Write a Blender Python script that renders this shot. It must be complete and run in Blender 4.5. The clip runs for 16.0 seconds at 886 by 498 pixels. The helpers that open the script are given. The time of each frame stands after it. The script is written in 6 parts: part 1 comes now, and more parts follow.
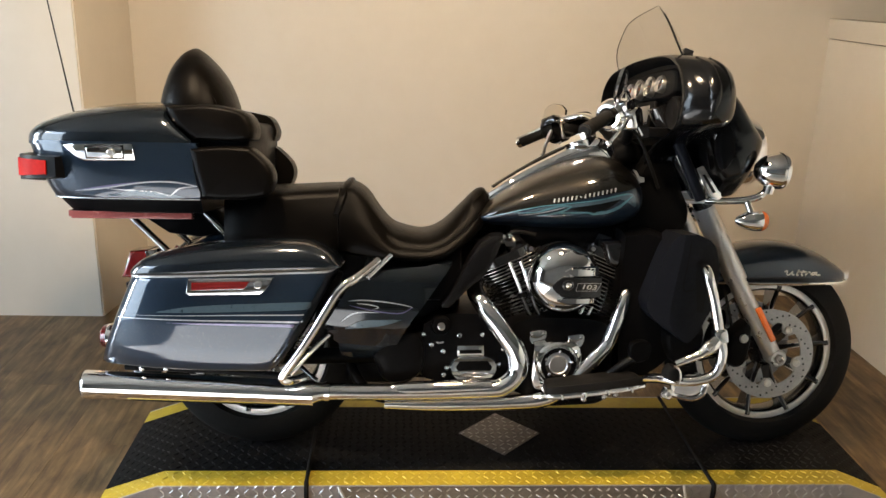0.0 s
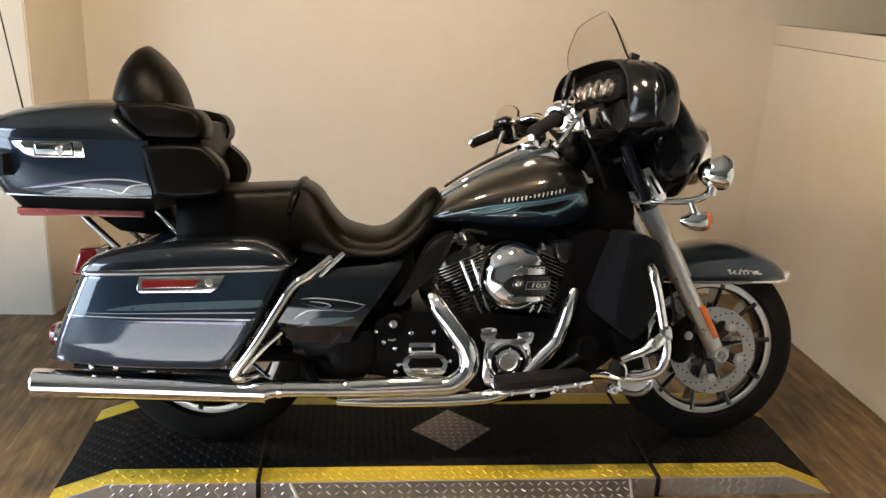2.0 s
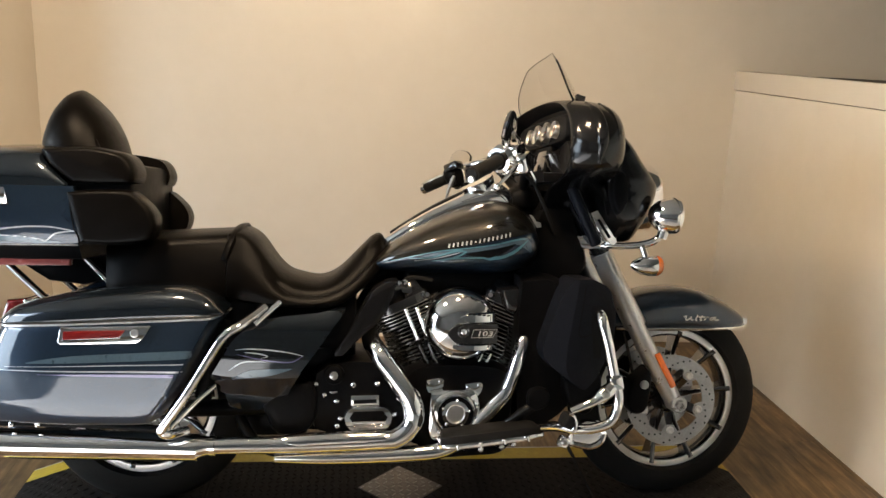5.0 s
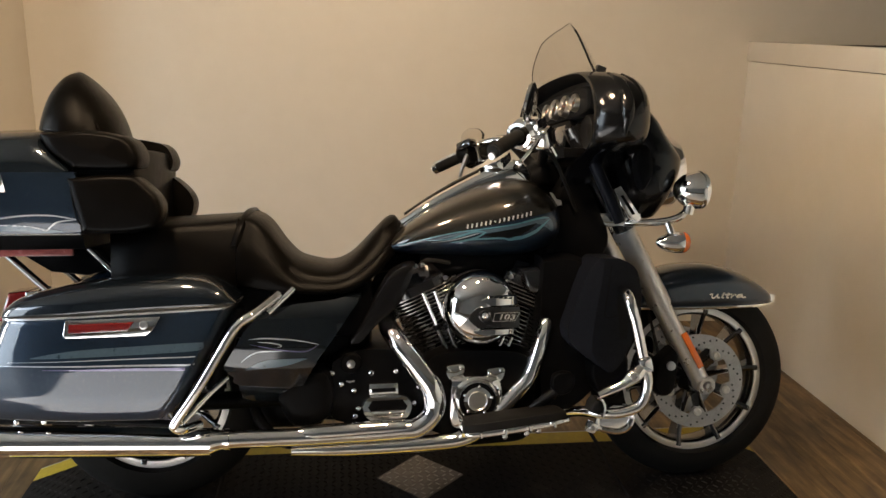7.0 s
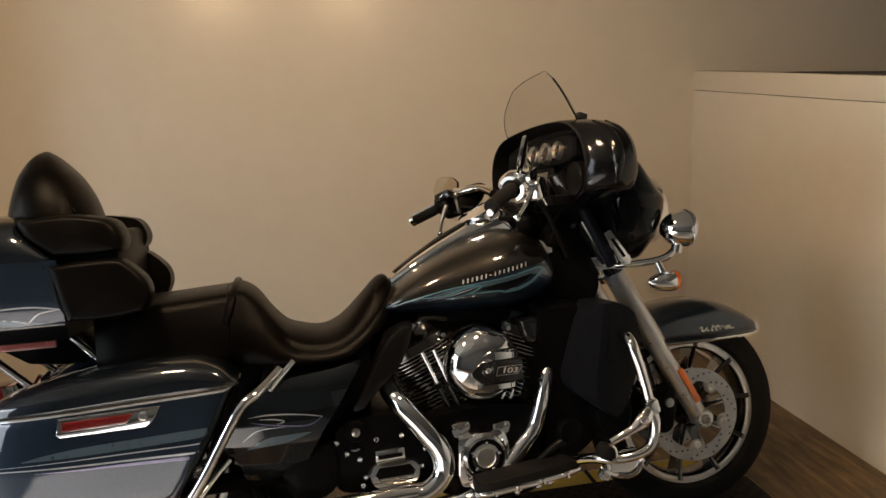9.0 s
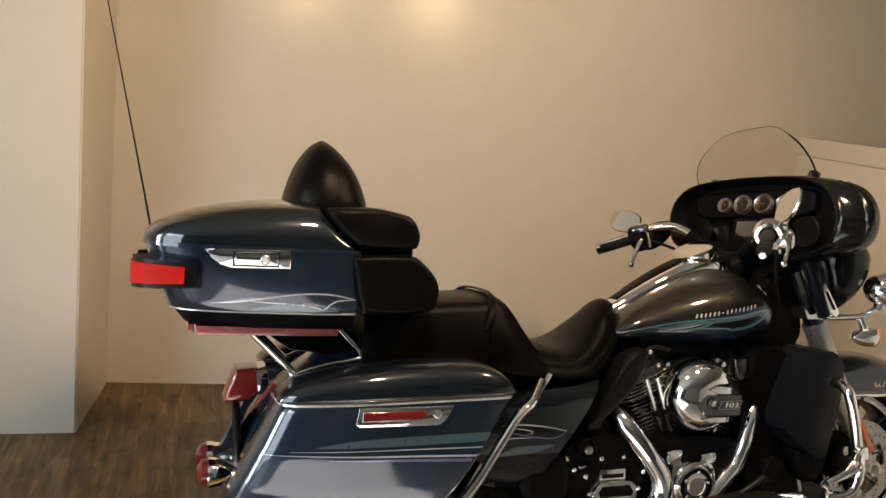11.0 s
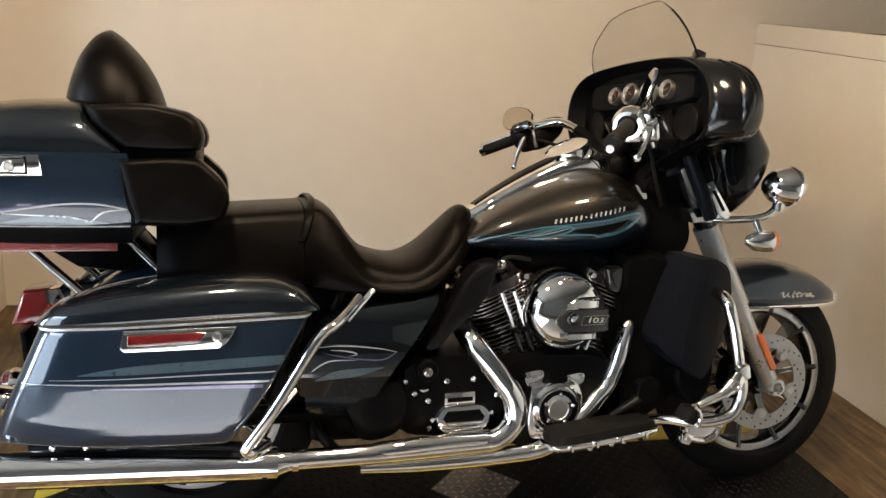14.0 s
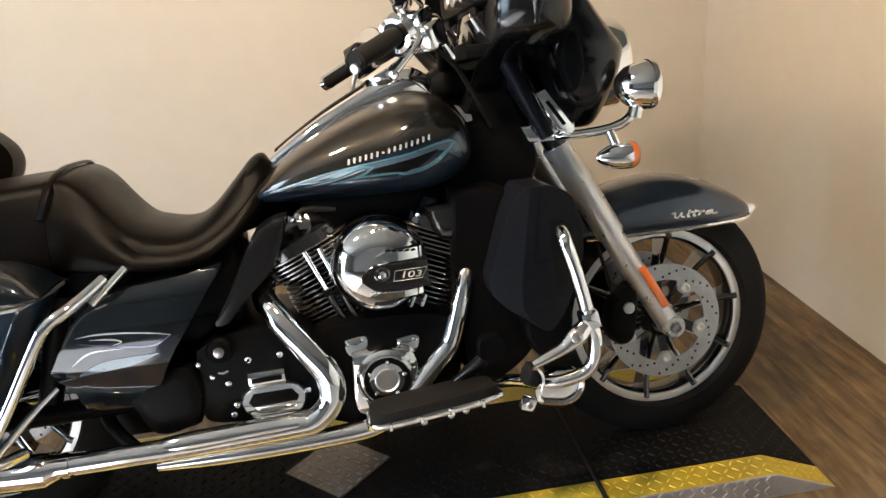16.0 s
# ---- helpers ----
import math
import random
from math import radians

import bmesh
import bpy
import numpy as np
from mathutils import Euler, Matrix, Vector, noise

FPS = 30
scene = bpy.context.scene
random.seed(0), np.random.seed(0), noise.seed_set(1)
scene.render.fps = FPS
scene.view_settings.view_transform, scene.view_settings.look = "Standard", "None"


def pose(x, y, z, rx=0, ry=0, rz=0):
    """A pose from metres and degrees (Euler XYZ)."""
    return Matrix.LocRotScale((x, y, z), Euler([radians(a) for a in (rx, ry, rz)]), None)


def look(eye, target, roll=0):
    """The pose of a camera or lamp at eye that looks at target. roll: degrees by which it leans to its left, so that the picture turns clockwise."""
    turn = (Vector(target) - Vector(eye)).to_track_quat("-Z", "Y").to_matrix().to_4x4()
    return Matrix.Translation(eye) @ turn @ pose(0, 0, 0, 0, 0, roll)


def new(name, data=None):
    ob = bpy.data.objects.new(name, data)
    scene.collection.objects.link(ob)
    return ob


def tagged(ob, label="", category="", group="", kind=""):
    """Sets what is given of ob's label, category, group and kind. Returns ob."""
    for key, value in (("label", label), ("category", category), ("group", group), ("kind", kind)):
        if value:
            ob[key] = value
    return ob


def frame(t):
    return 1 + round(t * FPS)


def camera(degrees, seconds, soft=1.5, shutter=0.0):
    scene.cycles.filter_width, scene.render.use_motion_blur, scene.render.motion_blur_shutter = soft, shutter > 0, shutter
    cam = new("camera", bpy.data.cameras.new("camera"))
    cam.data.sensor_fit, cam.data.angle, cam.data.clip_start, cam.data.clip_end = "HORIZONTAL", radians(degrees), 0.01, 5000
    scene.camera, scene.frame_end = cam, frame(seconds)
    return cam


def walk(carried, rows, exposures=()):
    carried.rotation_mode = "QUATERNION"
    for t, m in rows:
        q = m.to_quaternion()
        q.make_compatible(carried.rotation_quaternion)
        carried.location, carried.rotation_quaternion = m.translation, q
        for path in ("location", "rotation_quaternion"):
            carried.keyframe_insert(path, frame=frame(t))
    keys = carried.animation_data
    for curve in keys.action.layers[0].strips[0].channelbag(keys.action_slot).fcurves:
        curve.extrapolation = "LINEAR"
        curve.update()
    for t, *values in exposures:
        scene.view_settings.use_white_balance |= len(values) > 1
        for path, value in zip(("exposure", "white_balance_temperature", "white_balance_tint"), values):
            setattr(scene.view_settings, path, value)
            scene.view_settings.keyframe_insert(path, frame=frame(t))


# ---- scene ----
cam = camera(56.0, 16.0)
PATH = [
    (0, (0.264, -2.295, 1.534), (0.377, -0.393, 0.927), 1.8),
    (0.5, (0.277, -2.304, 1.536), (0.415, -0.404, 0.929), 1.8),
    (1, (0.285, -2.318, 1.54), (0.494, -0.422, 0.938), 4.0),
    (1.5, (0.287, -2.326, 1.54), (0.497, -0.43, 0.939), 3.1),
    (2, (0.291, -2.331, 1.545), (0.496, -0.436, 0.939), 2.8),
    (2.5, (0.285, -2.333, 1.54), (0.45, -0.447, 0.895), 2.4),
    (3, (0.275, -2.319, 1.541), (0.438, -0.42, 0.936), 3.1),
    (3.5, (0.28, -2.31, 1.525), (0.547, -0.425, 0.914), 1.5),
    (4, (0.321, -2.291, 1.516), (0.624, -0.397, 0.948), 0.3),
    (4.5, (0.4, -2.267, 1.505), (0.659, -0.355, 0.977), 0.5),
    (4.7, (0.445, -2.265, 1.51), (0.669, -0.336, 1.031), 2.7),
    (6.8, (0.345, -2.194, 1.468), (0.645, -0.289, 0.915), -0.8),
    (7, (0.385, -2.163, 1.474), (0.625, -0.243, 0.953), 1.3),
    (7.5, (0.483, -2.139, 1.483), (0.557, -0.173, 1.146), 5.5),
    (8, (0.531, -2.127, 1.493), (0.637, -0.162, 1.143), 4.1),
    (8.5, (0.406, -2.108, 1.529), (0.618, -0.143, 1.201), 2.2),
    (9, (0.204, -2.08, 1.547), (0.618, -0.179, 1.092), -1.8),
    (9.5, (-0.033, -1.99, 1.527), (0.36, -0.071, 1.1), 2.6),
    (9.7, (-0.141, -1.943, 1.523), (0.244, -0.009, 1.174), 2.1),
    (11.8, (-0.847, -1.921, 1.53), (-0.088, -0.131, 1.065), 6.6),
    (12, (-0.802, -1.938, 1.535), (-0.019, -0.162, 1.052), 5.5),
    (12.5, (-0.627, -1.97, 1.526), (0.152, -0.197, 1.029), 2.3),
    (13, (-0.415, -1.983, 1.498), (0.169, -0.152, 0.943), 0.4),
    (13.5, (-0.278, -1.928, 1.48), (0.29, -0.105, 0.884), -0.5),
    (14, (-0.094, -1.826, 1.48), (0.409, 0.015, 0.881), 4.5),
    (14.5, (0.123, -1.79, 1.465), (0.73, -0.003, 0.803), -0.7),
    (15, (0.338, -1.77, 1.435), (0.799, 0.056, 0.762), -1.2),
    (15.5, (0.55, -1.725, 1.42), (0.86, 0.102, 0.668), -1.5),
    (16, (0.698, -1.646, 1.414), (0.944, 0.191, 0.662), -4.1),
]
EXPOSURES = [(0, 3.05, 6380, 10), (4, 3.11, 6360, 10), (4.7, 3.13, 6380, 10), (7, 2.70, 6700, 11), (7.5, 2.80, 6750, 11), (8.5, 2.57, 6950, 13), (9, 2.22, 7150, 14), (9.7, 2.36, 7100, 14),
             (12, 2.74, 6750, 11), (13, 2.79, 6500, 11), (14.5, 3.12, 6230, 11), (15, 3.17, 6180, 11), (15.5, 3.07, 6140, 11), (16, 3.42, 6080, 10)]
walk(cam, [(t, look(eye, target, roll)) for t, eye, target, roll in PATH], EXPOSURES)

# ---- world, daylight and lamps ----
from mathutils.bvhtree import BVHTree

world = bpy.data.worlds.new("world")
scene.world = world
world.use_nodes = True
wn = world.node_tree
sky = wn.nodes.new("ShaderNodeTexSky")
sky.sky_type, sky.sun_disc = "NISHITA", False
sky.sun_elevation, sky.sun_rotation = radians(31.4), radians(-90)
wn.links.new(sky.outputs["Color"], wn.nodes["Background"].inputs["Color"])
wn.nodes["Background"].inputs["Strength"].default_value = 0.12

sun = new("sun", bpy.data.lights.new("sun", "SUN"))
sun.data.energy, sun.data.angle, sun.data.color = 5.0, radians(0.5), (1.0, 0.98, 0.96)
sun.matrix_world = look((-6, -1.2, 3.66), (0, -1.2, 0))  # low from the west, through the side door


def area_lamp(name, eye, target, sx, sy, watts, colour):
    ob = new(name, bpy.data.lights.new(name, "AREA"))
    ob.data.shape, ob.data.size, ob.data.size_y = "RECTANGLE", sx, sy
    ob.data.energy, ob.data.color = watts, colour
    ob.matrix_world = look(eye, target)
    return ob


WARM = (1.0, 0.74, 0.47)
DAY = (0.74, 0.88, 1.0)
# sky light in the wide side door
area_lamp("door_daylight", (-3.56, -1.55, 1.2), (0, -1.55, 1.0), 1.95, 2.2, 12.0, DAY)
# added cool fill at the end of an unseen side bay, brightens the east wall
area_lamp("bay_daylight", (-7.9, 0.60, 1.3), (0, 0.60, 1.0), 0.9, 2.4, 52.0, DAY)
# two warm lamps under the ceiling, aimed at the display
for lx in (-0.24, 0.69):
    lamp = new("ceiling_spot", bpy.data.lights.new("ceiling_spot", "SPOT"))
    lamp.data.energy, lamp.data.color, lamp.data.shadow_soft_size = 10.0, WARM, 0.075
    lamp.data.spot_size, lamp.data.spot_blend = radians(148), 0.6
    lamp.matrix_world = look((lx, -0.35, 2.05), (lx * 0.75 + 0.30, 1.25, 0.60))


# ---- materials ----
def material(name):
    m = bpy.data.materials.new(name)
    m.use_nodes = True
    nt = m.node_tree
    return m, nt, nt.nodes["Principled BSDF"]


def node(nt, kind, **values):
    n = nt.nodes.new(kind)
    for key, value in values.items():
        if key in n.inputs:
            n.inputs[key].default_value = value
    return n


def mottled(name, dark, light, rough, scale=40.0, metal=0.0, bump=0.0, bump_scale=None, coat=0.0, rough_var=0.08,
            coat_rough=0.03, stretch=(1, 1, 1), ior=1.5, detail=6.0, spec=0.5):
    """A surface that varies between two colours at two scales, with fine relief."""
    m, nt, b = material(name)
    tc = node(nt, "ShaderNodeTexCoord")
    mp = node(nt, "ShaderNodeMapping", Scale=stretch)
    nt.links.new(tc.outputs["Object"], mp.inputs["Vector"])
    big = node(nt, "ShaderNodeTexNoise", Scale=scale * 0.12, Detail=3.0, Roughness=0.6)
    fine = node(nt, "ShaderNodeTexNoise", Scale=scale, Detail=detail, Roughness=0.65)
    for n in (big, fine):
        nt.links.new(mp.outputs["Vector"], n.inputs["Vector"])
    mid = node(nt, "ShaderNodeMath")
    mid.operation = "ADD"
    half = node(nt, "ShaderNodeMath")
    half.operation = "MULTIPLY"
    half.inputs[1].default_value = 0.5
    nt.links.new(big.outputs["Fac"], mid.inputs[0])
    nt.links.new(fine.outputs["Fac"], mid.inputs[1])
    nt.links.new(mid.outputs[0], half.inputs[0])
    ramp = node(nt, "ShaderNodeValToRGB")
    ramp.color_ramp.elements[0].position, ramp.color_ramp.elements[1].position = 0.33, 0.67
    ramp.color_ramp.elements[0].color, ramp.color_ramp.elements[1].color = (*dark, 1), (*light, 1)
    nt.links.new(half.outputs[0], ramp.inputs["Fac"])
    nt.links.new(ramp.outputs["Color"], b.inputs["Base Color"])
    rr = node(nt, "ShaderNodeMapRange")
    rr.inputs["To Min"].default_value, rr.inputs["To Max"].default_value = max(rough - rough_var, 0.01), rough + rough_var
    nt.links.new(big.outputs["Fac"], rr.inputs["Value"])
    nt.links.new(rr.outputs["Result"], b.inputs["Roughness"])
    b.inputs["Metallic"].default_value = metal
    b.inputs["IOR"].default_value = ior
    b.inputs["Specular IOR Level"].default_value = spec
    b.inputs["Coat Weight"].default_value = coat
    b.inputs["Coat Roughness"].default_value = coat_rough
    b.inputs["Coat IOR"].default_value = 1.65
    if bump:
        bn = node(nt, "ShaderNodeTexNoise", Scale=bump_scale or scale * 2, Detail=5.0, Roughness=0.6)
        nt.links.new(mp.outputs["Vector"], bn.inputs["Vector"])
        bp = node(nt, "ShaderNodeBump", Strength=bump, Distance=0.002)
        nt.links.new(bn.outputs["Fac"], bp.inputs["Height"])
        nt.links.new(bp.outputs["Normal"], b.inputs["Normal"])
    return m


def wood_planks(name):
    """Vinyl planks with long grain; each plank has its own tone."""
    m, nt, b = material(name)
    tc = node(nt, "ShaderNodeTexCoord")
    info = node(nt, "ShaderNodeObjectInfo")
    geo = node(nt, "ShaderNodeNewGeometry")
    mp = node(nt, "ShaderNodeMapping", Scale=(38, 2.2, 1))
    add = node(nt, "ShaderNodeVectorMath")
    add.operation = "ADD"
    shift = node(nt, "ShaderNodeVectorMath")
    shift.operation = "SCALE"
    shift.inputs["Scale"].default_value = 7.0
    comb = node(nt, "ShaderNodeCombineXYZ")
    both = node(nt, "ShaderNodeMath")
    both.operation = "ADD"
    nt.links.new(info.outputs["Random"], both.inputs[0])
    nt.links.new(geo.outputs["Random Per Island"], both.inputs[1])
    for k in "XY":
        nt.links.new(both.outputs[0], comb.inputs[k])
    nt.links.new(comb.outputs[0], shift.inputs[0])
    nt.links.new(tc.outputs["Object"], add.inputs[0])
    nt.links.new(shift.outputs[0], add.inputs[1])
    nt.links.new(add.outputs[0], mp.inputs["Vector"])
    grain = node(nt, "ShaderNodeTexNoise", Scale=1.0, Detail=8.0, Roughness=0.65, Distortion=0.5)
    nt.links.new(mp.outputs["Vector"], grain.inputs["Vector"])
    ramp = node(nt, "ShaderNodeValToRGB")
    e = ramp.color_ramp.elements
    e[0].position, e[0].color = 0.25, (0.070, 0.043, 0.022, 1)
    e[1].position, e[1].color = 0.75, (0.33, 0.235, 0.125, 1)
    mid = e.new(0.5)
    mid.color = (0.185, 0.124, 0.062, 1)
    nt.links.new(grain.outputs["Fac"], ramp.inputs["Fac"])
    tone = node(nt, "ShaderNodeHueSaturation")
    val = node(nt, "ShaderNodeMapRange")
    val.inputs["To Min"].default_value, val.inputs["To Max"].default_value = 0.78, 1.12
    wrap = node(nt, "ShaderNodeMath")
    wrap.operation = "FRACT"
    nt.links.new(both.outputs[0], wrap.inputs[0])
    nt.links.new(wrap.outputs[0], val.inputs["Value"])
    nt.links.new(val.outputs["Result"], tone.inputs["Value"])
    nt.links.new(ramp.outputs["Color"], tone.inputs["Color"])
    # printed blotches and dark knots along each board
    bl_map = node(nt, "ShaderNodeMapping", Scale=(1.0, 0.36, 1))
    nt.links.new(add.outputs[0], bl_map.inputs["Vector"])
    blot = node(nt, "ShaderNodeTexNoise", Scale=15.0, Detail=5.0, Roughness=0.6, Distortion=0.35)
    knot = node(nt, "ShaderNodeTexVoronoi", Scale=6.5)
    for n in (blot, knot):
        nt.links.new(bl_map.outputs["Vector"], n.inputs["Vector"])
    bl_ramp = node(nt, "ShaderNodeValToRGB")
    be = bl_ramp.color_ramp.elements
    be[0].position, be[0].color = 0.34, (0.46, 0.40, 0.34, 1)
    be[1].position, be[1].color = 0.66, (1.22, 1.18, 1.08, 1)
    nt.links.new(blot.outputs["Fac"], bl_ramp.inputs["Fac"])
    kn_ramp = node(nt, "ShaderNodeValToRGB")
    ke = kn_ramp.color_ramp.elements
    ke[0].position, ke[0].color = 0.03, (0.40, 0.33, 0.27, 1)
    ke[1].position, ke[1].color = 0.17, (1, 1, 1, 1)
    nt.links.new(knot.outputs["Distance"], kn_ramp.inputs["Fac"])
    last = tone.outputs["Color"]
    for r in (bl_ramp, kn_ramp):
        mul = node(nt, "ShaderNodeVectorMath")
        mul.operation = "MULTIPLY"
        nt.links.new(last, mul.inputs[0])
        nt.links.new(r.outputs["Color"], mul.inputs[1])
        last = mul.outputs["Vector"]
    nt.links.new(last, b.inputs["Base Color"])
    b.inputs["Roughness"].default_value = 0.42
    bp = node(nt, "ShaderNodeBump", Strength=0.15, Distance=0.001)
    nt.links.new(grain.outputs["Fac"], bp.inputs["Height"])
    nt.links.new(bp.outputs["Normal"], b.inputs["Normal"])
    return m


WALL = mottled("wall_paint", (0.655, 0.595, 0.500), (0.695, 0.635, 0.540), 0.24, 9, bump=0.08, bump_scale=160, rough_var=0.04, spec=0.30)
# grey of the unseen walls, set by how much they bounce and reflect
UNSEEN_WALL = mottled("unseen_wall_grey", (0.23, 0.222, 0.212), (0.29, 0.281, 0.268), 0.6, 9)
# unseen ceiling in grey, so that less light bounces onto the glossy tops
CEILING = mottled("ceiling_bounce_grey", (0.30, 0.285, 0.255), (0.36, 0.342, 0.308), 0.8, 12, bump=0.2, bump_scale=90)
PLANK = wood_planks("vinyl_plank")
GAP = mottled("dark_joint", (0.02, 0.015, 0.01), (0.04, 0.03, 0.02), 0.8, 50)
PAINT = mottled("charcoal_pearl_paint", (0.0046, 0.0076, 0.0116), (0.0068, 0.0104, 0.0154), 0.30, 2600, metal=0.55, coat=1.0, coat_rough=0.05, spec=0.12)
FAIRING_PAINT = mottled("black_fairing_paint", (0.0024, 0.0025, 0.0028), (0.0038, 0.0038, 0.0041), 0.15, 2600, rough_var=0.04, spec=0.42)
BLUE = mottled("blue_pearl_paint", (0.0088, 0.0175, 0.0310), (0.0120, 0.0230, 0.0400), 0.30, 2600, metal=0.55, coat=1.0, coat_rough=0.05, spec=0.12)
SATIN = mottled("satin_grey_paint", (0.0050, 0.0057, 0.0080), (0.0085, 0.0095, 0.0128), 0.36, 700, metal=0.1, bump=0.03, spec=0.055)
DEFLECT = mottled("smooth_black_moulding", (0.0034, 0.0034, 0.0038), (0.0055, 0.0054, 0.0058), 0.24, 500, bump=0.03, spec=0.26)
# charcoal flake; the brown in it stands in for warm reflected light
TANK_PAINT = mottled("warm_tinted_charcoal_flake_paint", (0.0095, 0.0083, 0.0062), (0.0290, 0.0252, 0.0190), 0.36, 4200, metal=0.6, coat=1.0, coat_rough=0.05, spec=0.12)
GLOSS = mottled("gloss_black_paint", (0.006, 0.006, 0.007), (0.010, 0.010, 0.011), 0.16, 60, coat=1.0)
BLACK = mottled("black_powder_coat", (0.0020, 0.0020, 0.0023), (0.0042, 0.0042, 0.0047), 0.40, 300, bump=0.05, spec=0.07)
PLASTIC = mottled("black_plastic", (0.0017, 0.0017, 0.0019), (0.0034, 0.0034, 0.0038), 0.5, 400, bump=0.08, spec=0.05)
LEATHER = mottled("black_vinyl_leather", (0.0012, 0.0010, 0.0009), (0.0030, 0.0024, 0.0019), 0.32, 90, bump=0.30, bump_scale=520, spec=0.072, rough_var=0.10)
RUBBER = mottled("tyre_rubber", (0.006, 0.006, 0.006), (0.011, 0.0105, 0.010), 0.7, 120, bump=0.1, spec=0.1)
CHROME = mottled("chrome", (0.87, 0.86, 0.845), (0.94, 0.932, 0.922), 0.03, 30, metal=1.0, rough_var=0.015)
RIM = mottled("bright_machined_rim", (0.66, 0.65, 0.63), (0.78, 0.77, 0.75), 0.34, 200, metal=0.55)
ALU = mottled("cast_aluminium", (0.56, 0.55, 0.53), (0.68, 0.67, 0.65), 0.30, 200, metal=0.9, bump=0.05)
SILVER = mottled("silver_paint", (0.50, 0.50, 0.49), (0.62, 0.61, 0.60), 0.30, 300, metal=0.8)
DISC = mottled("drilled_disc_steel", (0.30, 0.29, 0.285), (0.42, 0.41, 0.40), 0.34, 160, metal=1.0)
STEEL = mottled("brushed_steel", (0.40, 0.39, 0.38), (0.56, 0.55, 0.53), 0.30, 160, metal=1.0, stretch=(1, 6, 1))
FIN = mottled("cut_fin_edge", (0.20, 0.197, 0.192), (0.32, 0.315, 0.305), 0.26, 200, metal=0.9)
RED = mottled("red_lens", (0.34, 0.009, 0.007), (0.48, 0.016, 0.011), 0.5, 120, spec=0.03)
TAIL = mottled("deep_red_lens", (0.13, 0.005, 0.005), (0.22, 0.010, 0.009), 0.16, 150, coat=0.8)
DARK_RED = mottled("dark_red_lens", (0.075, 0.005, 0.005), (0.125, 0.009, 0.008), 0.14, 150, coat=0.7)
PINK = mottled("faded_red_strip", (0.22, 0.05, 0.045), (0.30, 0.075, 0.065), 0.25, 150, coat=0.6)
ORANGE = mottled("orange_reflector", (0.62, 0.13, 0.02), (0.74, 0.18, 0.03), 0.22, 400, coat=0.6)
PINSTRIPE = mottled("silver_pinstripe", (0.30, 0.33, 0.36), (0.42, 0.44, 0.46), 0.3, 300, metal=0.4, coat=1.0)
TEAL = mottled("teal_pinstripe", (0.05, 0.16, 0.20), (0.09, 0.22, 0.26), 0.3, 300, metal=0.4, coat=1.0)
SLATE = mottled("slate_blue_flame", (0.040, 0.070, 0.092), (0.062, 0.100, 0.128), 0.3, 900, metal=0.4, coat=1.0)
VIOLET = mottled("violet_pinstripe", (0.08, 0.075, 0.16), (0.12, 0.11, 0.21), 0.3, 300, metal=0.4, coat=1.0)
BADGE = mottled("badge_silver", (0.62, 0.61, 0.58), (0.74, 0.73, 0.70), 0.3, 200, metal=0.6)
MAT = mottled("black_platform_paint", (0.006, 0.006, 0.0065), (0.011, 0.0108, 0.0112), 0.48, 30, bump=0.1, bump_scale=200, spec=0.05)
YELLOW = mottled("worn_yellow_paint", (0.37, 0.265, 0.014), (0.57, 0.43, 0.030), 0.5, 55, bump=0.1)
PLATE = mottled("tread_plate_aluminium", (0.40, 0.39, 0.38), (0.56, 0.55, 0.54), 0.36, 60, metal=0.55, bump=0.08)
DARK_PLATE = mottled("scuffed_tread_plate", (0.13, 0.12, 0.115), (0.24, 0.225, 0.21), 0.42, 60, metal=0.8, bump=0.08)
LUG = mottled("worn_tread_lug", (0.36, 0.35, 0.34), (0.50, 0.49, 0.48), 0.40, 120, metal=0.9)
LUG_DARK = mottled("black_tread_lug", (0.006, 0.006, 0.0063), (0.013, 0.0125, 0.0125), 0.46, 120, spec=0.055)
LUG_YELLOW = mottled("yellow_tread_lug", (0.46, 0.35, 0.04), (0.62, 0.50, 0.09), 0.4, 120)
DIAL = mottled("gauge_face", (0.003, 0.003, 0.003), (0.006, 0.006, 0.006), 0.45, 80, spec=0.12)
MIRROR = mottled("mirror_glass", (0.86, 0.86, 0.86), (0.90, 0.90, 0.90), 0.02, 10, metal=1.0, rough_var=0.01)


def clear_screen():
    m, nt, b = material("clear_screen")
    out = nt.nodes["Material Output"]
    glass = node(nt, "ShaderNodeBsdfGlossy", Color=(1, 1, 1, 1), Roughness=0.03)
    clear = node(nt, "ShaderNodeBsdfTransparent", Color=(0.955, 0.95, 0.94, 1))
    mix = node(nt, "ShaderNodeMixShader")
    mix.inputs[0].default_value = 0.035
    nt.links.new(clear.outputs[0], mix.inputs[1])
    nt.links.new(glass.outputs[0], mix.inputs[2])
    nt.links.new(mix.outputs[0], out.inputs["Surface"])
    return m


SCREEN = clear_screen()


# ---- mesh helpers ----
def part(name, bm, mat, parent=None, label="", angle=38):
    me = bpy.data.meshes.new(name)
    bmesh.ops.recalc_face_normals(bm, faces=bm.faces)
    bm.to_mesh(me)
    bm.free()
    me.materials.append(mat)
    for p in me.polygons:
        p.use_smooth = True
    me.set_sharp_from_angle(angle=radians(angle))
    ob = new(name, me)
    ob.parent = parent
    return tagged(ob, label)


def thing(name, label, category, m=None, group="", kind=""):
    ob = new(name)
    ob.empty_display_size = 0.1
    if m is not None:
        ob.matrix_world = m
    return tagged(ob, label, category, group, kind)


def move(bm, m):
    bmesh.ops.transform(bm, matrix=m, verts=bm.verts)
    return bm


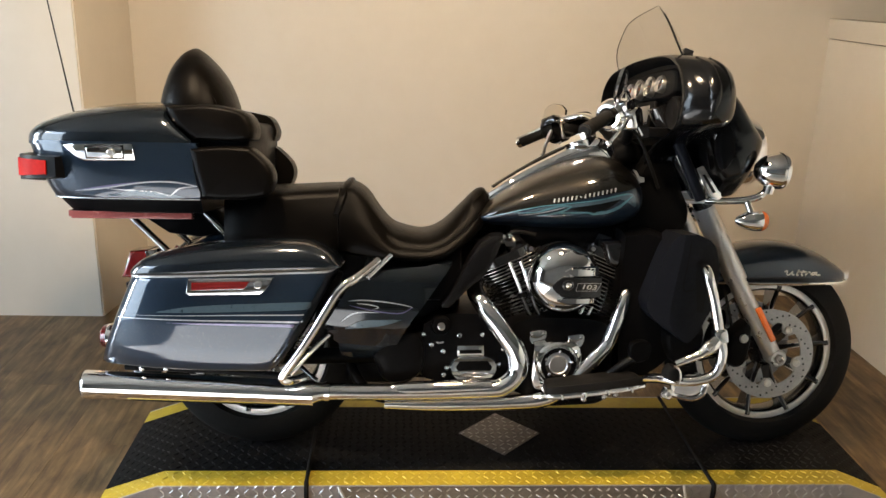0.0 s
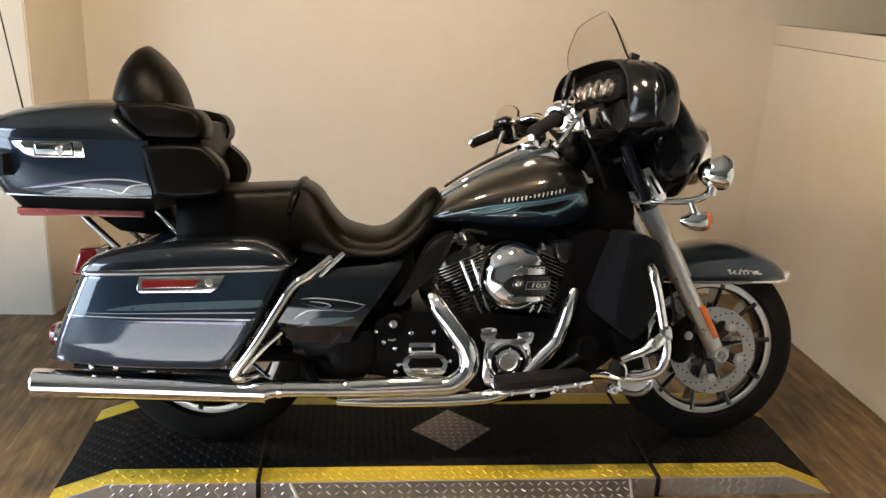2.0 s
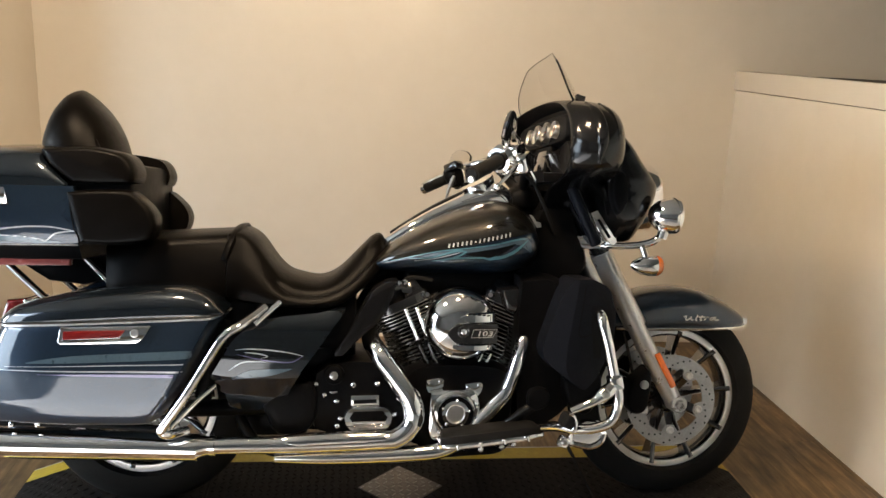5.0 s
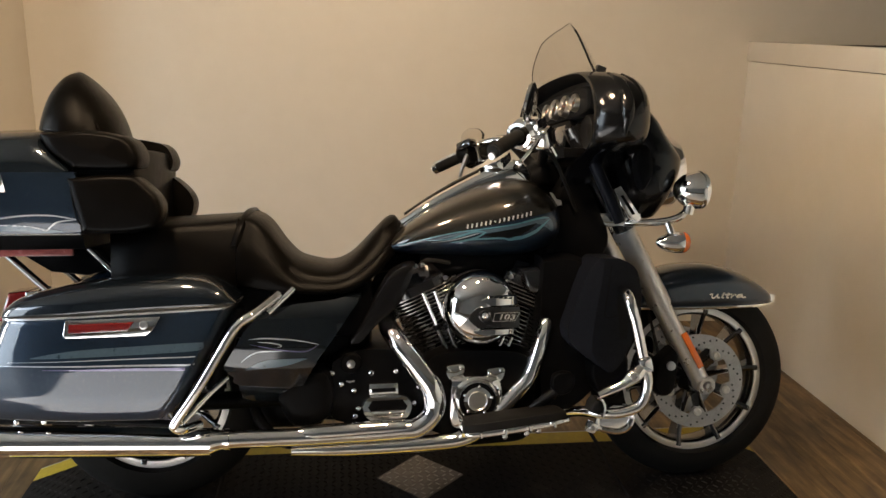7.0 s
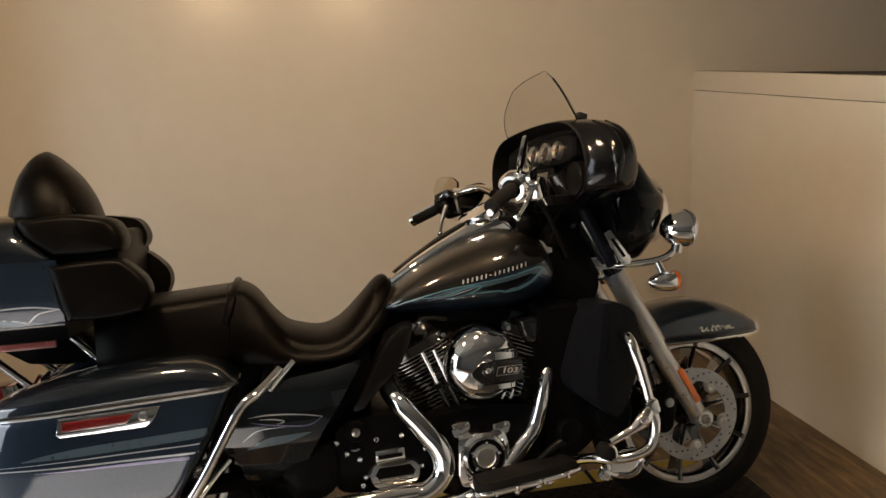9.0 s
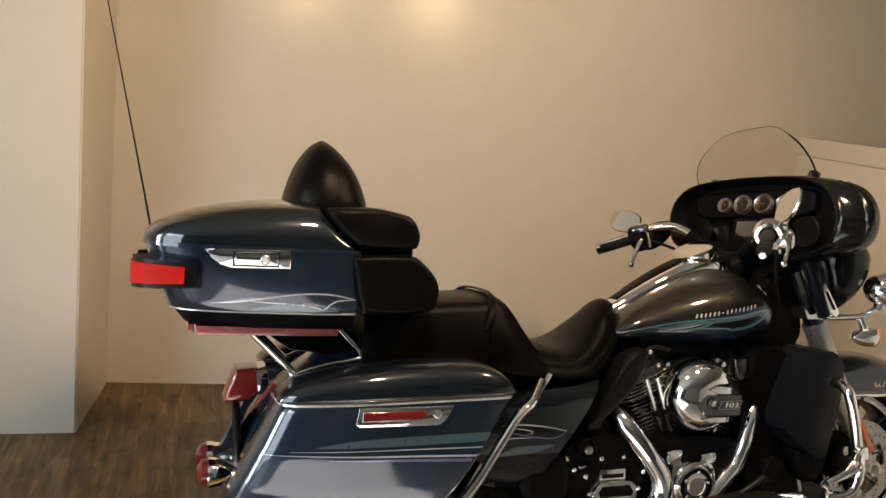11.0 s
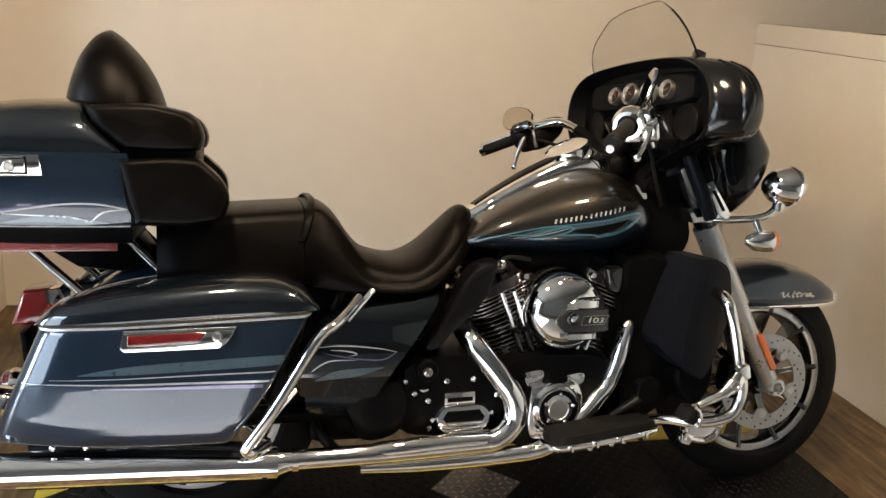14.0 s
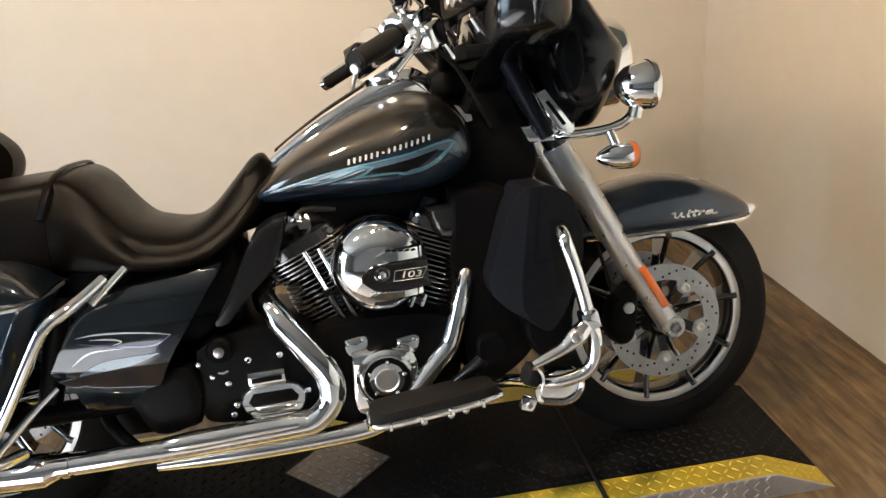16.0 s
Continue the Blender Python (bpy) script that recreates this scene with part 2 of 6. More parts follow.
def spline(pts, n=8):
    """A smooth line through points of any dimension."""
    p = np.array(pts, float)
    p = np.vstack([2 * p[0] - p[1], p, 2 * p[-1] - p[-2]])
    out = []
    for i in range(1, len(p) - 2):
        a, b, c, d = p[i - 1:i + 3]
        for k in range(n):
            t = k / n
            out.append(0.5 * (2 * b + (c - a) * t + (2 * a - 5 * b + 4 * c - d) * t * t + (3 * b - a - 3 * c + d) * t ** 3))
    out.append(p[-2])
    return np.array(out)


def skin(rings, cap=True, closed=True):
    """A surface over rings of points."""
    bm = bmesh.new()
    rows = [[bm.verts.new(p) for p in ring] for ring in rings]
    n = len(rows[0])
    for a, b in zip(rows, rows[1:]):
        for i in range(n if closed else n - 1):
            j = (i + 1) % n
            bm.faces.new((a[i], a[j], b[j], b[i]))
    if cap and closed:
        bm.faces.new(rows[0])
        bm.faces.new(rows[-1])
    return bm


def oval(u0, u1, v0, v1, e=2.0, n=28):
    """A superellipse in a rectangle."""
    cu, cv, hu, hv = (u0 + u1) / 2, (v0 + v1) / 2, (u1 - u0) / 2, (v1 - v0) / 2
    pts = []
    for k in range(n):
        a = 2 * math.pi * (k + 0.5) / n
        c, s = math.cos(a), math.sin(a)
        pts.append((cu + hu * math.copysign(abs(c) ** (2 / e), c), cv + hv * math.copysign(abs(s) ** (2 / e), s)))
    return pts


def loft_x(secs, e=2.5, n=32, smooth=4, y=0.0):
    """Sections x, low z, high z, half width (and side offset) along x."""
    rows = spline(secs, smooth) if smooth else np.array(secs, float)
    rings = []
    for r in rows:
        yo = y + (r[4] if len(r) > 4 else 0)
        rings.append([(r[0], yo + u, v) for u, v in oval(-r[3], r[3], r[1], r[2], e, n)])
    return skin(rings)


def loft_z(secs, e=4.0, n=36, smooth=4):
    """Sections z, x0, x1, y0, y1 along z."""
    rows = spline(secs, smooth) if smooth else np.array(secs, float)
    return skin([[(u, v, r[0]) for u, v in oval(r[1], r[2], r[3], r[4], e, n)] for r in rows])


def tube(pts, r, n=14, smooth=8, flat=1.0):
    """A round bar along a smooth line; r may be one radius or one for each point."""
    p = np.array(pts, float)
    rad = np.full(len(p), r) if np.isscalar(r) else np.array(r, float)
    q = np.column_stack([p, rad])
    q = spline(q, smooth) if smooth and len(p) > 2 else q
    rings, up = [], None
    for i in range(len(q)):
        t = Vector(q[min(i + 1, len(q) - 1), :3] - q[max(i - 1, 0), :3]).normalized()
        if up is None:
            up = t.orthogonal().normalized()
        up = (up - t * up.dot(t)).normalized()
        side = t.cross(up)
        rings.append([Vector(q[i, :3]) + (up * math.cos(a) + side * math.sin(a) * flat) * q[i, 3] for a in
                      (2 * math.pi * k / n for k in range(n))])
    return skin(rings)


def lathe(profile, axis="y", at=(0, 0, 0), n=32):
    """Spins pairs (along, radius) round an axis through a point."""
    rings = []
    for along, r in profile:
        ring = []
        for k in range(n):
            a = 2 * math.pi * k / n
            c, s = r * math.cos(a), r * math.sin(a)
            p = {"x": (along, c, s), "y": (c, along, s), "z": (c, s, along)}[axis]
            ring.append(Vector(p) + Vector(at))
        rings.append(ring)
    same = abs(profile[0][0] - profile[-1][0]) + abs(profile[0][1] - profile[-1][1]) < 1e-9
    return skin(rings, cap=not same)


def box(x0, x1, y0, y1, z0, z1, bevel=0.0, seg=2):
    bm = bmesh.new()
    bmesh.ops.create_cube(bm, size=1, matrix=Matrix.LocRotScale(((x0 + x1) / 2, (y0 + y1) / 2, (z0 + z1) / 2), None,
                                                               (x1 - x0, y1 - y0, z1 - z0)))
    if bevel:
        bmesh.ops.bevel(bm, geom=bm.edges, offset=bevel, segments=seg, profile=0.5, affect="EDGES")
    return bm


def slab(outline, y0, y1, bevel=0.004, seg=2, smooth=0):
    """A plate with an outline in x, z, from y0 to y1."""
    pts = spline(list(outline) + [outline[0]], smooth)[:-1] if smooth else outline
    bm = skin([[(x, y, z) for x, z in pts] for y in (y0, y1)])
    if bevel:
        rim = [e for e in bm.edges if abs(e.verts[0].co.y - e.verts[1].co.y) < 1e-6]
        bmesh.ops.bevel(bm, geom=rim, offset=bevel, segments=seg, profile=0.5, affect="EDGES")
    return bm


def pillow(outline, y0, y1, smooth=5, tops=((0.0, 1.0), (0.7, 0.97), (0.92, 0.88), (1.0, 0.72)), lean=(0, 0)):
    """A bulging cover with an outline in x, z whose face swells from y0 to y1."""
    pts = spline(list(outline) + [outline[0]], smooth)[:-1]
    c = pts.mean(axis=0)
    rings = []
    f1, s1 = tops[-1]
    for f, s in (*tops, (f1 + 0.012, s1 * 0.7), (f1 + 0.018, s1 * 0.35), (f1 + 0.02, s1 * 0.02)):
        rings.append([(c[0] + (p[0] - c[0]) * s + lean[0] * f, y0 + (y1 - y0) * f, c[1] + (p[1] - c[1]) * s + lean[1] * f) for p in pts])
    return skin(rings)


def join(*bms):
    out = bms[0]
    for b in bms[1:]:
        me = bpy.data.meshes.new("tmp")
        b.to_mesh(me)
        b.free()
        out.from_mesh(me)
        bpy.data.meshes.remove(me)
    return out


def ribbon(target, line, widths, side=-1, lift=0.0012, n=10):
    """A painted line in x, z laid on the outer side of a finished part, with a width at each point."""
    tree = BVHTree.FromPolygons([v.co for v in target.data.vertices], [p.vertices for p in target.data.polygons])
    q = spline([(x, z, w) for (x, z), w in zip(line, widths)], n)
    bm = bmesh.new()
    prev = None
    for i in range(len(q)):
        t = q[min(i + 1, len(q) - 1), :2] - q[max(i - 1, 0), :2]
        t = t / (np.linalg.norm(t) + 1e-9)
        nrm = np.array((-t[1], t[0]))
        row = []
        for k in (-1, 0, 1):
            x, z = q[i, :2] + nrm * q[i, 2] * 0.5 * k
            hit, normal, _, _ = tree.ray_cast(Vector((x, side * 2.0, z)), Vector((0, -side, 0)))
            row.append(None if hit is None else bm.verts.new(hit + Vector((0, side * lift, 0))))
        if prev:
            for k in (0, 1):
                four = (prev[k], prev[k + 1], row[k + 1], row[k])
                if all(four):
                    bm.faces.new(four)
        prev = row
    return bm


def glyph(text, size, depth, m):
    """Raised characters in the built-in font, as a mesh."""
    cu = bpy.data.curves.new("glyph", "FONT")
    cu.body, cu.size, cu.extrude, cu.align_x, cu.align_y = text, size, depth, "CENTER", "CENTER"
    ob = bpy.data.objects.new("glyph", cu)
    me = bpy.data.meshes.new_from_object(ob)
    bpy.data.objects.remove(ob)
    bm = bmesh.new()
    bm.from_mesh(me)
    bpy.data.meshes.remove(me)
    return move(bm, m)


def plain(name, bm, mat, label, category, kind="structure"):
    return tagged(part(name, bm, mat, None), label, category, "", kind)


# ---- the room ----
WEST, EAST, BACK, FRONT, TOP = -3.6, 2.35, 1.93, -5.6, 2.62

plain("floor", box(WEST - 0.1, 4.6, FRONT - 0.1, 2.6, -0.12, -0.010), GAP, "dark subfloor under wood-look vinyl planks", "floor")
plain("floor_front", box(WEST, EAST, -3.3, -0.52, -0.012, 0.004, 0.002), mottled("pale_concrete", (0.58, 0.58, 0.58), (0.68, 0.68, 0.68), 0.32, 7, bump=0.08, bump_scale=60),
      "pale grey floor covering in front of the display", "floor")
plain("ceiling", box(WEST - 0.1, 4.6, FRONT - 0.1, 2.6, TOP, TOP + 0.1), CEILING, "unseen ceiling, greyed to hold down its bounce and reflections", "ceiling")
north = skin([[(WEST, 2.07, z), (4.6, 1.66, z), (4.6, 1.80, z), (WEST, 2.20, z)] for z in (0, TOP)])
plain("wall_north", north, WALL, "smooth cream painted plaster wall", "wall")
# pilaster whose flank runs back to the wall a little askew
pil = skin([[(WEST, 1.41, z), (-1.098, 1.405, z), (-1.028, BACK + 0.05, z), (WEST, BACK + 0.05, z)] for z in (0, TOP)])
bmesh.ops.bevel(pil, geom=[e for e in pil.edges if abs(e.verts[0].co.z - e.verts[1].co.z) > 1], offset=0.006, segments=2, affect="EDGES")
plain("wall_pilaster", pil, WALL, "projecting cream painted wall corner", "wall")
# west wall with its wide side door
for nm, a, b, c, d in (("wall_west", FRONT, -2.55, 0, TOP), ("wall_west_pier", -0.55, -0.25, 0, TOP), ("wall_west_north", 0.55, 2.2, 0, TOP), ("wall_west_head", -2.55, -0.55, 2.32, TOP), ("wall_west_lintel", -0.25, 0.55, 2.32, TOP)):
    plain(nm, box(WEST - 0.12, WEST, a, b, c, d), UNSEEN_WALL, "unseen grey wall round the side door, toned to set reflections", "wall")
# an unseen bay beyond the passage, added to channel the fill from its far end
BAY = -8.0
plain("floor_bay", box(BAY, WEST - 0.1, -0.40, 1.60, -0.10, 0.0), mottled("bay_concrete", (0.30, 0.30, 0.30), (0.38, 0.375, 0.37), 0.6, 7), "grey concrete floor of the added side bay", "floor")
plain("ceiling_bay", box(BAY, WEST - 0.1, -0.40, 1.60, TOP, TOP + 0.1), CEILING, "grey ceiling of the added side bay", "ceiling")
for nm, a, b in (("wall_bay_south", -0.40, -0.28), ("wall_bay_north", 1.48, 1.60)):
    plain(nm, box(BAY, WEST - 0.121, a, b, 0.001, TOP - 0.001), UNSEEN_WALL, "grey wall of the added side bay", "wall")
# half-height wall with a capping board, open above to the next bay
plain("wall_east", box(EAST, EAST + 0.09, FRONT, 1.79, 0, 1.333), WALL, "cream painted half-height wall", "wall")
plain("trim", box(EAST - 0.010, EAST + 0.10, FRONT, 1.775, 1.336, 1.428, 0.003), WALL, "cream painted capping board on the half wall", "trim")
slat = skin([[(x, 1.08, 1.4285), (x, FRONT, 1.4285), (x, FRONT, 1.535), (x, 1.08, 1.4305)] for x in (EAST + 0.02, EAST + 0.09)])
plain("trim_dark_slat", slat, GAP, "dark wooden strip lying on the capping board", "trim")
plain("wall_east_outer", box(4.5, 4.6, FRONT, 1.75, 0, TOP), WALL, "cream painted wall of the next bay", "wall")
plain("wall_south", box(WEST, 4.6, FRONT - 0.12, FRONT, 0, TOP), UNSEEN_WALL, "unseen grey end wall, toned to set reflections", "wall")
# unseen wall added outside; its height sets where the sun patch begins
plain("wall_outside", box(-5.1, -5.0, -6, -0.45, -0.012, 2.24), mottled("sun_block_render", (0.38, 0.37, 0.35), (0.45, 0.44, 0.42), 0.8, 5), "added wall outside the side door that trims the sun patch", "wall")
plain("ground", box(-60, WEST - 0.12, -50, 50, -0.2, -0.012), mottled("forecourt_concrete", (0.30, 0.30, 0.29), (0.38, 0.38, 0.37), 0.8, 6),
      "pale concrete forecourt outside the side door", "ground")

# ---- the platform that the motorcycle stands on ----
H = 0.067
platform = thing("display_platform", "low black tread-plate platform with worn yellow borders on the floor", "platform")
XA, XB, XC, XD, J1, J2 = -0.63, -0.445, 1.702, 1.862, 0.0, 1.264


def deck_piece(xs, y0, y1, drop=0.0):
    """A stretch of the deck: x, z along the top, down to the floor."""
    ring = [(x, z - drop) for x, z in xs] + [(xs[-1][0], 0.0), (xs[0][0], 0.0)]
    ring = [p for i, p in enumerate(ring) if i == 0 or (abs(p[0] - ring[i - 1][0]) + abs(p[1] - ring[i - 1][1])) > 1e-5]
    if abs(ring[0][0] - ring[-1][0]) + abs(ring[0][1] - ring[-1][1]) < 1e-5:
        ring.pop()
    return skin([[(x, y, z) for x, z in ring] for y in (y0, y1)])


SPANS = ([(XA, 0.001), (XB, H), (J1 - 0.006, H)], [(J1 + 0.006, H), (J2 - 0.006, H)], [(J2 + 0.006, H), (XC, H), (XD, 0.001)])
for xs in SPANS:
    part("deck", deck_piece(xs, 0.0, 0.41), MAT, platform, "black painted tread-plate deck section")
    part("border", deck_piece(xs, -0.080, -0.0005, 0.001), YELLOW, platform, "worn yellow painted border")
    part("border", deck_piece(xs, 0.4105, 0.49, 0.001), YELLOW, platform, "worn yellow painted border")
    part("riser", deck_piece(xs, -0.086, -0.0805, 0.001), PLATE, platform, "bare aluminium tread-plate edge")
    part("riser", deck_piece(xs, 0.4905, 0.496, 0.001), PLATE, platform, "bare aluminium tread-plate edge")
for jx in (J1, J2):
    strip = join(tube([(jx, 0.49, H + 0.001), (jx, 0.2, H + 0.002), (jx, -0.07, H + 0.002)], 0.0065, 8, 0),
                 tube([(jx, -0.07, H + 0.002), (jx + 0.002, -0.087, H - 0.006), (jx + 0.001, -0.089, 0.004)], 0.0075, 8, 4))
    part("joint_strip", strip, RUBBER, platform, "black rubber strip over the joint")


def lug_field(points, size, height):
    """Raised tread lugs: pointed ovals at x, y, z, turn, tilt."""
    verts, faces = [], []
    for m, turn in points:
        base = len(verts)
        for k in range(6):
            a = 2 * math.pi * k / 6
            p = Vector((size * math.cos(a), size * 0.26 * math.sin(a), 0))
            verts.append(m @ (Matrix.Rotation(turn, 4, "Z") @ p))
        verts.append(m @ (Matrix.Rotation(turn, 4, "Z") @ Vector((-size * 0.55, 0, height))))
        verts.append(m @ (Matrix.Rotation(turn, 4, "Z") @ Vector((size * 0.55, 0, height))))
        for k in range(6):
            j = (k + 1) % 6
            top = base + (7 if (k in (0, 5)) else 6)
            topj = base + (7 if (j in (0, 1, 5)) else 6)
            top = base + (7 if (k in (0, 1, 5)) else 6)
            faces.append((base + k, base + j, topj) if top == topj else (base + k, base + j, topj, top))
    me = bpy.data.meshes.new("tread")
    me.from_pydata([tuple(v) for v in verts], [], faces)
    bm = bmesh.new()
    bm.from_mesh(me)
    bpy.data.meshes.remove(me)
    return bm


def flat_field(x0, x1, y0, y1, z, step, keep=lambda x, y: True):
    out = []
    nx, ny = int((x1 - x0) / step), int((y1 - y0) / step)
    for i in range(nx + 1):
        for j in range(ny + 1):
            x, y = x0 + (i + 0.5) * (x1 - x0) / (nx + 1), y0 + (j + 0.5) * (y1 - y0) / (ny + 1)
            if keep(x, y):
                out.append((Matrix.Translation((x, y, z)), radians(45 if (i + j) % 2 else -45)))
    return out


DX, DY, DR = 0.627, 0.225, 0.139
in_diamond = lambda x, y: abs(x - DX) + abs(y - DY) < DR - 0.006
near_diamond = lambda x, y: abs(x - DX) + abs(y - DY) < DR + 0.012
for xs in SPANS:
    a, b = max(xs[0][0], XB), min(xs[-1][0], XC)
    part("deck_tread", lug_field(flat_field(a, b, 0.004, 0.405, H, 0.026, lambda x, y: not near_diamond(x, y)), 0.0105, 0.0022),
         LUG_DARK, platform, "raised black tread lugs")["kind"] = "stuff"
    part("border_tread", lug_field(flat_field(a, b, -0.078, -0.002, H - 0.001, 0.026), 0.0105, 0.0022),
         LUG_YELLOW, platform, "raised yellow tread lugs")["kind"] = "stuff"
    up = [(Matrix.Translation((a + (i + 0.5) * 0.028, -0.086, z)) @ Matrix.Rotation(radians(90), 4, "X"), radians(45 if (i + k) % 2 else -45))
          for i in range(int((b - a) / 0.028)) for k, z in enumerate((0.012, 0.030, 0.048, 0.062)) if not (0.12 < a + i * 0.028 < 1.16)]
    part("riser_tread", lug_field(up, 0.011, 0.0022), PLATE, platform, "bright tread lugs on the edge")["kind"] = "stuff"
for x0, x1 in ((XA, XB), (XC, XD)):
    rise = math.atan2(H, XB - XA) if x0 == XA else -math.atan2(H, XD - XC)
    for y0, y1, mat, nm, lb in ((0.004, 0.405, LUG_DARK, "deck_tread", "raised black tread lugs"), (-0.078, -0.002, LUG_YELLOW, "border_tread", "raised yellow tread lugs")):
        pts = []
        for mt, turn in flat_field(x0 + 0.015, x1 - 0.005, y0, y1, 0.0, 0.026):
            f = (mt.translation.x - x0) / (x1 - x0)
            mt.translation.z = H * (f if x0 == XA else 1 - f) - (0.001 if nm == "border_tread" else 0.0)
            pts.append((mt @ Matrix.Rotation(-rise, 4, "Y"), turn))
        part(nm, lug_field(pts, 0.0105, 0.0022), mat, platform, lb)["kind"] = "stuff"
dia = skin([[(DX - DR, DY, z), (DX, DY - DR, z), (DX + DR, DY, z), (DX, DY + DR, z)] for z in (H - 0.004, H + 0.0025)])
part("diamond_plate", dia, DARK_PLATE, platform, "scuffed bare tread-plate diamond let into the deck")
part("diamond_tread", lug_field(flat_field(DX - DR, DX + DR, DY - DR, DY + DR, H + 0.0025, 0.0255, in_diamond), 0.0105, 0.002),
     LUG, platform, "worn tread lugs")["kind"] = "stuff"
# the loose ramp plate lying against the middle section
ramp_pts = lambda dz: [(0.10, -0.089, H - 0.004 + dz), (1.17, -0.089, H - 0.004 + dz), (1.10, -0.42, 0.003 + dz), (0.24, -0.42, 0.003 + dz)]
ramp = thing("ramp_plate", "dark scuffed tread-plate ramp leaning on the platform edge", "ramp")
part("plate", skin([ramp_pts(-0.003), ramp_pts(0.003)]), DARK_PLATE, ramp)
tilt = math.atan2(H - 0.007, 0.331)
rp = []
for i in range(38):
    for j in range(12):
        f = (j + 0.5) / 12
        x = 0.12 + (i + 0.5) * 1.04 / 38
        if 0.11 + 0.13 * f < x < 1.16 - 0.06 * f:
            rp.append((Matrix.Translation((x, -0.089 - 0.331 * f, H - 0.001 - (H - 0.007) * f)) @ Matrix.Rotation(tilt, 4, "X"),
                       radians(45 if (i + j) % 2 else -45)))
part("tread", lug_field(rp, 0.011, 0.002), LUG, ramp, "worn tread lugs")["kind"] = "stuff"
for a, b in (((0.10, -0.09, H - 0.002), (0.24, -0.42, 0.006)), ((1.17, -0.09, H - 0.002), (1.10, -0.42, 0.006))):
    part("edge_strip", tube([a, b], 0.005, 8, 0), PLATE, ramp, "bare aluminium edge")


# ---- the motorcycle ----
LEAN_DEG = 10.5
bike = thing("motorcycle", "dark blue touring motorcycle with chrome trim, leaning on its stand", "motorcycle",
             pose(0, 0.19, H, -LEAN_DEG))
FX, RX, AZ = 1.499, -0.168, 0.322  # axles
RAKE = radians(29)
AXIS = Vector((-math.sin(RAKE), 0, math.cos(RAKE)))
PIVOT = Vector((1.09, 0, 0.96))
STEER = Matrix.Translation(PIVOT) @ Matrix.Rotation(radians(4.5), 4, AXIS) @ Matrix.Translation(-PIVOT)


def steered(bm):
    return move(bm, STEER)


ROLL = Matrix.Translation(PIVOT) @ Matrix.Rotation(radians(1.5), 4, AXIS) @ Matrix.Translation(-PIVOT)


def fronted(bm):
    """Sets a part of the front wheel's group in the wheel's own plane."""
    return move(bm, ROLL)


def bolts(name, spots, r, parent, mat=None, label="", n=8):
    """Domed hexagon heads at x, y, z that face the right side."""
    for x, y, z in spots:
        part(name, lathe([(y + 0.006, r), (y, r), (y - 0.004, r * 0.85), (y - 0.006, r * 0.45), (y - 0.003, r * 0.3)], "y", (x, 0, z), n), mat or CHROME, parent, label)


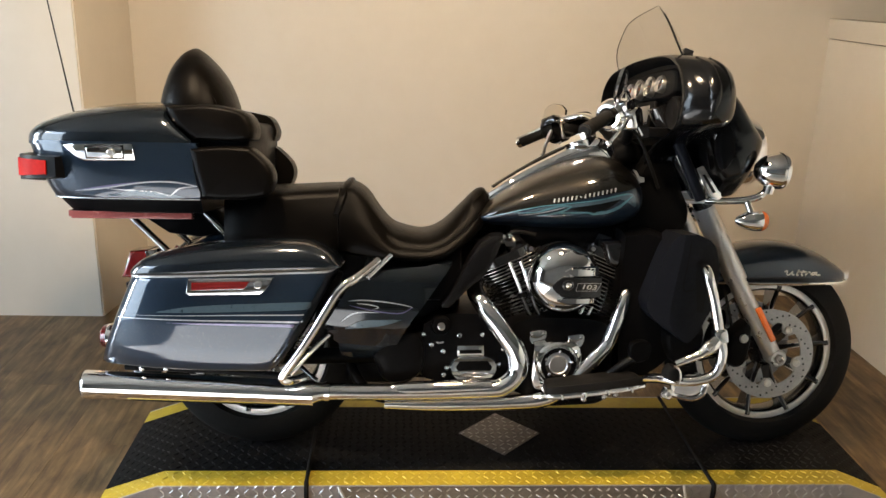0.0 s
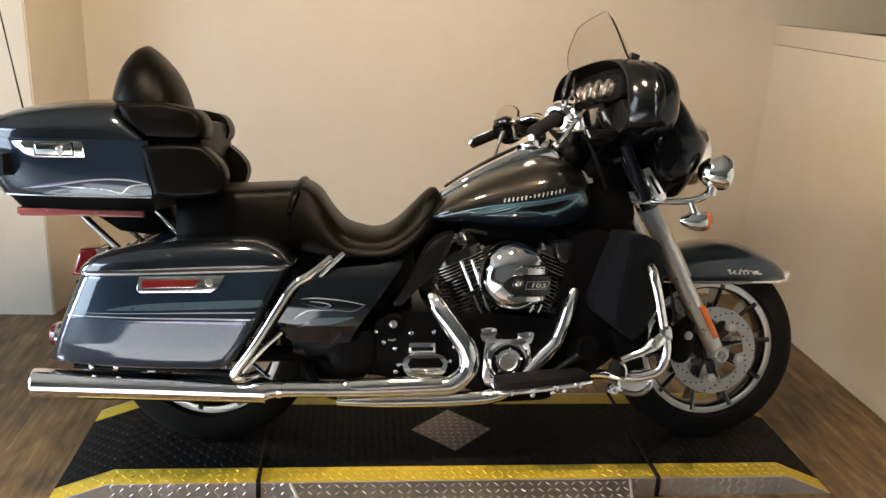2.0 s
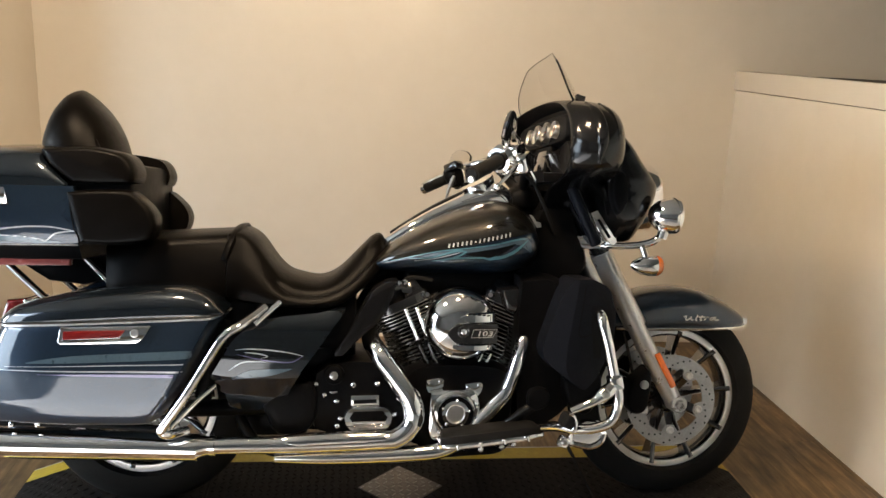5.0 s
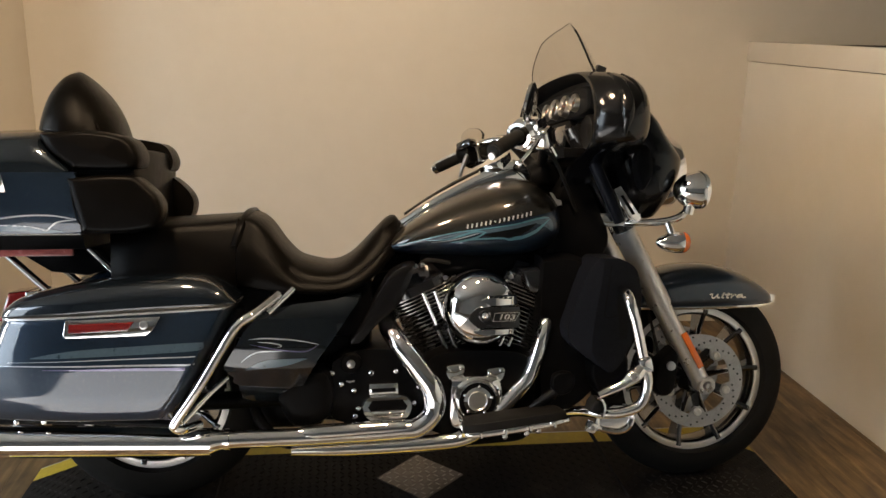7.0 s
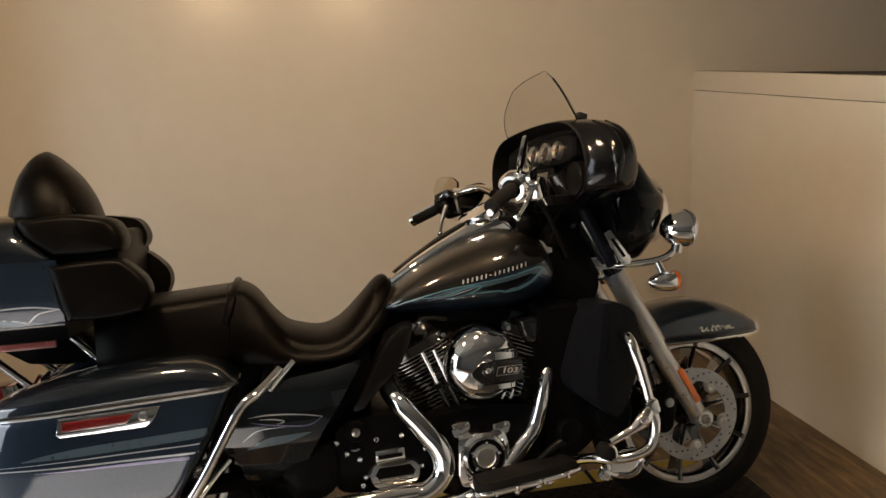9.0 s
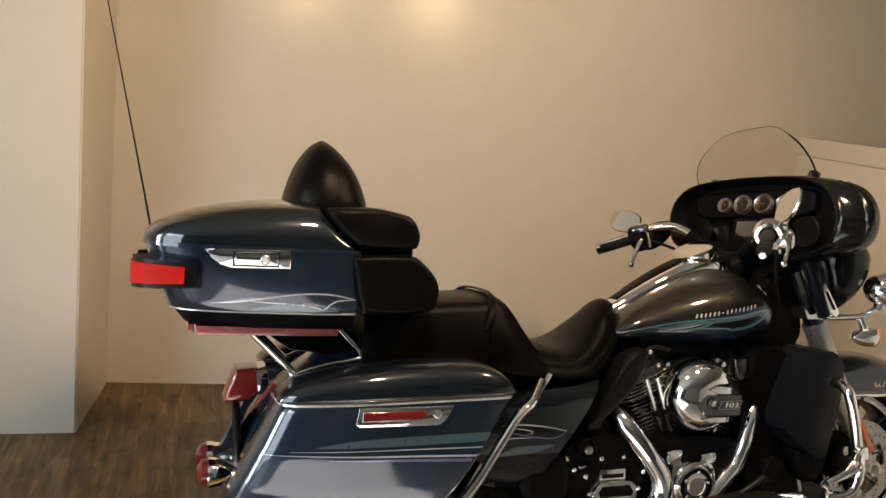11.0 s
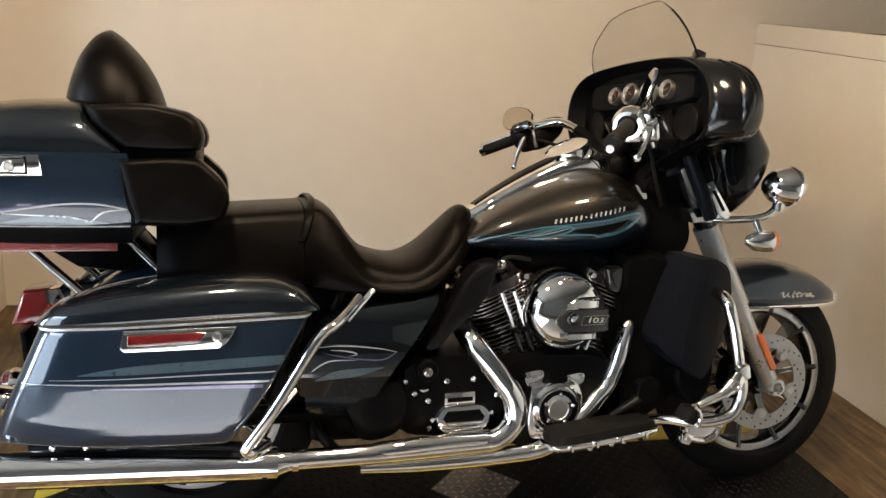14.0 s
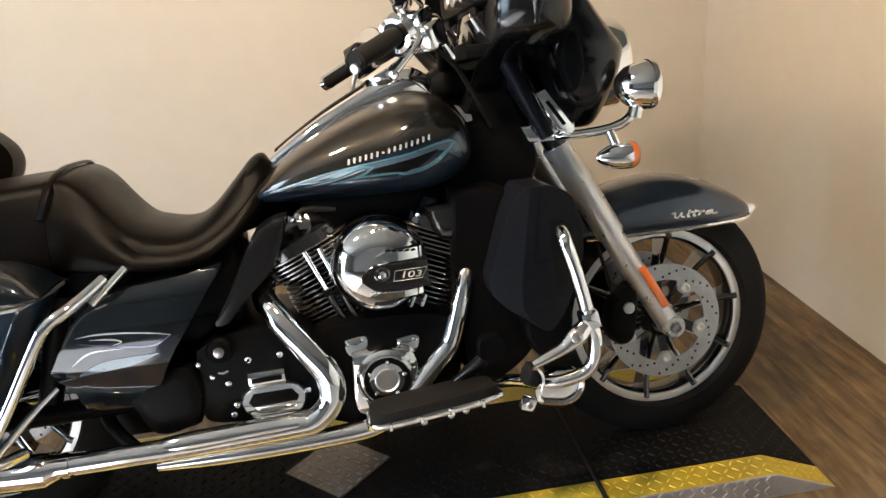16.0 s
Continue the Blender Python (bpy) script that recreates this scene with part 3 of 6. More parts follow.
# -- wheels --
def wheel(name, cx, rim_r, tyre_r, width, m, label, discs):
    # rim: a stepped band with a bright machined lip on both sides
    w = width
    rim = lathe([(-w, rim_r), (-w - 0.002, rim_r - 0.004), (-w - 0.002, rim_r - 0.024), (-w * 0.8, rim_r - 0.027), (-w * 0.5, rim_r - 0.030), (w * 0.5, rim_r - 0.030),
                 (w * 0.8, rim_r - 0.027), (w + 0.002, rim_r - 0.024), (w + 0.002, rim_r - 0.004), (w, rim_r), (-w, rim_r)], "y", (0, 0, 0), 64)
    top = part(name, move(rim, m), RIM, bike, label)
    black_r = rim_r - 0.0275
    band = lathe([(-w - 0.0015, black_r), (-w * 0.85, black_r - 0.004), (-w * 0.5, black_r - 0.006), (0, black_r - 0.006), (w * 0.5, black_r - 0.006),
                  (w * 0.85, black_r - 0.004), (w + 0.0015, black_r), (w * 0.9, black_r + 0.004), (-w * 0.9, black_r + 0.004), (-w - 0.0015, black_r)], "y", (0, 0, 0), 64)
    part("rim_well", move(band, m), GLOSS, top, "gloss black inner rim")
    tw = w + 0.022
    prof = [(-w + 0.002, rim_r - 0.006)]
    for k in range(19):
        a = -1.35 + 2.7 * k / 18
        prof.append((tw * math.sin(a) / math.sin(1.35) if abs(a) > 1.0 else tw * math.sin(a) * 1.03,
                     rim_r + (tyre_r - rim_r) * (math.cos(a) - math.cos(1.35)) / (1 - math.cos(1.35)) + 0.004))
    prof.append((w - 0.002, rim_r - 0.006))
    prof.append(prof[0])
    part("tyre", move(lathe(prof, "y", (0, 0, 0), 72), m), RUBBER, top, "worn black rubber tyre")
    part("hub", move(lathe([(-0.075, 0.02), (-0.075, 0.032), (-0.05, 0.045), (-0.02, 0.036), (0.02, 0.036), (0.05, 0.045), (0.075, 0.032), (0.075, 0.02)], "y", (0, 0, 0), 28), m), GLOSS, top, "black hub")
    for k in range(10):
        a = 2 * math.pi * (k + 0.3) / 10
        sp = bmesh.new()
        rings = []
        for r, hw, hy in ((0.034, 0.012, 0.030), (0.08, 0.009, 0.022), (0.14, 0.0075, 0.020), (rim_r - 0.034, 0.0080, w - 0.006), (rim_r - 0.024, 0.0085, w + 0.002), (rim_r - 0.013, 0.0085, w + 0.002)):
            rings.append([(hw, -hy, r), (hw * 0.4, -hy - 0.003, r), (-hw * 0.4, -hy - 0.003, r), (-hw, -hy, r), (-hw, hy, r), (hw, hy, r)])
        sp.free()
        part("spoke", move(skin(rings), m @ Matrix.Rotation(a, 4, "Y")), GLOSS, top, "gloss black cast spoke")
        for off in (-0.0062, 0.0062):
            edge = []
            for r in (0.085, 0.11, 0.15, 0.172):
                dy = 0.004
                edge.append([(off + 0.0022, -0.0262 + dy, r), (off - 0.0022, -0.0262 + dy, r), (off - 0.0022, -0.022, r), (off + 0.0022, -0.022, r)])
            part("spoke_edge", move(skin(edge), m @ Matrix.Rotation(a, 4, "Y")), ALU, top, "machined spoke face")
    for s in discs:
        y = s * 0.078
        disc = lathe([(y - 0.003, 0.108), (y - 0.003, 0.150), (y + 0.003, 0.150), (y + 0.003, 0.108), (y - 0.003, 0.108)], "y", (0, 0, 0), 64)
        d = part("brake_disc", move(disc, m), DISC, top, "drilled steel brake disc")
        holes = []
        for k in range(44):
            a = 2 * math.pi * k / 44
            r = (0.116, 0.124, 0.133, 0.142)[k % 4]
            holes.append(lathe([(y - 0.0034, 0.0), (y - 0.0034, 0.0034), (y + 0.0034, 0.0034), (y + 0.0034, 0.0)], "y", (r * math.sin(a), 0, r * math.cos(a)), 7))
        part("disc_hole", move(join(*holes), m), BLACK, d, "drilled holes")["kind"] = "stuff"
        for k in range(5):
            a = 2 * math.pi * (k + 0.5) / 5
            turn = m @ Matrix.Rotation(a, 4, "Y")
            lobe = skin([[(hw, y - 0.003, r), (-hw, y - 0.003, r), (-hw, y + 0.003, r), (hw, y + 0.003, r)] for r, hw in ((0.112, 0.034), (0.102, 0.026), (0.090, 0.018), (0.083, 0.010))])
            part("disc_lobe", move(lobe, turn), DISC, d, "steel disc lobe")
            arm = skin([[(0.010, y - 0.001, 0.090), (-0.010, y - 0.001, 0.090), (-0.010, y + 0.004, 0.090), (0.010, y + 0.004, 0.090)],
                        [(0.012, y - 0.02 * s, 0.045), (-0.012, y - 0.02 * s, 0.045), (-0.012, y - 0.028 * s, 0.045), (0.012, y - 0.028 * s, 0.045)]])
            part("disc_carrier", move(arm, turn), GLOSS, d, "black disc carrier arm")
            part("carrier_bolt", move(lathe([(y, 0.0125), (y - 0.008, 0.0125), (y - 0.010, 0.009), (y - 0.008, 0.005)], "y", (0, 0, 0.099), 14), turn), ALU, d)
    return top


wheel("front_wheel", FX, 0.238, 0.322, 0.038, ROLL @ Matrix.Translation((FX, 0, AZ)), "cast alloy front wheel with a bright machined lip", (-1, 1))
wheel("rear_wheel", RX, 0.222, 0.322, 0.064, Matrix.Translation((RX, 0, AZ)), "cast alloy rear wheel", (1,))

# -- front fender --
fx = [(1.17, 0.43, 0.50, 0.075), (1.21, 0.50, 0.56, 0.085), (1.27, 0.560, 0.612, 0.092), (1.34, 0.562, 0.652, 0.095), (1.42, 0.562, 0.681, 0.096), (1.52, 0.563, 0.689, 0.095),
      (1.61, 0.564, 0.674, 0.092), (1.685, 0.565, 0.642, 0.084), (1.738, 0.566, 0.607, 0.066), (1.760, 0.567, 0.588, 0.045)]
rings = []
for x, lo, hi, hw in spline(fx, 4):
    hw *= 0.93
    ring = [(x, -hw, lo), (x, -hw * 1.0, lo + (hi - lo) * 0.25)]
    for k in range(13):
        a = math.pi * (1 - (k + 0.5) / 13)
        c, s_ = math.cos(a), math.sin(a)
        ring.append((x, hw * math.copysign(abs(c) ** 0.8, c), lo + (hi - lo) * (0.4 + 0.6 * s_ ** 0.8)))
    ring += [(x, hw, lo + (hi - lo) * 0.25), (x, hw, lo)]
    rings.append(ring)
fender = part("front_fender", fronted(skin(rings, closed=False)), BLUE, bike, "dark glossy front fender with chrome edge")
so = fender.modifiers.new("thickness", "SOLIDIFY")
so.thickness, so.offset = 0.004, 1
for s in (-1, 1):
    part("fender_trim", fronted(tube([(1.30, s * 0.089, 0.561), (1.42, s * 0.092, 0.559), (1.54, s * 0.091, 0.559), (1.65, s * 0.085, 0.559), (1.718, s * 0.073, 0.560), (1.760, s * 0.050, 0.561), (1.776, 0.0, 0.562)], 0.0055, 8)),
         CHROME, fender, "chrome edge trim")
part("fender_tip", fronted(box(1.740, 1.774, -0.05, 0.05, 0.566, 0.592, 0.006)), CHROME, fender, "chrome fender tip")
# a script badge drawn as plain slanted strokes
SCRIPT = (((0.000, 0.014), (0.010, 0.018), (0.008, 0.004), (0.016, 0.001), (0.028, 0.016)), ((0.028, 0.016), (0.026, 0.003), (0.034, 0.001)), ((0.050, 0.022), (0.042, 0.002), (0.048, 0.000)), ((0.066, 0.020), (0.058, 0.002), (0.064, 0.000)),
          ((0.052, 0.013), (0.075, 0.014)), ((0.072, 0.000), (0.080, 0.012), (0.088, 0.012)), ((0.108, 0.011), (0.097, 0.010), (0.092, 0.002), (0.104, 0.003), (0.110, 0.012), (0.109, 0.001), (0.122, 0.001)))
strokes = [tube([(1.524 + x, -0.0905 + 0.010 * max(0.0, x - 0.06), 0.588 + 0.75 * z) for x, z in line], 0.0026, 6, 3) for line in SCRIPT]
part("script_badge", fronted(join(*strokes)), BADGE, fender, "silver script badge")

# -- fork --
for s in (-1, 1):
    y = s * 0.114
    low = tube([(1.500, y, 0.318), (1.478, y, 0.352), (1.345, y, 0.588)], [0.023, 0.028, 0.029], 20, 3)
    leg = part("fork_leg", fronted(low), SILVER, bike, "satin silver fork slider")
    part("axle_clamp", fronted(lathe([(y - s * 0.025, 0.028), (y + s * 0.024, 0.028), (y + s * 0.030, 0.024), (y + s * 0.030, 0.016), (y + s * 0.024, 0.014), (y + s * 0.024, 0.001)], "y", (FX, 0, AZ), 20)), SILVER, leg, "silver axle clamp")
    part("axle_nut", fronted(lathe([(y + s * 0.02, 0.014), (y + s * 0.040, 0.014), (y + s * 0.042, 0.010), (y + s * 0.034, 0.006)], "y", (FX, 0, AZ), 6)), STEEL, leg)
    part("fork_cover", fronted(tube([(1.353, y, 0.575), (1.228, y, 0.805)], 0.0345, 20, 0)), SILVER, leg, "bright silver upper fork cover")
    part("fork_tube", fronted(tube([(1.235, y, 0.80), (1.06, y, 1.115)], 0.030, 18, 0)), GLOSS, leg, "gloss black fork tube")
    ref = box(-0.010, 0.010, -0.004, 0.004, -0.062, 0.062, 0.003)
    part("reflector", fronted(move(ref, Matrix.Translation((1.444, y + s * 0.033, 0.436)) @ Matrix.Rotation(-RAKE, 4, "Y"))), ORANGE, leg, "long orange reflector")
    # caliper behind the leg
    cal = pillow([(1.345, 0.395), (1.40, 0.44), (1.415, 0.40), (1.40, 0.30), (1.36, 0.285), (1.335, 0.33)], y - s * 0.045, y - s * 0.0 + s * 0.012, 4)
    part("brake_caliper", fronted(cal), BLACK, leg, "black brake caliper")
    part("caliper_cap", fronted(lathe([(y + s * 0.008, 0.015), (y + s * 0.018, 0.014), (y + s * 0.019, 0.006)], "y", (1.385, 0, 0.385), 14)), STEEL, leg)
part("triple_clamp", fronted(slab([(1.02, 1.05), (1.13, 1.05), (1.15, 1.02), (1.02, 1.02)], -0.165, 0.165, 0.006)), BLACK, bike, "black upper fork clamp")
part("triple_clamp", fronted(slab([(1.13, 0.86), (1.26, 0.86), (1.26, 0.82), (1.15, 0.82)], -0.165, 0.165, 0.006)), CHROME, bike, "chrome lower fork clamp")
part("brake_line", fronted(tube([(1.25, -0.10, 0.80), (1.30, -0.07, 0.66), (1.335, -0.085, 0.52), (1.355, -0.10, 0.42)], 0.005, 8)), RUBBER, bike, "black brake hose")

# -- fairing --
def trimmed(bm):
    """The fork-mounted upper fairing, turned a little less than the wheel."""
    return move(bm, Matrix.Translation(PIVOT) @ Matrix.Rotation(radians(3.5), 4, AXIS) @ Matrix.Translation(-PIVOT))


half = [(0.0, 1.266), (0.10, 1.264), (0.19, 1.257), (0.26, 1.242), (0.318, 1.214), (0.352, 1.176), (0.366, 1.130), (0.362, 1.086), (0.342, 1.052), (0.298, 1.030), (0.238, 1.014), (0.178, 0.996), (0.132, 0.968), (0.10, 0.932), (0.06, 0.902), (0.0, 0.895)]
hp = spline(half, 3)
full = [(y, z) for y, z in hp] + [(-y, z) for y, z in hp[-2:0:-1]]
CZ = 1.10


def fairing_ring(x, sy, sz, sweep):
    return [(x - sweep * min(abs(y) / 0.36, 1.0), y * sy, CZ + (z - CZ) * sz) for y, z in full]


rings = [fairing_ring(*r) for r in spline([(1.030, 0.945, 0.985, -0.006), (1.034, 0.985, 1.003, -0.006), (1.056, 1.045, 1.008, -0.006), (1.092, 1.090, 1.002, -0.002), (1.135, 1.085, 0.980, 0.0), (1.178, 1.010, 0.925, 0.0), (1.212, 0.84, 0.81, 0.0), (1.240, 0.60, 0.62, 0.0), (1.262, 0.33, 0.40, 0.0), (1.272, 0.02, 0.02, 0.0)], 3)]
shell = part("fairing", trimmed(skin(rings, cap=False)), FAIRING_PAINT, bike, "glossy black batwing fairing")
nac = loft_z([(0.838, 1.240, 1.335, -0.110, 0.110), (0.850, 1.222, 1.352, -0.132, 0.132), (0.90, 1.195, 1.374, -0.186, 0.186), (0.96, 1.175, 1.402, -0.210, 0.210), (1.00, 1.160, 1.416, -0.212, 0.212), (1.025, 1.155, 1.410, -0.216, 0.216), (1.08, 1.145, 1.365, -0.216, 0.216), (1.13, 1.138, 1.325, -0.216, 0.216), (1.18, 1.13, 1.275, -0.204, 0.204), (1.225, 1.12, 1.226, -0.172, 0.172), (1.255, 1.11, 1.185, -0.11, 0.11)], 2.3, 52)
part("fairing_nose", trimmed(nac), FAIRING_PAINT, shell, "gloss black fairing nose")
# raised ribs on the outer wings
for s in (-1, 1):
    for off, wd in ((0.0, 0.020), (0.044, 0.019)):
        rib = tube([(1.095 + off, s * (0.290 - off * 0.3), 1.238), (1.105 + off, s * (0.352 - off * 0.45), 1.196), (1.110 + off, s * (0.393 - off * 0.6), 1.130), (1.108 + off, s * (0.380 - off * 0.6), 1.064)], [0.006, wd, wd, 0.007], 12)
        part("fairing_rib", trimmed(rib), FAIRING_PAINT, shell, "glossy raised rib")
inner = [fairing_ring(*r) for r in ((1.030, 0.942, 0.982, -0.006), (1.036, 0.925, 0.962, -0.006), (1.058, 0.90, 0.93, -0.004), (1.082, 0.85, 0.86, 0.0), (1.088, 0.5, 0.5, 0.0), (1.090, 0.02, 0.02, 0.0))]
part("inner_fairing", trimmed(skin(inner, cap=False)), PLASTIC, shell, "matt black inner fairing")
dash = loft_x([(1.062, 1.145, 1.215, 0.215), (1.066, 1.138, 1.222, 0.232), (1.10, 1.132, 1.230, 0.245)], 5, 40, 2)
part("dash_panel", trimmed(dash), PLASTIC, shell, "black instrument panel")
for y, r in ((-0.138, 0.026), (-0.062, 0.032), (0.018, 0.032), (0.090, 0.026)):
    tilt_m = Matrix.Translation((1.064, y, 1.178)) @ Matrix.Rotation(radians(12), 4, "Y")
    g = part("gauge", trimmed(move(lathe([(0.02, r), (-0.012, r), (-0.016, r - 0.0015), (-0.014, r - 0.005), (-0.006, r - 0.007)], "x", (0, 0, 0), 28), tilt_m)), STEEL, shell, "chrome-ringed round gauge")
    part("dial", trimmed(move(lathe([(-0.004, r - 0.006), (-0.007, r - 0.006), (-0.0075, 0.001)], "x", (0, 0, 0), 24), tilt_m)), DIAL, g, "dark gauge dial")
    part("needle", trimmed(move(box(-0.0095, -0.0085, -0.0006, 0.0006, -0.003, r * 0.45), tilt_m @ Matrix.Rotation(radians(-60 + 300 * y), 4, "X"))), ORANGE, g)
    for k in range(9):
        part("dial_mark", trimmed(move(box(-0.0088, -0.0082, -0.0006, 0.0006, r * 0.58, r * 0.72), tilt_m @ Matrix.Rotation(radians(-120 + 30 * k), 4, "X"))), BADGE, g)
rp = part("radio_panel", trimmed(move(box(-0.012, 0.02, -0.072, 0.072, -0.048, 0.048, 0.008), Matrix.Translation((1.068, -0.01, 1.090)) @ Matrix.Rotation(radians(10), 4, "Y"))), PLASTIC, shell, "dark display panel")
part("display", trimmed(move(box(-0.0145, -0.010, -0.052, 0.052, -0.032, 0.032, 0.002), Matrix.Translation((1.068, -0.01, 1.090)) @ Matrix.Rotation(radians(10), 4, "Y"))), GLOSS, rp, "glossy dark display")
for s in (-1, 1):
    part("speaker", trimmed(move(lathe([(0.03, 0.050), (-0.008, 0.050), (-0.012, 0.046), (-0.006, 0.03), (-0.010, 0.001)], "x", (0, 0, 0), 24), Matrix.Translation((1.078, s * 0.205, 1.088)))), BLACK, shell, "black speaker grille")
    part("vent", steered(pillow([(1.215, 1.05), (1.25, 1.055), (1.265, 0.97), (1.235, 0.92), (1.21, 0.98)], s * 0.19, s * 0.218, 4)), BLACK, shell, "dark side air opening")
    part("fairing_bracket", steered(tube([(1.085, s * 0.185, 1.02), (1.13, s * 0.195, 0.92), (1.175, s * 0.19, 0.83)], 0.017, 12, 4)), SATIN, shell, "black fairing support bar")
    bc = part("bracket_cover", steered(slab([(1.155, 0.925), (1.178, 0.935), (1.245, 0.84), (1.232, 0.826), (1.20, 0.84)], s * 0.172, s * 0.19, 0.005)), CHROME, shell, "chrome slotted bracket cover")
    part("bracket_slot", steered(slab([(1.176, 0.905), (1.184, 0.908), (1.222, 0.853), (1.214, 0.849)], s * 0.188, s * 0.1925, 0.001)), BLACK, bc)
part("headlamp", steered(lathe([(1.37, 0.115), (1.425, 0.112), (1.44, 0.10), (1.448, 0.05), (1.45, 0.001)], "x", (0, 0, 0.985), 32)), CHROME, bike, "chrome-ringed headlamp")

# -- windshield --
rings = []
for f in np.linspace(0, 1, 9):
    ring = []
    for y in np.linspace(-1, 1, 25):
        w = 0.226 * (1 - 0.48 * f ** 2.3)
        x = 1.178 - 0.100 * f - 0.34 * (w * y) ** 2 / 0.225 * 1.2
        z = 1.262 + 0.172 * f - 0.025 * abs(y) ** 3
        ring.append((x, w * y, z))
    rings.append(ring)
screen = part("windshield", steered(skin(rings, closed=False)), SCREEN, bike, "low clear windshield with a dark rim")
so = screen.modifiers.new("thickness", "SOLIDIFY")
so.thickness = 0.004
edge = [rings[i][-1] for i in range(9)][::-1]
rim_pts = [rings[i][0] for i in range(9)] + rings[-1][1:-1:3] + edge
part("windshield_rim", steered(tube(rim_pts, 0.0017, 6, 2)), GLOSS, screen, "thin dark edge")
part("windshield_edge", steered(tube([rings[i][0] for i in range(8)], 0.0030, 6, 2)), BLACK, screen, "thick dark side edge")
for s in (-1, 1):
    part("screen_mount", steered(move(box(-0.014, 0.016, -0.010, 0.010, -0.012, 0.016, 0.004), Matrix.Translation((1.110, s * 0.182, 1.262)) @ Matrix.Rotation(radians(18), 4, "Y"))), GLOSS, screen, "black mount at the foot of the screen")
part("windshield_bracket", steered(tube([(1.095, -0.19, 1.250), (1.115, -0.165, 1.258), (1.16, -0.07, 1.266), (1.17, 0, 1.268), (1.16, 0.07, 1.266), (1.115, 0.165, 1.258), (1.095, 0.19, 1.250)], 0.009, 10)), GLOSS, screen, "black windshield moulding")

# -- light bar, passing lamps and signals --
bar_pts = [(1.378, -0.208, 0.872), (1.372, -0.204, 0.856), (1.348, -0.198, 0.838), (1.30, -0.186, 0.828), (1.206, -0.158, 0.824)]
bar = part("light_bar", steered(tube(bar_pts + [(1.20, 0, 0.82)] + [(x, -y, z) for x, y, z in bar_pts[::-1]], [0.011, 0.013, 0.014, 0.013, 0.012, 0.012, 0.012, 0.013, 0.014, 0.013, 0.011], 12, 8, 0.8)), CHROME, bike, "chrome light bar")
for s in (-1, 1):
    y = s * 0.210
    lampm = Matrix.Translation((1.394, y, 0.921)) @ Matrix.Diagonal((0.92, 0.92, 0.92, 1))
    pl = part("passing_lamp", steered(move(lathe([(-0.062, 0.012), (-0.055, 0.03), (-0.035, 0.048), (-0.005, 0.057), (0.004, 0.0600), (0.008, 0.0605), (0.010, 0.0575), (0.014, 0.0575), (0.016, 0.0610), (0.026, 0.0610), (0.030, 0.058), (0.034, 0.052)], "x", (0, 0, 0), 32), lampm)), CHROME, bike, "round chrome passing lamp")
    part("lamp_lens", steered(move(lathe([(0.022, 0.053), (0.034, 0.050), (0.040, 0.03), (0.042, 0.001)], "x", (0, 0, 0), 24), lampm)), MIRROR, pl, "clear lamp lens")
    part("lamp_stem", steered(tube([(1.376, y, 0.850), (1.384, y, 0.880)], 0.016, 12, 0)), CHROME, pl)
    sigm = Matrix.Translation((1.334, s * 0.205, 0.768))
    sg = part("turn_signal", steered(move(lathe([(-0.052, 0.004), (-0.044, 0.014), (-0.020, 0.026), (0.008, 0.0315), (0.024, 0.0325), (0.028, 0.031)], "x", (0, 0, 0), 24), sigm)), CHROME, bike, "bullet-shaped chrome turn signal")
    part("signal_lens", steered(move(lathe([(0.022, 0.0320), (0.034, 0.0315), (0.044, 0.026), (0.049, 0.015), (0.051, 0.001)], "x", (0, 0, 0), 20), sigm)), ORANGE, sg, "orange signal lens")
    part("signal_stem", steered(tube([(1.322, s * 0.196, 0.825), (1.332, s * 0.204, 0.790)], 0.011, 10, 0)), CHROME, sg)

# -- handlebar and controls --
bar_half = [(0.842, 0.285, 1.068), (0.884, 0.240, 1.094), (0.938, 0.192, 1.102), (0.966, 0.130, 1.074)]
bar_mid = part("handlebar", steered(tube([(0.962, -0.140, 1.080), (0.978, -0.095, 1.044), (0.990, -0.045, 1.012), (0.992, 0, 1.004), (0.990, 0.045, 1.012), (0.978, 0.095, 1.044), (0.962, 0.140, 1.080)], 0.0165, 12)), BLACK, bike, "handlebar with a black middle and chrome ends")
for s in (-1, 1):
    part("bar_end", steered(tube([(x, s * y, z) for x, y, z in bar_half], 0.0140, 12)), CHROME, bar_mid, "chrome end of the handlebar")
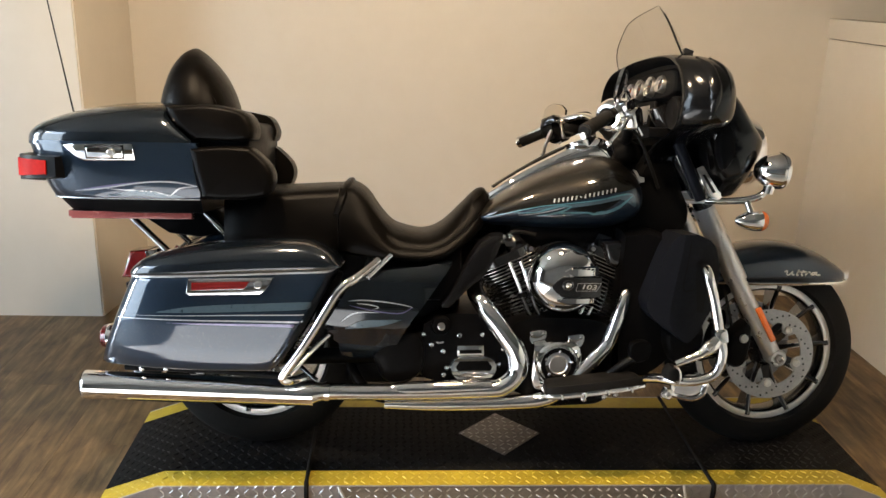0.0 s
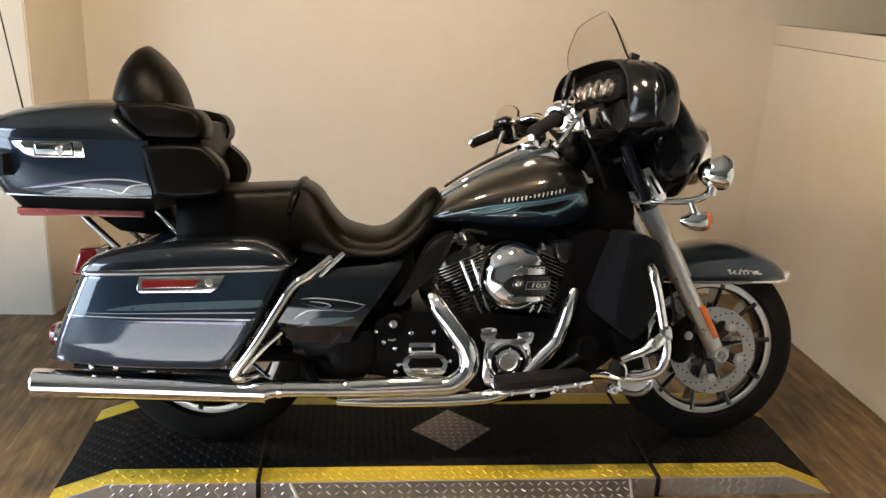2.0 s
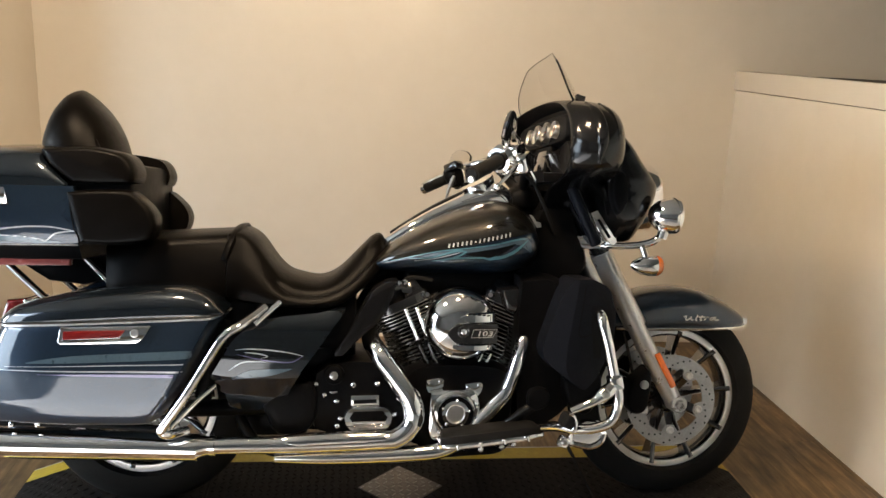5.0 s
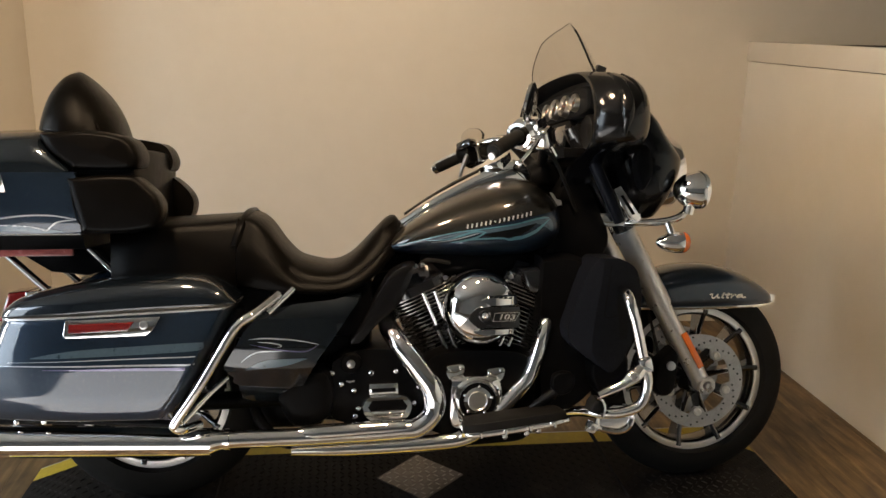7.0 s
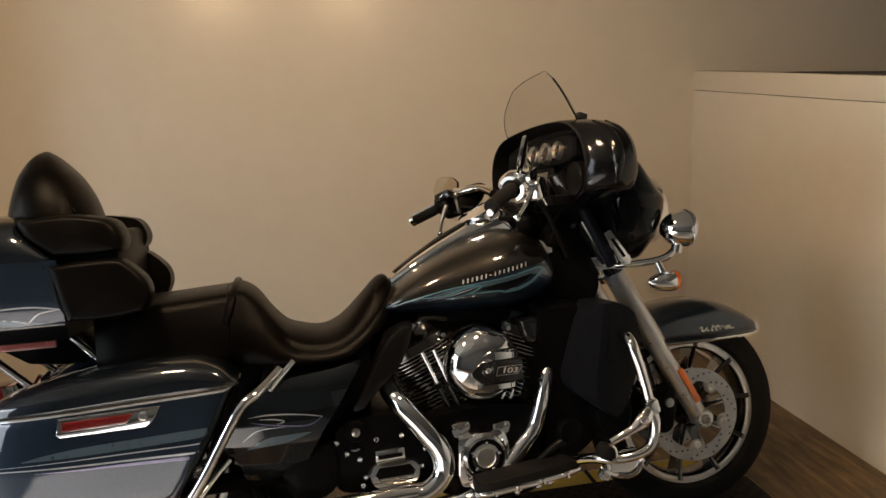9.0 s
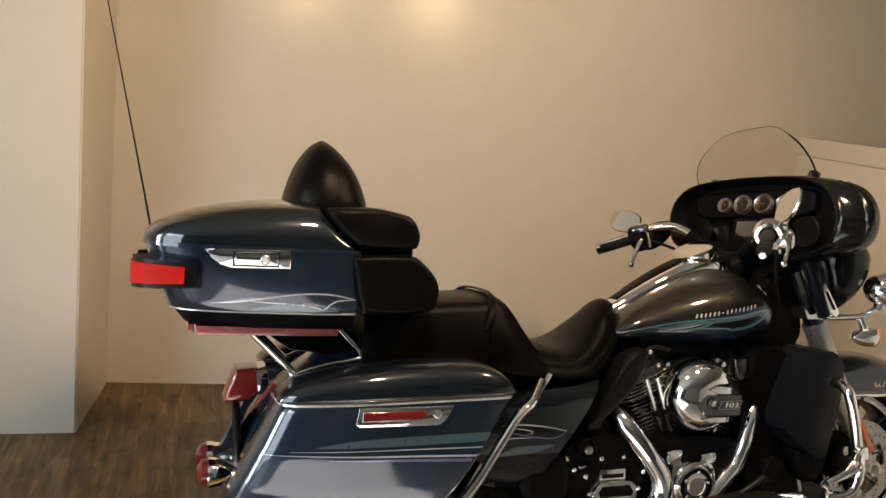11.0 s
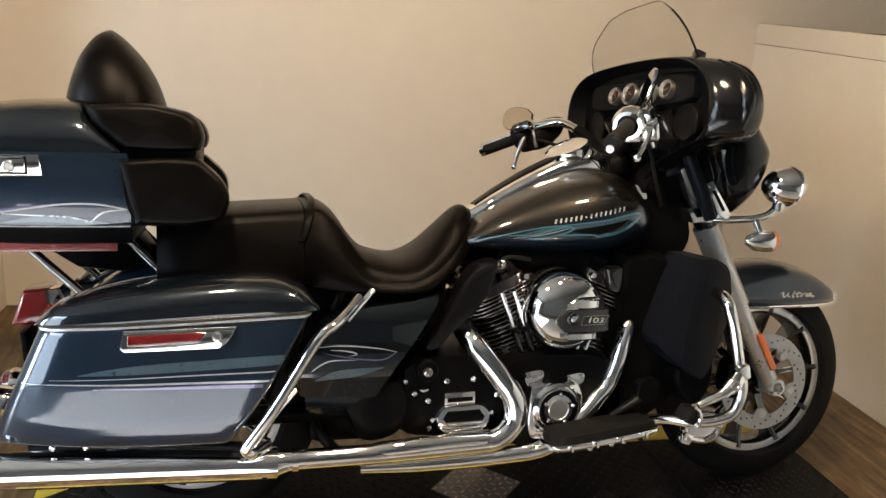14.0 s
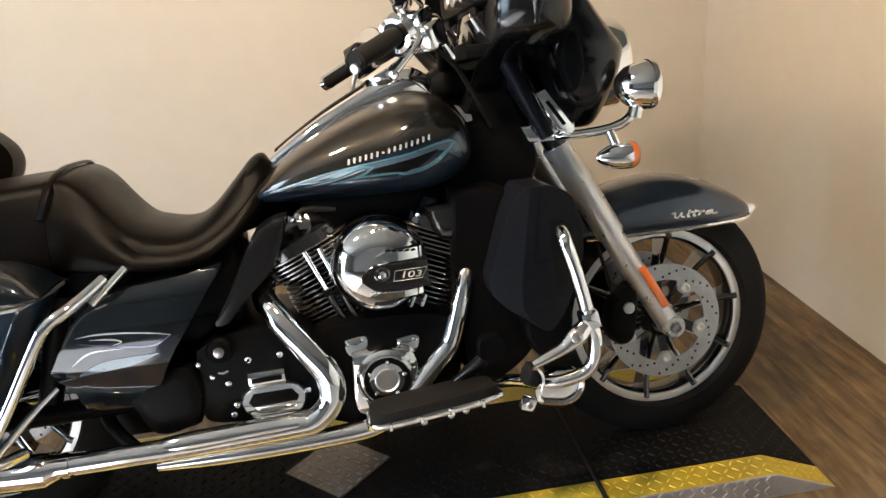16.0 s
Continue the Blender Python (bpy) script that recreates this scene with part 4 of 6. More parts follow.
for s in (-1, 1):
    side = "brake" if s < 0 else "clutch"
    g0, g1 = (Vector((0.838, -0.296, 1.065)), Vector((0.742, -0.389, 1.016))) if s < 0 else (Vector((0.822, 0.268, 1.054)), Vector((0.738, 0.368, 1.012)))
    gp = [tuple(g0.lerp(g1, f)) for f in (0, 0.06, 0.5, 0.94, 1)]
    grip = part("grip", steered(tube(gp, [0.017, 0.0195, 0.0195, 0.0195, 0.015], 16, 0)), RUBBER, bike, "black rubber grip with chrome bands")
    for f in (0.86,):
        a = g0.lerp(g1, f)
        b = g0.lerp(g1, f + 0.12)
        part("grip_band", steered(tube([tuple(a), tuple(b)], 0.0203, 16, 0)), CHROME if s > 0 else RUBBER, grip)
    side_dir = Vector((-0.2, -0.45, 0.88)) if s > 0 else Vector((-0.3, 0, -0.95))
    part("grip_inlay", steered(tube([tuple(g0.lerp(g1, f) + side_dir * 0.0145) for f in (0.03, 0.5, 0.99)], 0.0095, 10, 0)), STEEL, grip, "silver strip along the grip")
    hs = g0 + (g0 - g1).normalized() * 0.022
    d = (g0 - g1).normalized()
    hm = Matrix.Translation(hs) @ d.to_track_quat("Y", "Z").to_matrix().to_4x4()
    sw = part("switch_housing", steered(move(lathe([(-0.022, 0.0205), (-0.027, 0.027), (-0.026, 0.036), (-0.014, 0.0435), (0.010, 0.0435), (0.024, 0.036), (0.030, 0.016)], "y", (0, 0, 0), 20), hm)), CHROME if s < 0 else BLACK, bike, "rounded switch housing")
    part("switch_body", steered(move(box(-0.022, 0.030, -0.020, 0.018, -0.046, 0.004, 0.008), hm)), CHROME if s < 0 else BLACK, sw)
    if s < 0:
        for k in range(3):
            part("switch", steered(move(box(-0.030, -0.022, -0.014 + 0.011 * k, -0.006 + 0.011 * k, -0.018, 0.006, 0.002), hm)), BLACK, sw)
    else:
        fm = Matrix.Translation((0.852, 0.262, 1.054)) @ Matrix.Rotation(radians(-32), 4, "Z") @ Matrix.Rotation(radians(-14), 4, "Y")
        part("switch_body", steered(move(box(-0.024, 0.024, -0.020, 0.030, -0.042, 0.040, 0.006), fm)), PLASTIC, sw, "black switch block")
        part("switch_edge", steered(move(box(0.021, 0.030, -0.023, 0.020, -0.036, 0.038, 0.003), fm)), STEEL, sw, "silver edge of the switch block")
        for k in range(3):
            for u in (-0.012, 0.009):
                part("switch", steered(move(box(u - 0.009, u + 0.009, -0.0255, -0.015, -0.034 + 0.025 * k, -0.015 + 0.025 * k, 0.003), fm)), GLOSS, sw)
        part("clutch_perch", steered(loft_x([(0.868, 1.022, 1.094, 0.020), (0.885, 1.016, 1.106, 0.026), (0.925, 1.030, 1.120, 0.028), (0.962, 1.062, 1.126, 0.026), (0.980, 1.090, 1.120, 0.012)], 2.6, 24, 4, 0.262)), BLACK, sw, "black rounded clutch perch")
    res = part("reservoir", steered(move(box(0.004, 0.052, -0.008, 0.050, 0.004, 0.034, 0.007), hm)), CHROME if s < 0 else GLOSS, bike, "%s lever perch and cover" % side)
    if s < 0:
        part("perch_body", steered(move(box(0.010, 0.070, -0.004, 0.060, -0.052, 0.006, 0.014, 3), hm)), CHROME, res, "chrome lever perch")
    lv = [(0.030, 0.02, -0.008), (0.052, -0.02, -0.018), (0.056, -0.07, -0.028), (0.050, -0.125, -0.045)]
    if s > 0:
        lv = [(0.030, 0.015, -0.012), (0.036, 0.0, -0.034), (0.040, -0.022, -0.062), (0.036, -0.040, -0.086)]
    lever = move(tube(lv, [0.009, 0.0075, 0.006, 0.0055], 10), hm)
    part("lever", steered(lever), CHROME if s < 0 else STEEL, bike, "polished %s lever" % side)
    part("lever_tip", steered(move(lathe([(-0.009, 0.002), (-0.006, 0.008), (0.0, 0.0095), (0.006, 0.008), (0.009, 0.002)], "y", (0.050, -0.130, -0.046) if s < 0 else (0.036, -0.043, -0.090), 12), hm)), CHROME, bike, "round lever tip")
    # mirror on a short stem
    mc = Vector((0.853, -0.352, 1.146)) if s < 0 else Vector((0.886, 0.410, 1.122))
    mm = Matrix.Translation(mc) @ Matrix.Rotation(radians(s * (24 if s < 0 else 25)), 4, "Z") @ Matrix.Rotation(radians(15), 4, "Y") @ Matrix.Rotation(radians(s * 8), 4, "X")
    sh = spline([(-0.052, 0.022), (-0.022, 0.036), (0.030, 0.034), (0.054, 0.012), (0.044, -0.026), (0.008, -0.038), (-0.040, -0.030), (-0.056, -0.004), (-0.052, 0.022)], 5)[:-1]
    mr = part("mirror", steered(move(skin([[(x, s * y * 1.0, z) for y, z in sh * f] for x, f in ((0.010, 0.3), (0.007, 0.8), (0.002, 0.98), (-0.003, 1.0), (-0.006, 0.97))]), mm @ Matrix.Diagonal((1, 1.42 if s < 0 else 1.20, 1.30 if s < 0 else 1.12, 1)))), CHROME if s < 0 else BLACK, bike, "small oval mirror")
    part("mirror_glass", steered(move(skin([[(x, s * y, z) for y, z in sh * f] for x, f in ((-0.0055, 0.95), (-0.0066, 0.95))]), mm @ Matrix.Diagonal((1, 1.42 if s < 0 else 1.20, 1.30 if s < 0 else 1.12, 1)))), MIRROR, mr, "mirror glass")
    part("mirror_stem", steered(tube([tuple(hs + Vector((0.02, 0, 0.02))), tuple(hs + Vector((0.045, s * 0.005, 0.045))), tuple(mc + Vector((0.014, -s * 0.01, -0.01)))], 0.006, 10)), CHROME, mr, "chrome mirror stem")
    part("control_cable", steered(tube([tuple(hs), (0.96, s * 0.20, 1.02), (1.02, s * 0.15, 0.95), (1.07, s * 0.12, 0.86)], 0.0055, 8)), RUBBER, bike, "black control cable")
part("cable_tag", slab([(0.997, 0.923), (1.008, 0.919), (1.020, 0.901), (1.034, 0.898), (1.036, 0.884), (1.022, 0.882)], -0.119, -0.120, 0.0), ALU, bike, "small bright metal tag by the tank")
part("brake_reservoir_arm", steered(tube([(0.905, -0.240, 1.075), (0.945, -0.215, 1.055), (0.975, -0.195, 1.02)], 0.007, 8)), CHROME, bike, "chrome clutch and brake line fitting")

# -- tank --
tank_bm = loft_x([(0.508, 0.742, 0.760, 0.070), (0.530, 0.736, 0.785, 0.100), (0.58, 0.730, 0.832, 0.128), (0.66, 0.726, 0.884, 0.155), (0.75, 0.722, 0.928, 0.178), (0.84, 0.721, 0.958, 0.196), (0.91, 0.724, 0.966, 0.202), (0.97, 0.735, 0.952, 0.196), (1.01, 0.755, 0.915, 0.175), (1.03, 0.79, 0.865, 0.13)], 2.25, 40)
bmesh.ops.bisect_plane(tank_bm, geom=tank_bm.verts[:] + tank_bm.edges[:] + tank_bm.faces[:], plane_co=(0.524, 0, 0.766), plane_no=(-0.215, 0, 0.977))
tank = part("fuel_tank", tank_bm, TANK_PAINT, bike, "two-tone charcoal flake and dark blue fuel tank with teal flames, charcoal tinted brown for warm reflections")
tank.data.materials.append(BLUE)
for f in tank.data.polygons:
    f.material_index = int(0.977 * (f.center.z - 0.766) < 0.215 * (f.center.x - 0.524))
con = part("tank_console", loft_x([(0.560, 0.78, 0.842, 0.030), (0.62, 0.83, 0.884, 0.046), (0.70, 0.88, 0.932, 0.054), (0.79, 0.92, 0.978, 0.058), (0.86, 0.93, 1.012, 0.062), (0.91, 0.93, 1.022, 0.060), (0.955, 0.93, 0.998, 0.05), (0.98, 0.93, 0.965, 0.035)], 3.2, 28), CHROME, bike, "chrome tank console")
part("console_top", loft_x([(0.575, 0.84, 0.858, 0.020), (0.64, 0.87, 0.901, 0.030), (0.72, 0.915, 0.949, 0.033), (0.79, 0.95, 0.984, 0.033), (0.83, 0.97, 1.002, 0.028)], 3.0, 20), LEATHER, con, "black console insert")
part("fuel_door", move(lathe([(-0.024, 0.056), (0.004, 0.063), (0.010, 0.061), (0.013, 0.052), (0.0145, 0.001)], "z", (0, 0, 0), 36), Matrix.Translation((0.848, -0.008, 1.012)) @ Matrix.Rotation(radians(-27), 4, "Y") @ Matrix.Rotation(radians(6), 4, "X")), CHROME, con, "round chrome fuel door")
# the lettering on the tank as plain raised bars
line = [(0.742 + 0.178 * i / 14, 0.8215 + 0.0375 * i / 14 - 0.002 * math.sin(math.pi * i / 14)) for i in range(15)]
for i, (x, z) in enumerate(line):
    ln = 0.0035 if i == 6 else 0.012
    part("letter_bar", ribbon(tank, [(x - 0.001, z - ln / 2 + 0.004), (x + 0.001, z + ln / 2 + 0.004)], [0.0048, 0.0048], lift=0.0022, n=3), BADGE, tank, "silver raised bar")
for line, widths, lift, mat, lb in (([(0.66, 0.788), (0.73, 0.804), (0.80, 0.812), (0.87, 0.824), (0.935, 0.841), (0.968, 0.838), (0.990, 0.812)], [0.001, 0.010, 0.010, 0.012, 0.016, 0.030, 0.008], 0.0006, SLATE, "slate blue flame"),
                                    ([(0.79, 0.800), (0.83, 0.802), (0.872, 0.806), (0.905, 0.818), (0.938, 0.835)], [0.002, 0.018, 0.026, 0.018, 0.002], 0.0010, BLACK, "black heart of the flame"),
                                    ([(0.545, 0.766), (0.598, 0.780), (0.654, 0.795), (0.717, 0.809), (0.788, 0.8185), (0.874, 0.832), (0.94, 0.848), (0.974, 0.851)], [0.001, 0.0025, 0.003, 0.0035, 0.0035, 0.004, 0.005, 0.002], 0.0012, TEAL, "teal line"),
                                    ([(0.625, 0.783), (0.687, 0.787), (0.73, 0.800), (0.765, 0.811), (0.794, 0.809)], [0.001, 0.005, 0.006, 0.006, 0.002], 0.0012, TEAL, "teal flame"),
                                    ([(0.794, 0.809), (0.770, 0.794), (0.736, 0.784), (0.695, 0.778)], [0.003, 0.006, 0.005, 0.001], 0.0014, TEAL, "teal flame tip"),
                                    ([(0.640, 0.776), (0.70, 0.785), (0.745, 0.797), (0.775, 0.806)], [0.001, 0.003, 0.003, 0.001], 0.0018, PINSTRIPE, "silver line"),
                                    ([(0.694, 0.776), (0.75, 0.786), (0.80, 0.790), (0.843, 0.791), (0.862, 0.787), (0.880, 0.791), (0.900, 0.794), (0.931, 0.808), (0.95, 0.823), (0.977, 0.847)], [0.001, 0.004, 0.005, 0.005, 0.007, 0.011, 0.010, 0.010, 0.008, 0.002], 0.0014, TEAL, "teal flame")):
    part("tank_stripe", ribbon(tank, line, widths, lift=lift), mat, tank, lb)

# -- seats --
def seat_body(secs, n=4):
    """Sections x, bottom, shoulder, crown, half width below, half width at the shoulder, along x."""
    rings = []
    for x, zl, zs, zt, wl, ws in spline(secs, n):
        lift = zt - zs
        half = [(wl * 0.55, zl), (wl * 0.95, zl + 0.001), (wl, zl + 0.010), (wl * 0.998, zl + 0.35 * (zs - zl)), (wl * 0.55 + ws * 0.45, zl + 0.68 * (zs - zl)), (ws + 0.007, zs - 0.020),
                (ws + 0.001, zs - 0.003), (ws - 0.012, zs + 0.24 * lift), (ws * 0.78, zs + 0.58 * lift), (ws * 0.50, zs + 0.86 * lift), (ws * 0.22, zs + 0.98 * lift)]
        rings.append([(x, -y, z) for y, z in half] + [(x, 0, zt)] + [(x, y, z) for y, z in half[::-1]])
    return skin(rings)


seat = part("rider_seat", seat_body([(0.092, 0.66, 0.847, 0.861, 0.188, 0.15), (0.132, 0.652, 0.845, 0.864, 0.194, 0.15), (0.172, 0.646, 0.809, 0.839, 0.197, 0.15), (0.21, 0.642, 0.759, 0.785, 0.2, 0.152),
                                     (0.25, 0.64, 0.709, 0.743, 0.202, 0.158), (0.29, 0.637, 0.689, 0.726, 0.203, 0.163), (0.356, 0.635, 0.685, 0.715, 0.198, 0.158), (0.413, 0.642, 0.701, 0.739, 0.184, 0.144),
                                     (0.472, 0.675, 0.739, 0.797, 0.152, 0.114), (0.518, 0.715, 0.787, 0.844, 0.116, 0.082), (0.545, 0.745, 0.812, 0.851, 0.086, 0.058), (0.562, 0.78, 0.812, 0.829, 0.05, 0.034)]),
            LEATHER, bike, "black vinyl rider seat, deeply dished, brownish sheen", 50)
pas = part("passenger_seat", seat_body([(-0.255, 0.66, 0.822, 0.838, 0.15, 0.135), (-0.2, 0.655, 0.825, 0.845, 0.165, 0.145), (-0.08, 0.652, 0.829, 0.851, 0.178, 0.15), (0.02, 0.652, 0.837, 0.857, 0.184, 0.15), (0.09, 0.655, 0.843, 0.861, 0.187, 0.15)]), LEATHER, bike, "black vinyl passenger seat", 50)
lip = []
for k in range(21):
    a = math.pi * k / 20
    c, s_ = math.cos(a), math.sin(a)
    y, z = -0.176 * math.copysign(abs(c) ** 0.55, c) * (1 - 0.13 * s_), 0.775 + 0.096 * s_ ** 0.55
    x = 0.068 + 0.33 * (z - 0.725)
    lip.append([(x - 0.010, y, z), (x - 0.005, y * 1.02, z + 0.004 * s_), (x + 0.006, y * 1.02, z + 0.004 * s_), (x + 0.012, y * 0.985, z - 0.003)])
part("seat_lip", skin(lip), LEATHER, pas, "raised vinyl lip between the seats")

# -- tour trunk --
before_trunk = set(bike.children_recursive)
PLAN = spline([(-0.300, 0.262), (-0.400, 0.269), (-0.500, 0.271), (-0.590, 0.267), (-0.660, 0.257), (-0.722, 0.240), (-0.772, 0.212), (-0.804, 0.166), (-0.816, 0.090), (-0.818, 0.0)], 4)


def trunk_ring(z, sx, sy, grow=0.0):
    """The trunk's plan at one height, drawn in towards its front."""
    half = [(-0.300 + (x + 0.300) * sx - grow, y * sy + grow) for x, y in PLAN]
    half = [(-0.304 + grow, 0.0), (-0.304 + grow, half[0][1] * 0.9)] + half
    return [(x, -y, z) for x, y in half] + [(x, y, z) for x, y in half[-2:0:-1]]


def plan_strip(a, b, z0, z1, out0, out1, s, n=9):
    """A band along the trunk's rear corner from plan point a to b; z0 and z1 are pairs of heights at both ends."""
    rings = []
    for t in np.linspace(a, b, n):
        f = (t - a) / (b - a)
        i = min(int(t), len(PLAN) - 2)
        p = PLAN[i] + (PLAN[i + 1] - PLAN[i]) * (t - i)
        d = PLAN[i + 1] - PLAN[i]
        nrm = np.array((d[1], -d[0])) / np.linalg.norm(d)
        lo, hi = z0[0] + (z0[1] - z0[0]) * f, z1[0] + (z1[1] - z1[0]) * f
        (x0, y0), (x1, y1) = p + nrm * out0, p + nrm * out1
        rings.append([(x0, s * y0, lo), (x1, s * y1, lo + 0.004), (x1, s * y1, hi - 0.004), (x0, s * y0, hi)])
    return skin(rings)


trunk = part("luggage_trunk", skin([trunk_ring(z, sx, sy) for z, sx, sy in ((0.829, 0.880, 0.900), (0.834, 0.888, 0.915), (0.86, 0.914, 0.940), (0.90, 0.948, 0.965), (0.94, 0.976, 0.985), (0.984, 1.0, 1.0))]), BLUE, bike, "glossy dark blue luggage trunk with fine striping")
part("trunk_seal", skin([trunk_ring(z, 1.0, 1.0, 0.0025) for z in (0.983, 0.9925)]), BLUE, trunk, "painted lid seam lip")
lid_rings = []
for x, hi, hw in spline([(-0.820, 1.000, 0.130), (-0.812, 1.024, 0.160), (-0.778, 1.050, 0.206), (-0.72, 1.073, 0.240), (-0.64, 1.094, 0.260), (-0.54, 1.110, 0.271), (-0.43, 1.115, 0.272), (-0.39, 1.107, 0.270), (-0.35, 1.055, 0.267), (-0.318, 1.005, 0.264)], 4):
    lid_rings.append([(x, hw * 0.99, 0.984)] + [(x, u, v) for u, v in oval(-hw, hw, 0.993 - (hi - 0.993), hi, 3.0, 44)][0:22] + [(x, -hw * 0.99, 0.984)])
part("trunk_lid", skin(lid_rings, closed=False), PAINT, trunk, "charcoal pearl trunk lid")
part("trunk_base", skin([trunk_ring(z, sx, sy) for z, sx, sy in ((0.788, 0.800, 0.775), (0.793, 0.812, 0.800), (0.830, 0.868, 0.890))]), PLASTIC, trunk, "black trunk base")
part("base_line", skin([trunk_ring(z, 0.884, 0.907, 0.0015) for z in (0.8285, 0.8320)]), PINSTRIPE, trunk, "thin bright line above the base")
for s in (-1, 1):
    part("reflector_strip", slab([(-0.686, 0.791), (-0.335, 0.790), (-0.335, 0.770), (-0.680, 0.768)], s * 0.175, s * 0.206, 0.003), PINK, trunk, "long pinkish red reflector strip")
part("reflector_strip", box(-0.704, -0.688, -0.17, 0.17, 0.769, 0.789, 0.003), PINK, trunk, "long pinkish red reflector strip")


def hugged(bm, s):
    """Bends a plate on the trunk's flank round its narrowing rear end."""
    for v in bm.verts:
        v.co.y -= s * (0.9 * max(0.0, -0.52 - v.co.x) ** 2 + 0.22 * (0.984 - v.co.z))
    return bm


def latch_plate(outline, y0, y1, s, bevel):
    bm = slab(outline, s * y0, s * y1, bevel)
    for x in (-0.64, -0.60, -0.56):
        bmesh.ops.bisect_plane(bm, geom=bm.verts[:] + bm.edges[:] + bm.faces[:], plane_co=(x, 0, 0), plane_no=(1, 0, 0))
    return hugged(bm, s)


for s in (-1, 1):
    lt = part("trunk_latch", latch_plate([(-0.680, 0.984), (-0.476, 0.988), (-0.470, 0.940), (-0.612, 0.937), (-0.640, 0.945), (-0.660, 0.964)], 0.262, 0.281, s, 0.005), CHROME, trunk, "long chrome latch plate")
    part("latch_gap", latch_plate([(-0.609, 0.980), (-0.500, 0.983), (-0.500, 0.944), (-0.609, 0.943)], 0.268, 0.2818, s, 0.001), BLACK, lt, "dark gap round the lever")
    part("latch_lever", latch_plate([(-0.606, 0.975), (-0.503, 0.978), (-0.503, 0.947), (-0.606, 0.946)], 0.270, 0.2840, s, 0.003), CHROME, lt, "chrome latch lever")
    part("latch_slot", latch_plate([(-0.603, 0.981), (-0.506, 0.984), (-0.506, 0.9795), (-0.603, 0.9765)], 0.275, 0.2835, s, 0.001), GLOSS, lt)
    part("lock", hugged(lathe([(s * 0.280, 0.0120), (s * 0.287, 0.0120), (s * 0.289, 0.0095), (s * 0.286, 0.0075), (s * 0.286, 0.001)], "y", (-0.534, 0, 0.961), 20), s), STEEL, lt, "round key lock")
    tl_ = part("trunk_lamp", plan_strip(17.4, 31.8, (0.886, 0.870), (0.950, 0.958), -0.02, 0.028, s, 13), BLACK, trunk, "black-framed tail lamp")
    part("lamp_lens", plan_strip(19.0, 31.2, (0.894, 0.882), (0.940, 0.947), 0.0, 0.0325, s, 13), RED, tl_, "bright red lens")
    for k in range(3):
        z = 0.903 + 0.012 * k
        part("lens_ridge", plan_strip(19.5, 30.8, (z, z - 0.008), (z + 0.0075, z - 0.0005), 0.01, 0.0342, s, 13), RED, tl_)
    # padded rests round the front of the trunk
    ap = part("arm_pad", pillow([(-0.326, 0.979), (-0.322, 0.960), (-0.294, 0.848), (-0.284, 0.836), (-0.199, 0.833), (-0.120, 0.842), (-0.098, 0.856), (-0.087, 0.895), (-0.100, 0.934), (-0.140, 0.974), (-0.165, 0.985), (-0.236, 0.986)], s * 0.17, s * 0.272, 4, ((0.0, 0.97), (0.3, 1.0), (0.66, 1.0), (0.82, 0.985), (0.93, 0.95), (0.985, 0.89), (1.0, 0.80), (1.0, 0.45))), LEATHER, bike, "black padded side rest", 50)
    part("pad_piping", tube([(-0.320, s * 0.258, 0.974), (-0.292, s * 0.258, 0.850), (-0.199, s * 0.258, 0.838), (-0.110, s * 0.256, 0.852)], 0.0024, 6, 4), LEATHER, ap)
    part("arm_pad", pillow([(-0.397, 1.096), (-0.385, 1.068), (-0.366, 1.043), (-0.318, 1.006), (-0.306, 1.001), (-0.226, 0.998), (-0.160, 1.001), (-0.146, 1.010), (-0.141, 1.036), (-0.152, 1.066), (-0.168, 1.083), (-0.190, 1.091), (-0.272, 1.103)], s * 0.13, s * 0.266, 4, ((0.0, 0.97), (0.3, 1.0), (0.60, 1.0), (0.78, 0.975), (0.91, 0.92), (0.98, 0.84), (1.0, 0.74), (1.0, 0.4))), LEATHER, bike, "black padded upper rest", 50)
    part("trunk_strut", tube([(-0.542, s * 0.105, 0.762), (-0.431, s * 0.114, 0.657)], 0.0105, 12, 0), CHROME, bike, "chrome trunk support")
    part("trunk_strut", tube([(-0.318, s * 0.125, 0.782), (-0.241, s * 0.127, 0.703)], 0.0080, 12, 0), CHROME, bike, "chrome trunk support")
    part("trunk_strut", tube([(-0.445, s * 0.116, 0.640), (-0.405, s * 0.118, 0.662), (-0.33, s * 0.122, 0.684), (-0.241, s * 0.127, 0.700)], 0.0060, 10, 4), CHROME, bike, "chrome support rail")
part("lower_back_pad", loft_x([(-0.31, 0.845, 0.985, 0.24), (-0.25, 0.84, 0.99, 0.235), (-0.215, 0.85, 0.98, 0.225), (-0.20, 0.87, 0.96, 0.20)], 4, 36, 3), LEATHER, bike, "black padded lower backrest")
part("upper_back_pad", loft_x([(-0.40, 1.05, 1.098, 0.20), (-0.35, 1.00, 1.102, 0.20), (-0.29, 1.0, 1.098, 0.195), (-0.26, 1.01, 1.085, 0.18)], 4, 36, 3), LEATHER, bike, "black padded upper band")
rest = part("backrest", loft_z([(1.085, -0.468, -0.236, -0.150, 0.150), (1.11, -0.468, -0.240, -0.150, 0.150), (1.16, -0.456, -0.257, -0.140, 0.140), (1.210, -0.438, -0.284, -0.118, 0.118), (1.250, -0.414, -0.318, -0.082, 0.082), (1.272, -0.394, -0.342, -0.048, 0.048), (1.284, -0.374, -0.360, -0.015, 0.015)], 2.4, 36), LEATHER, bike, "black padded passenger backrest")
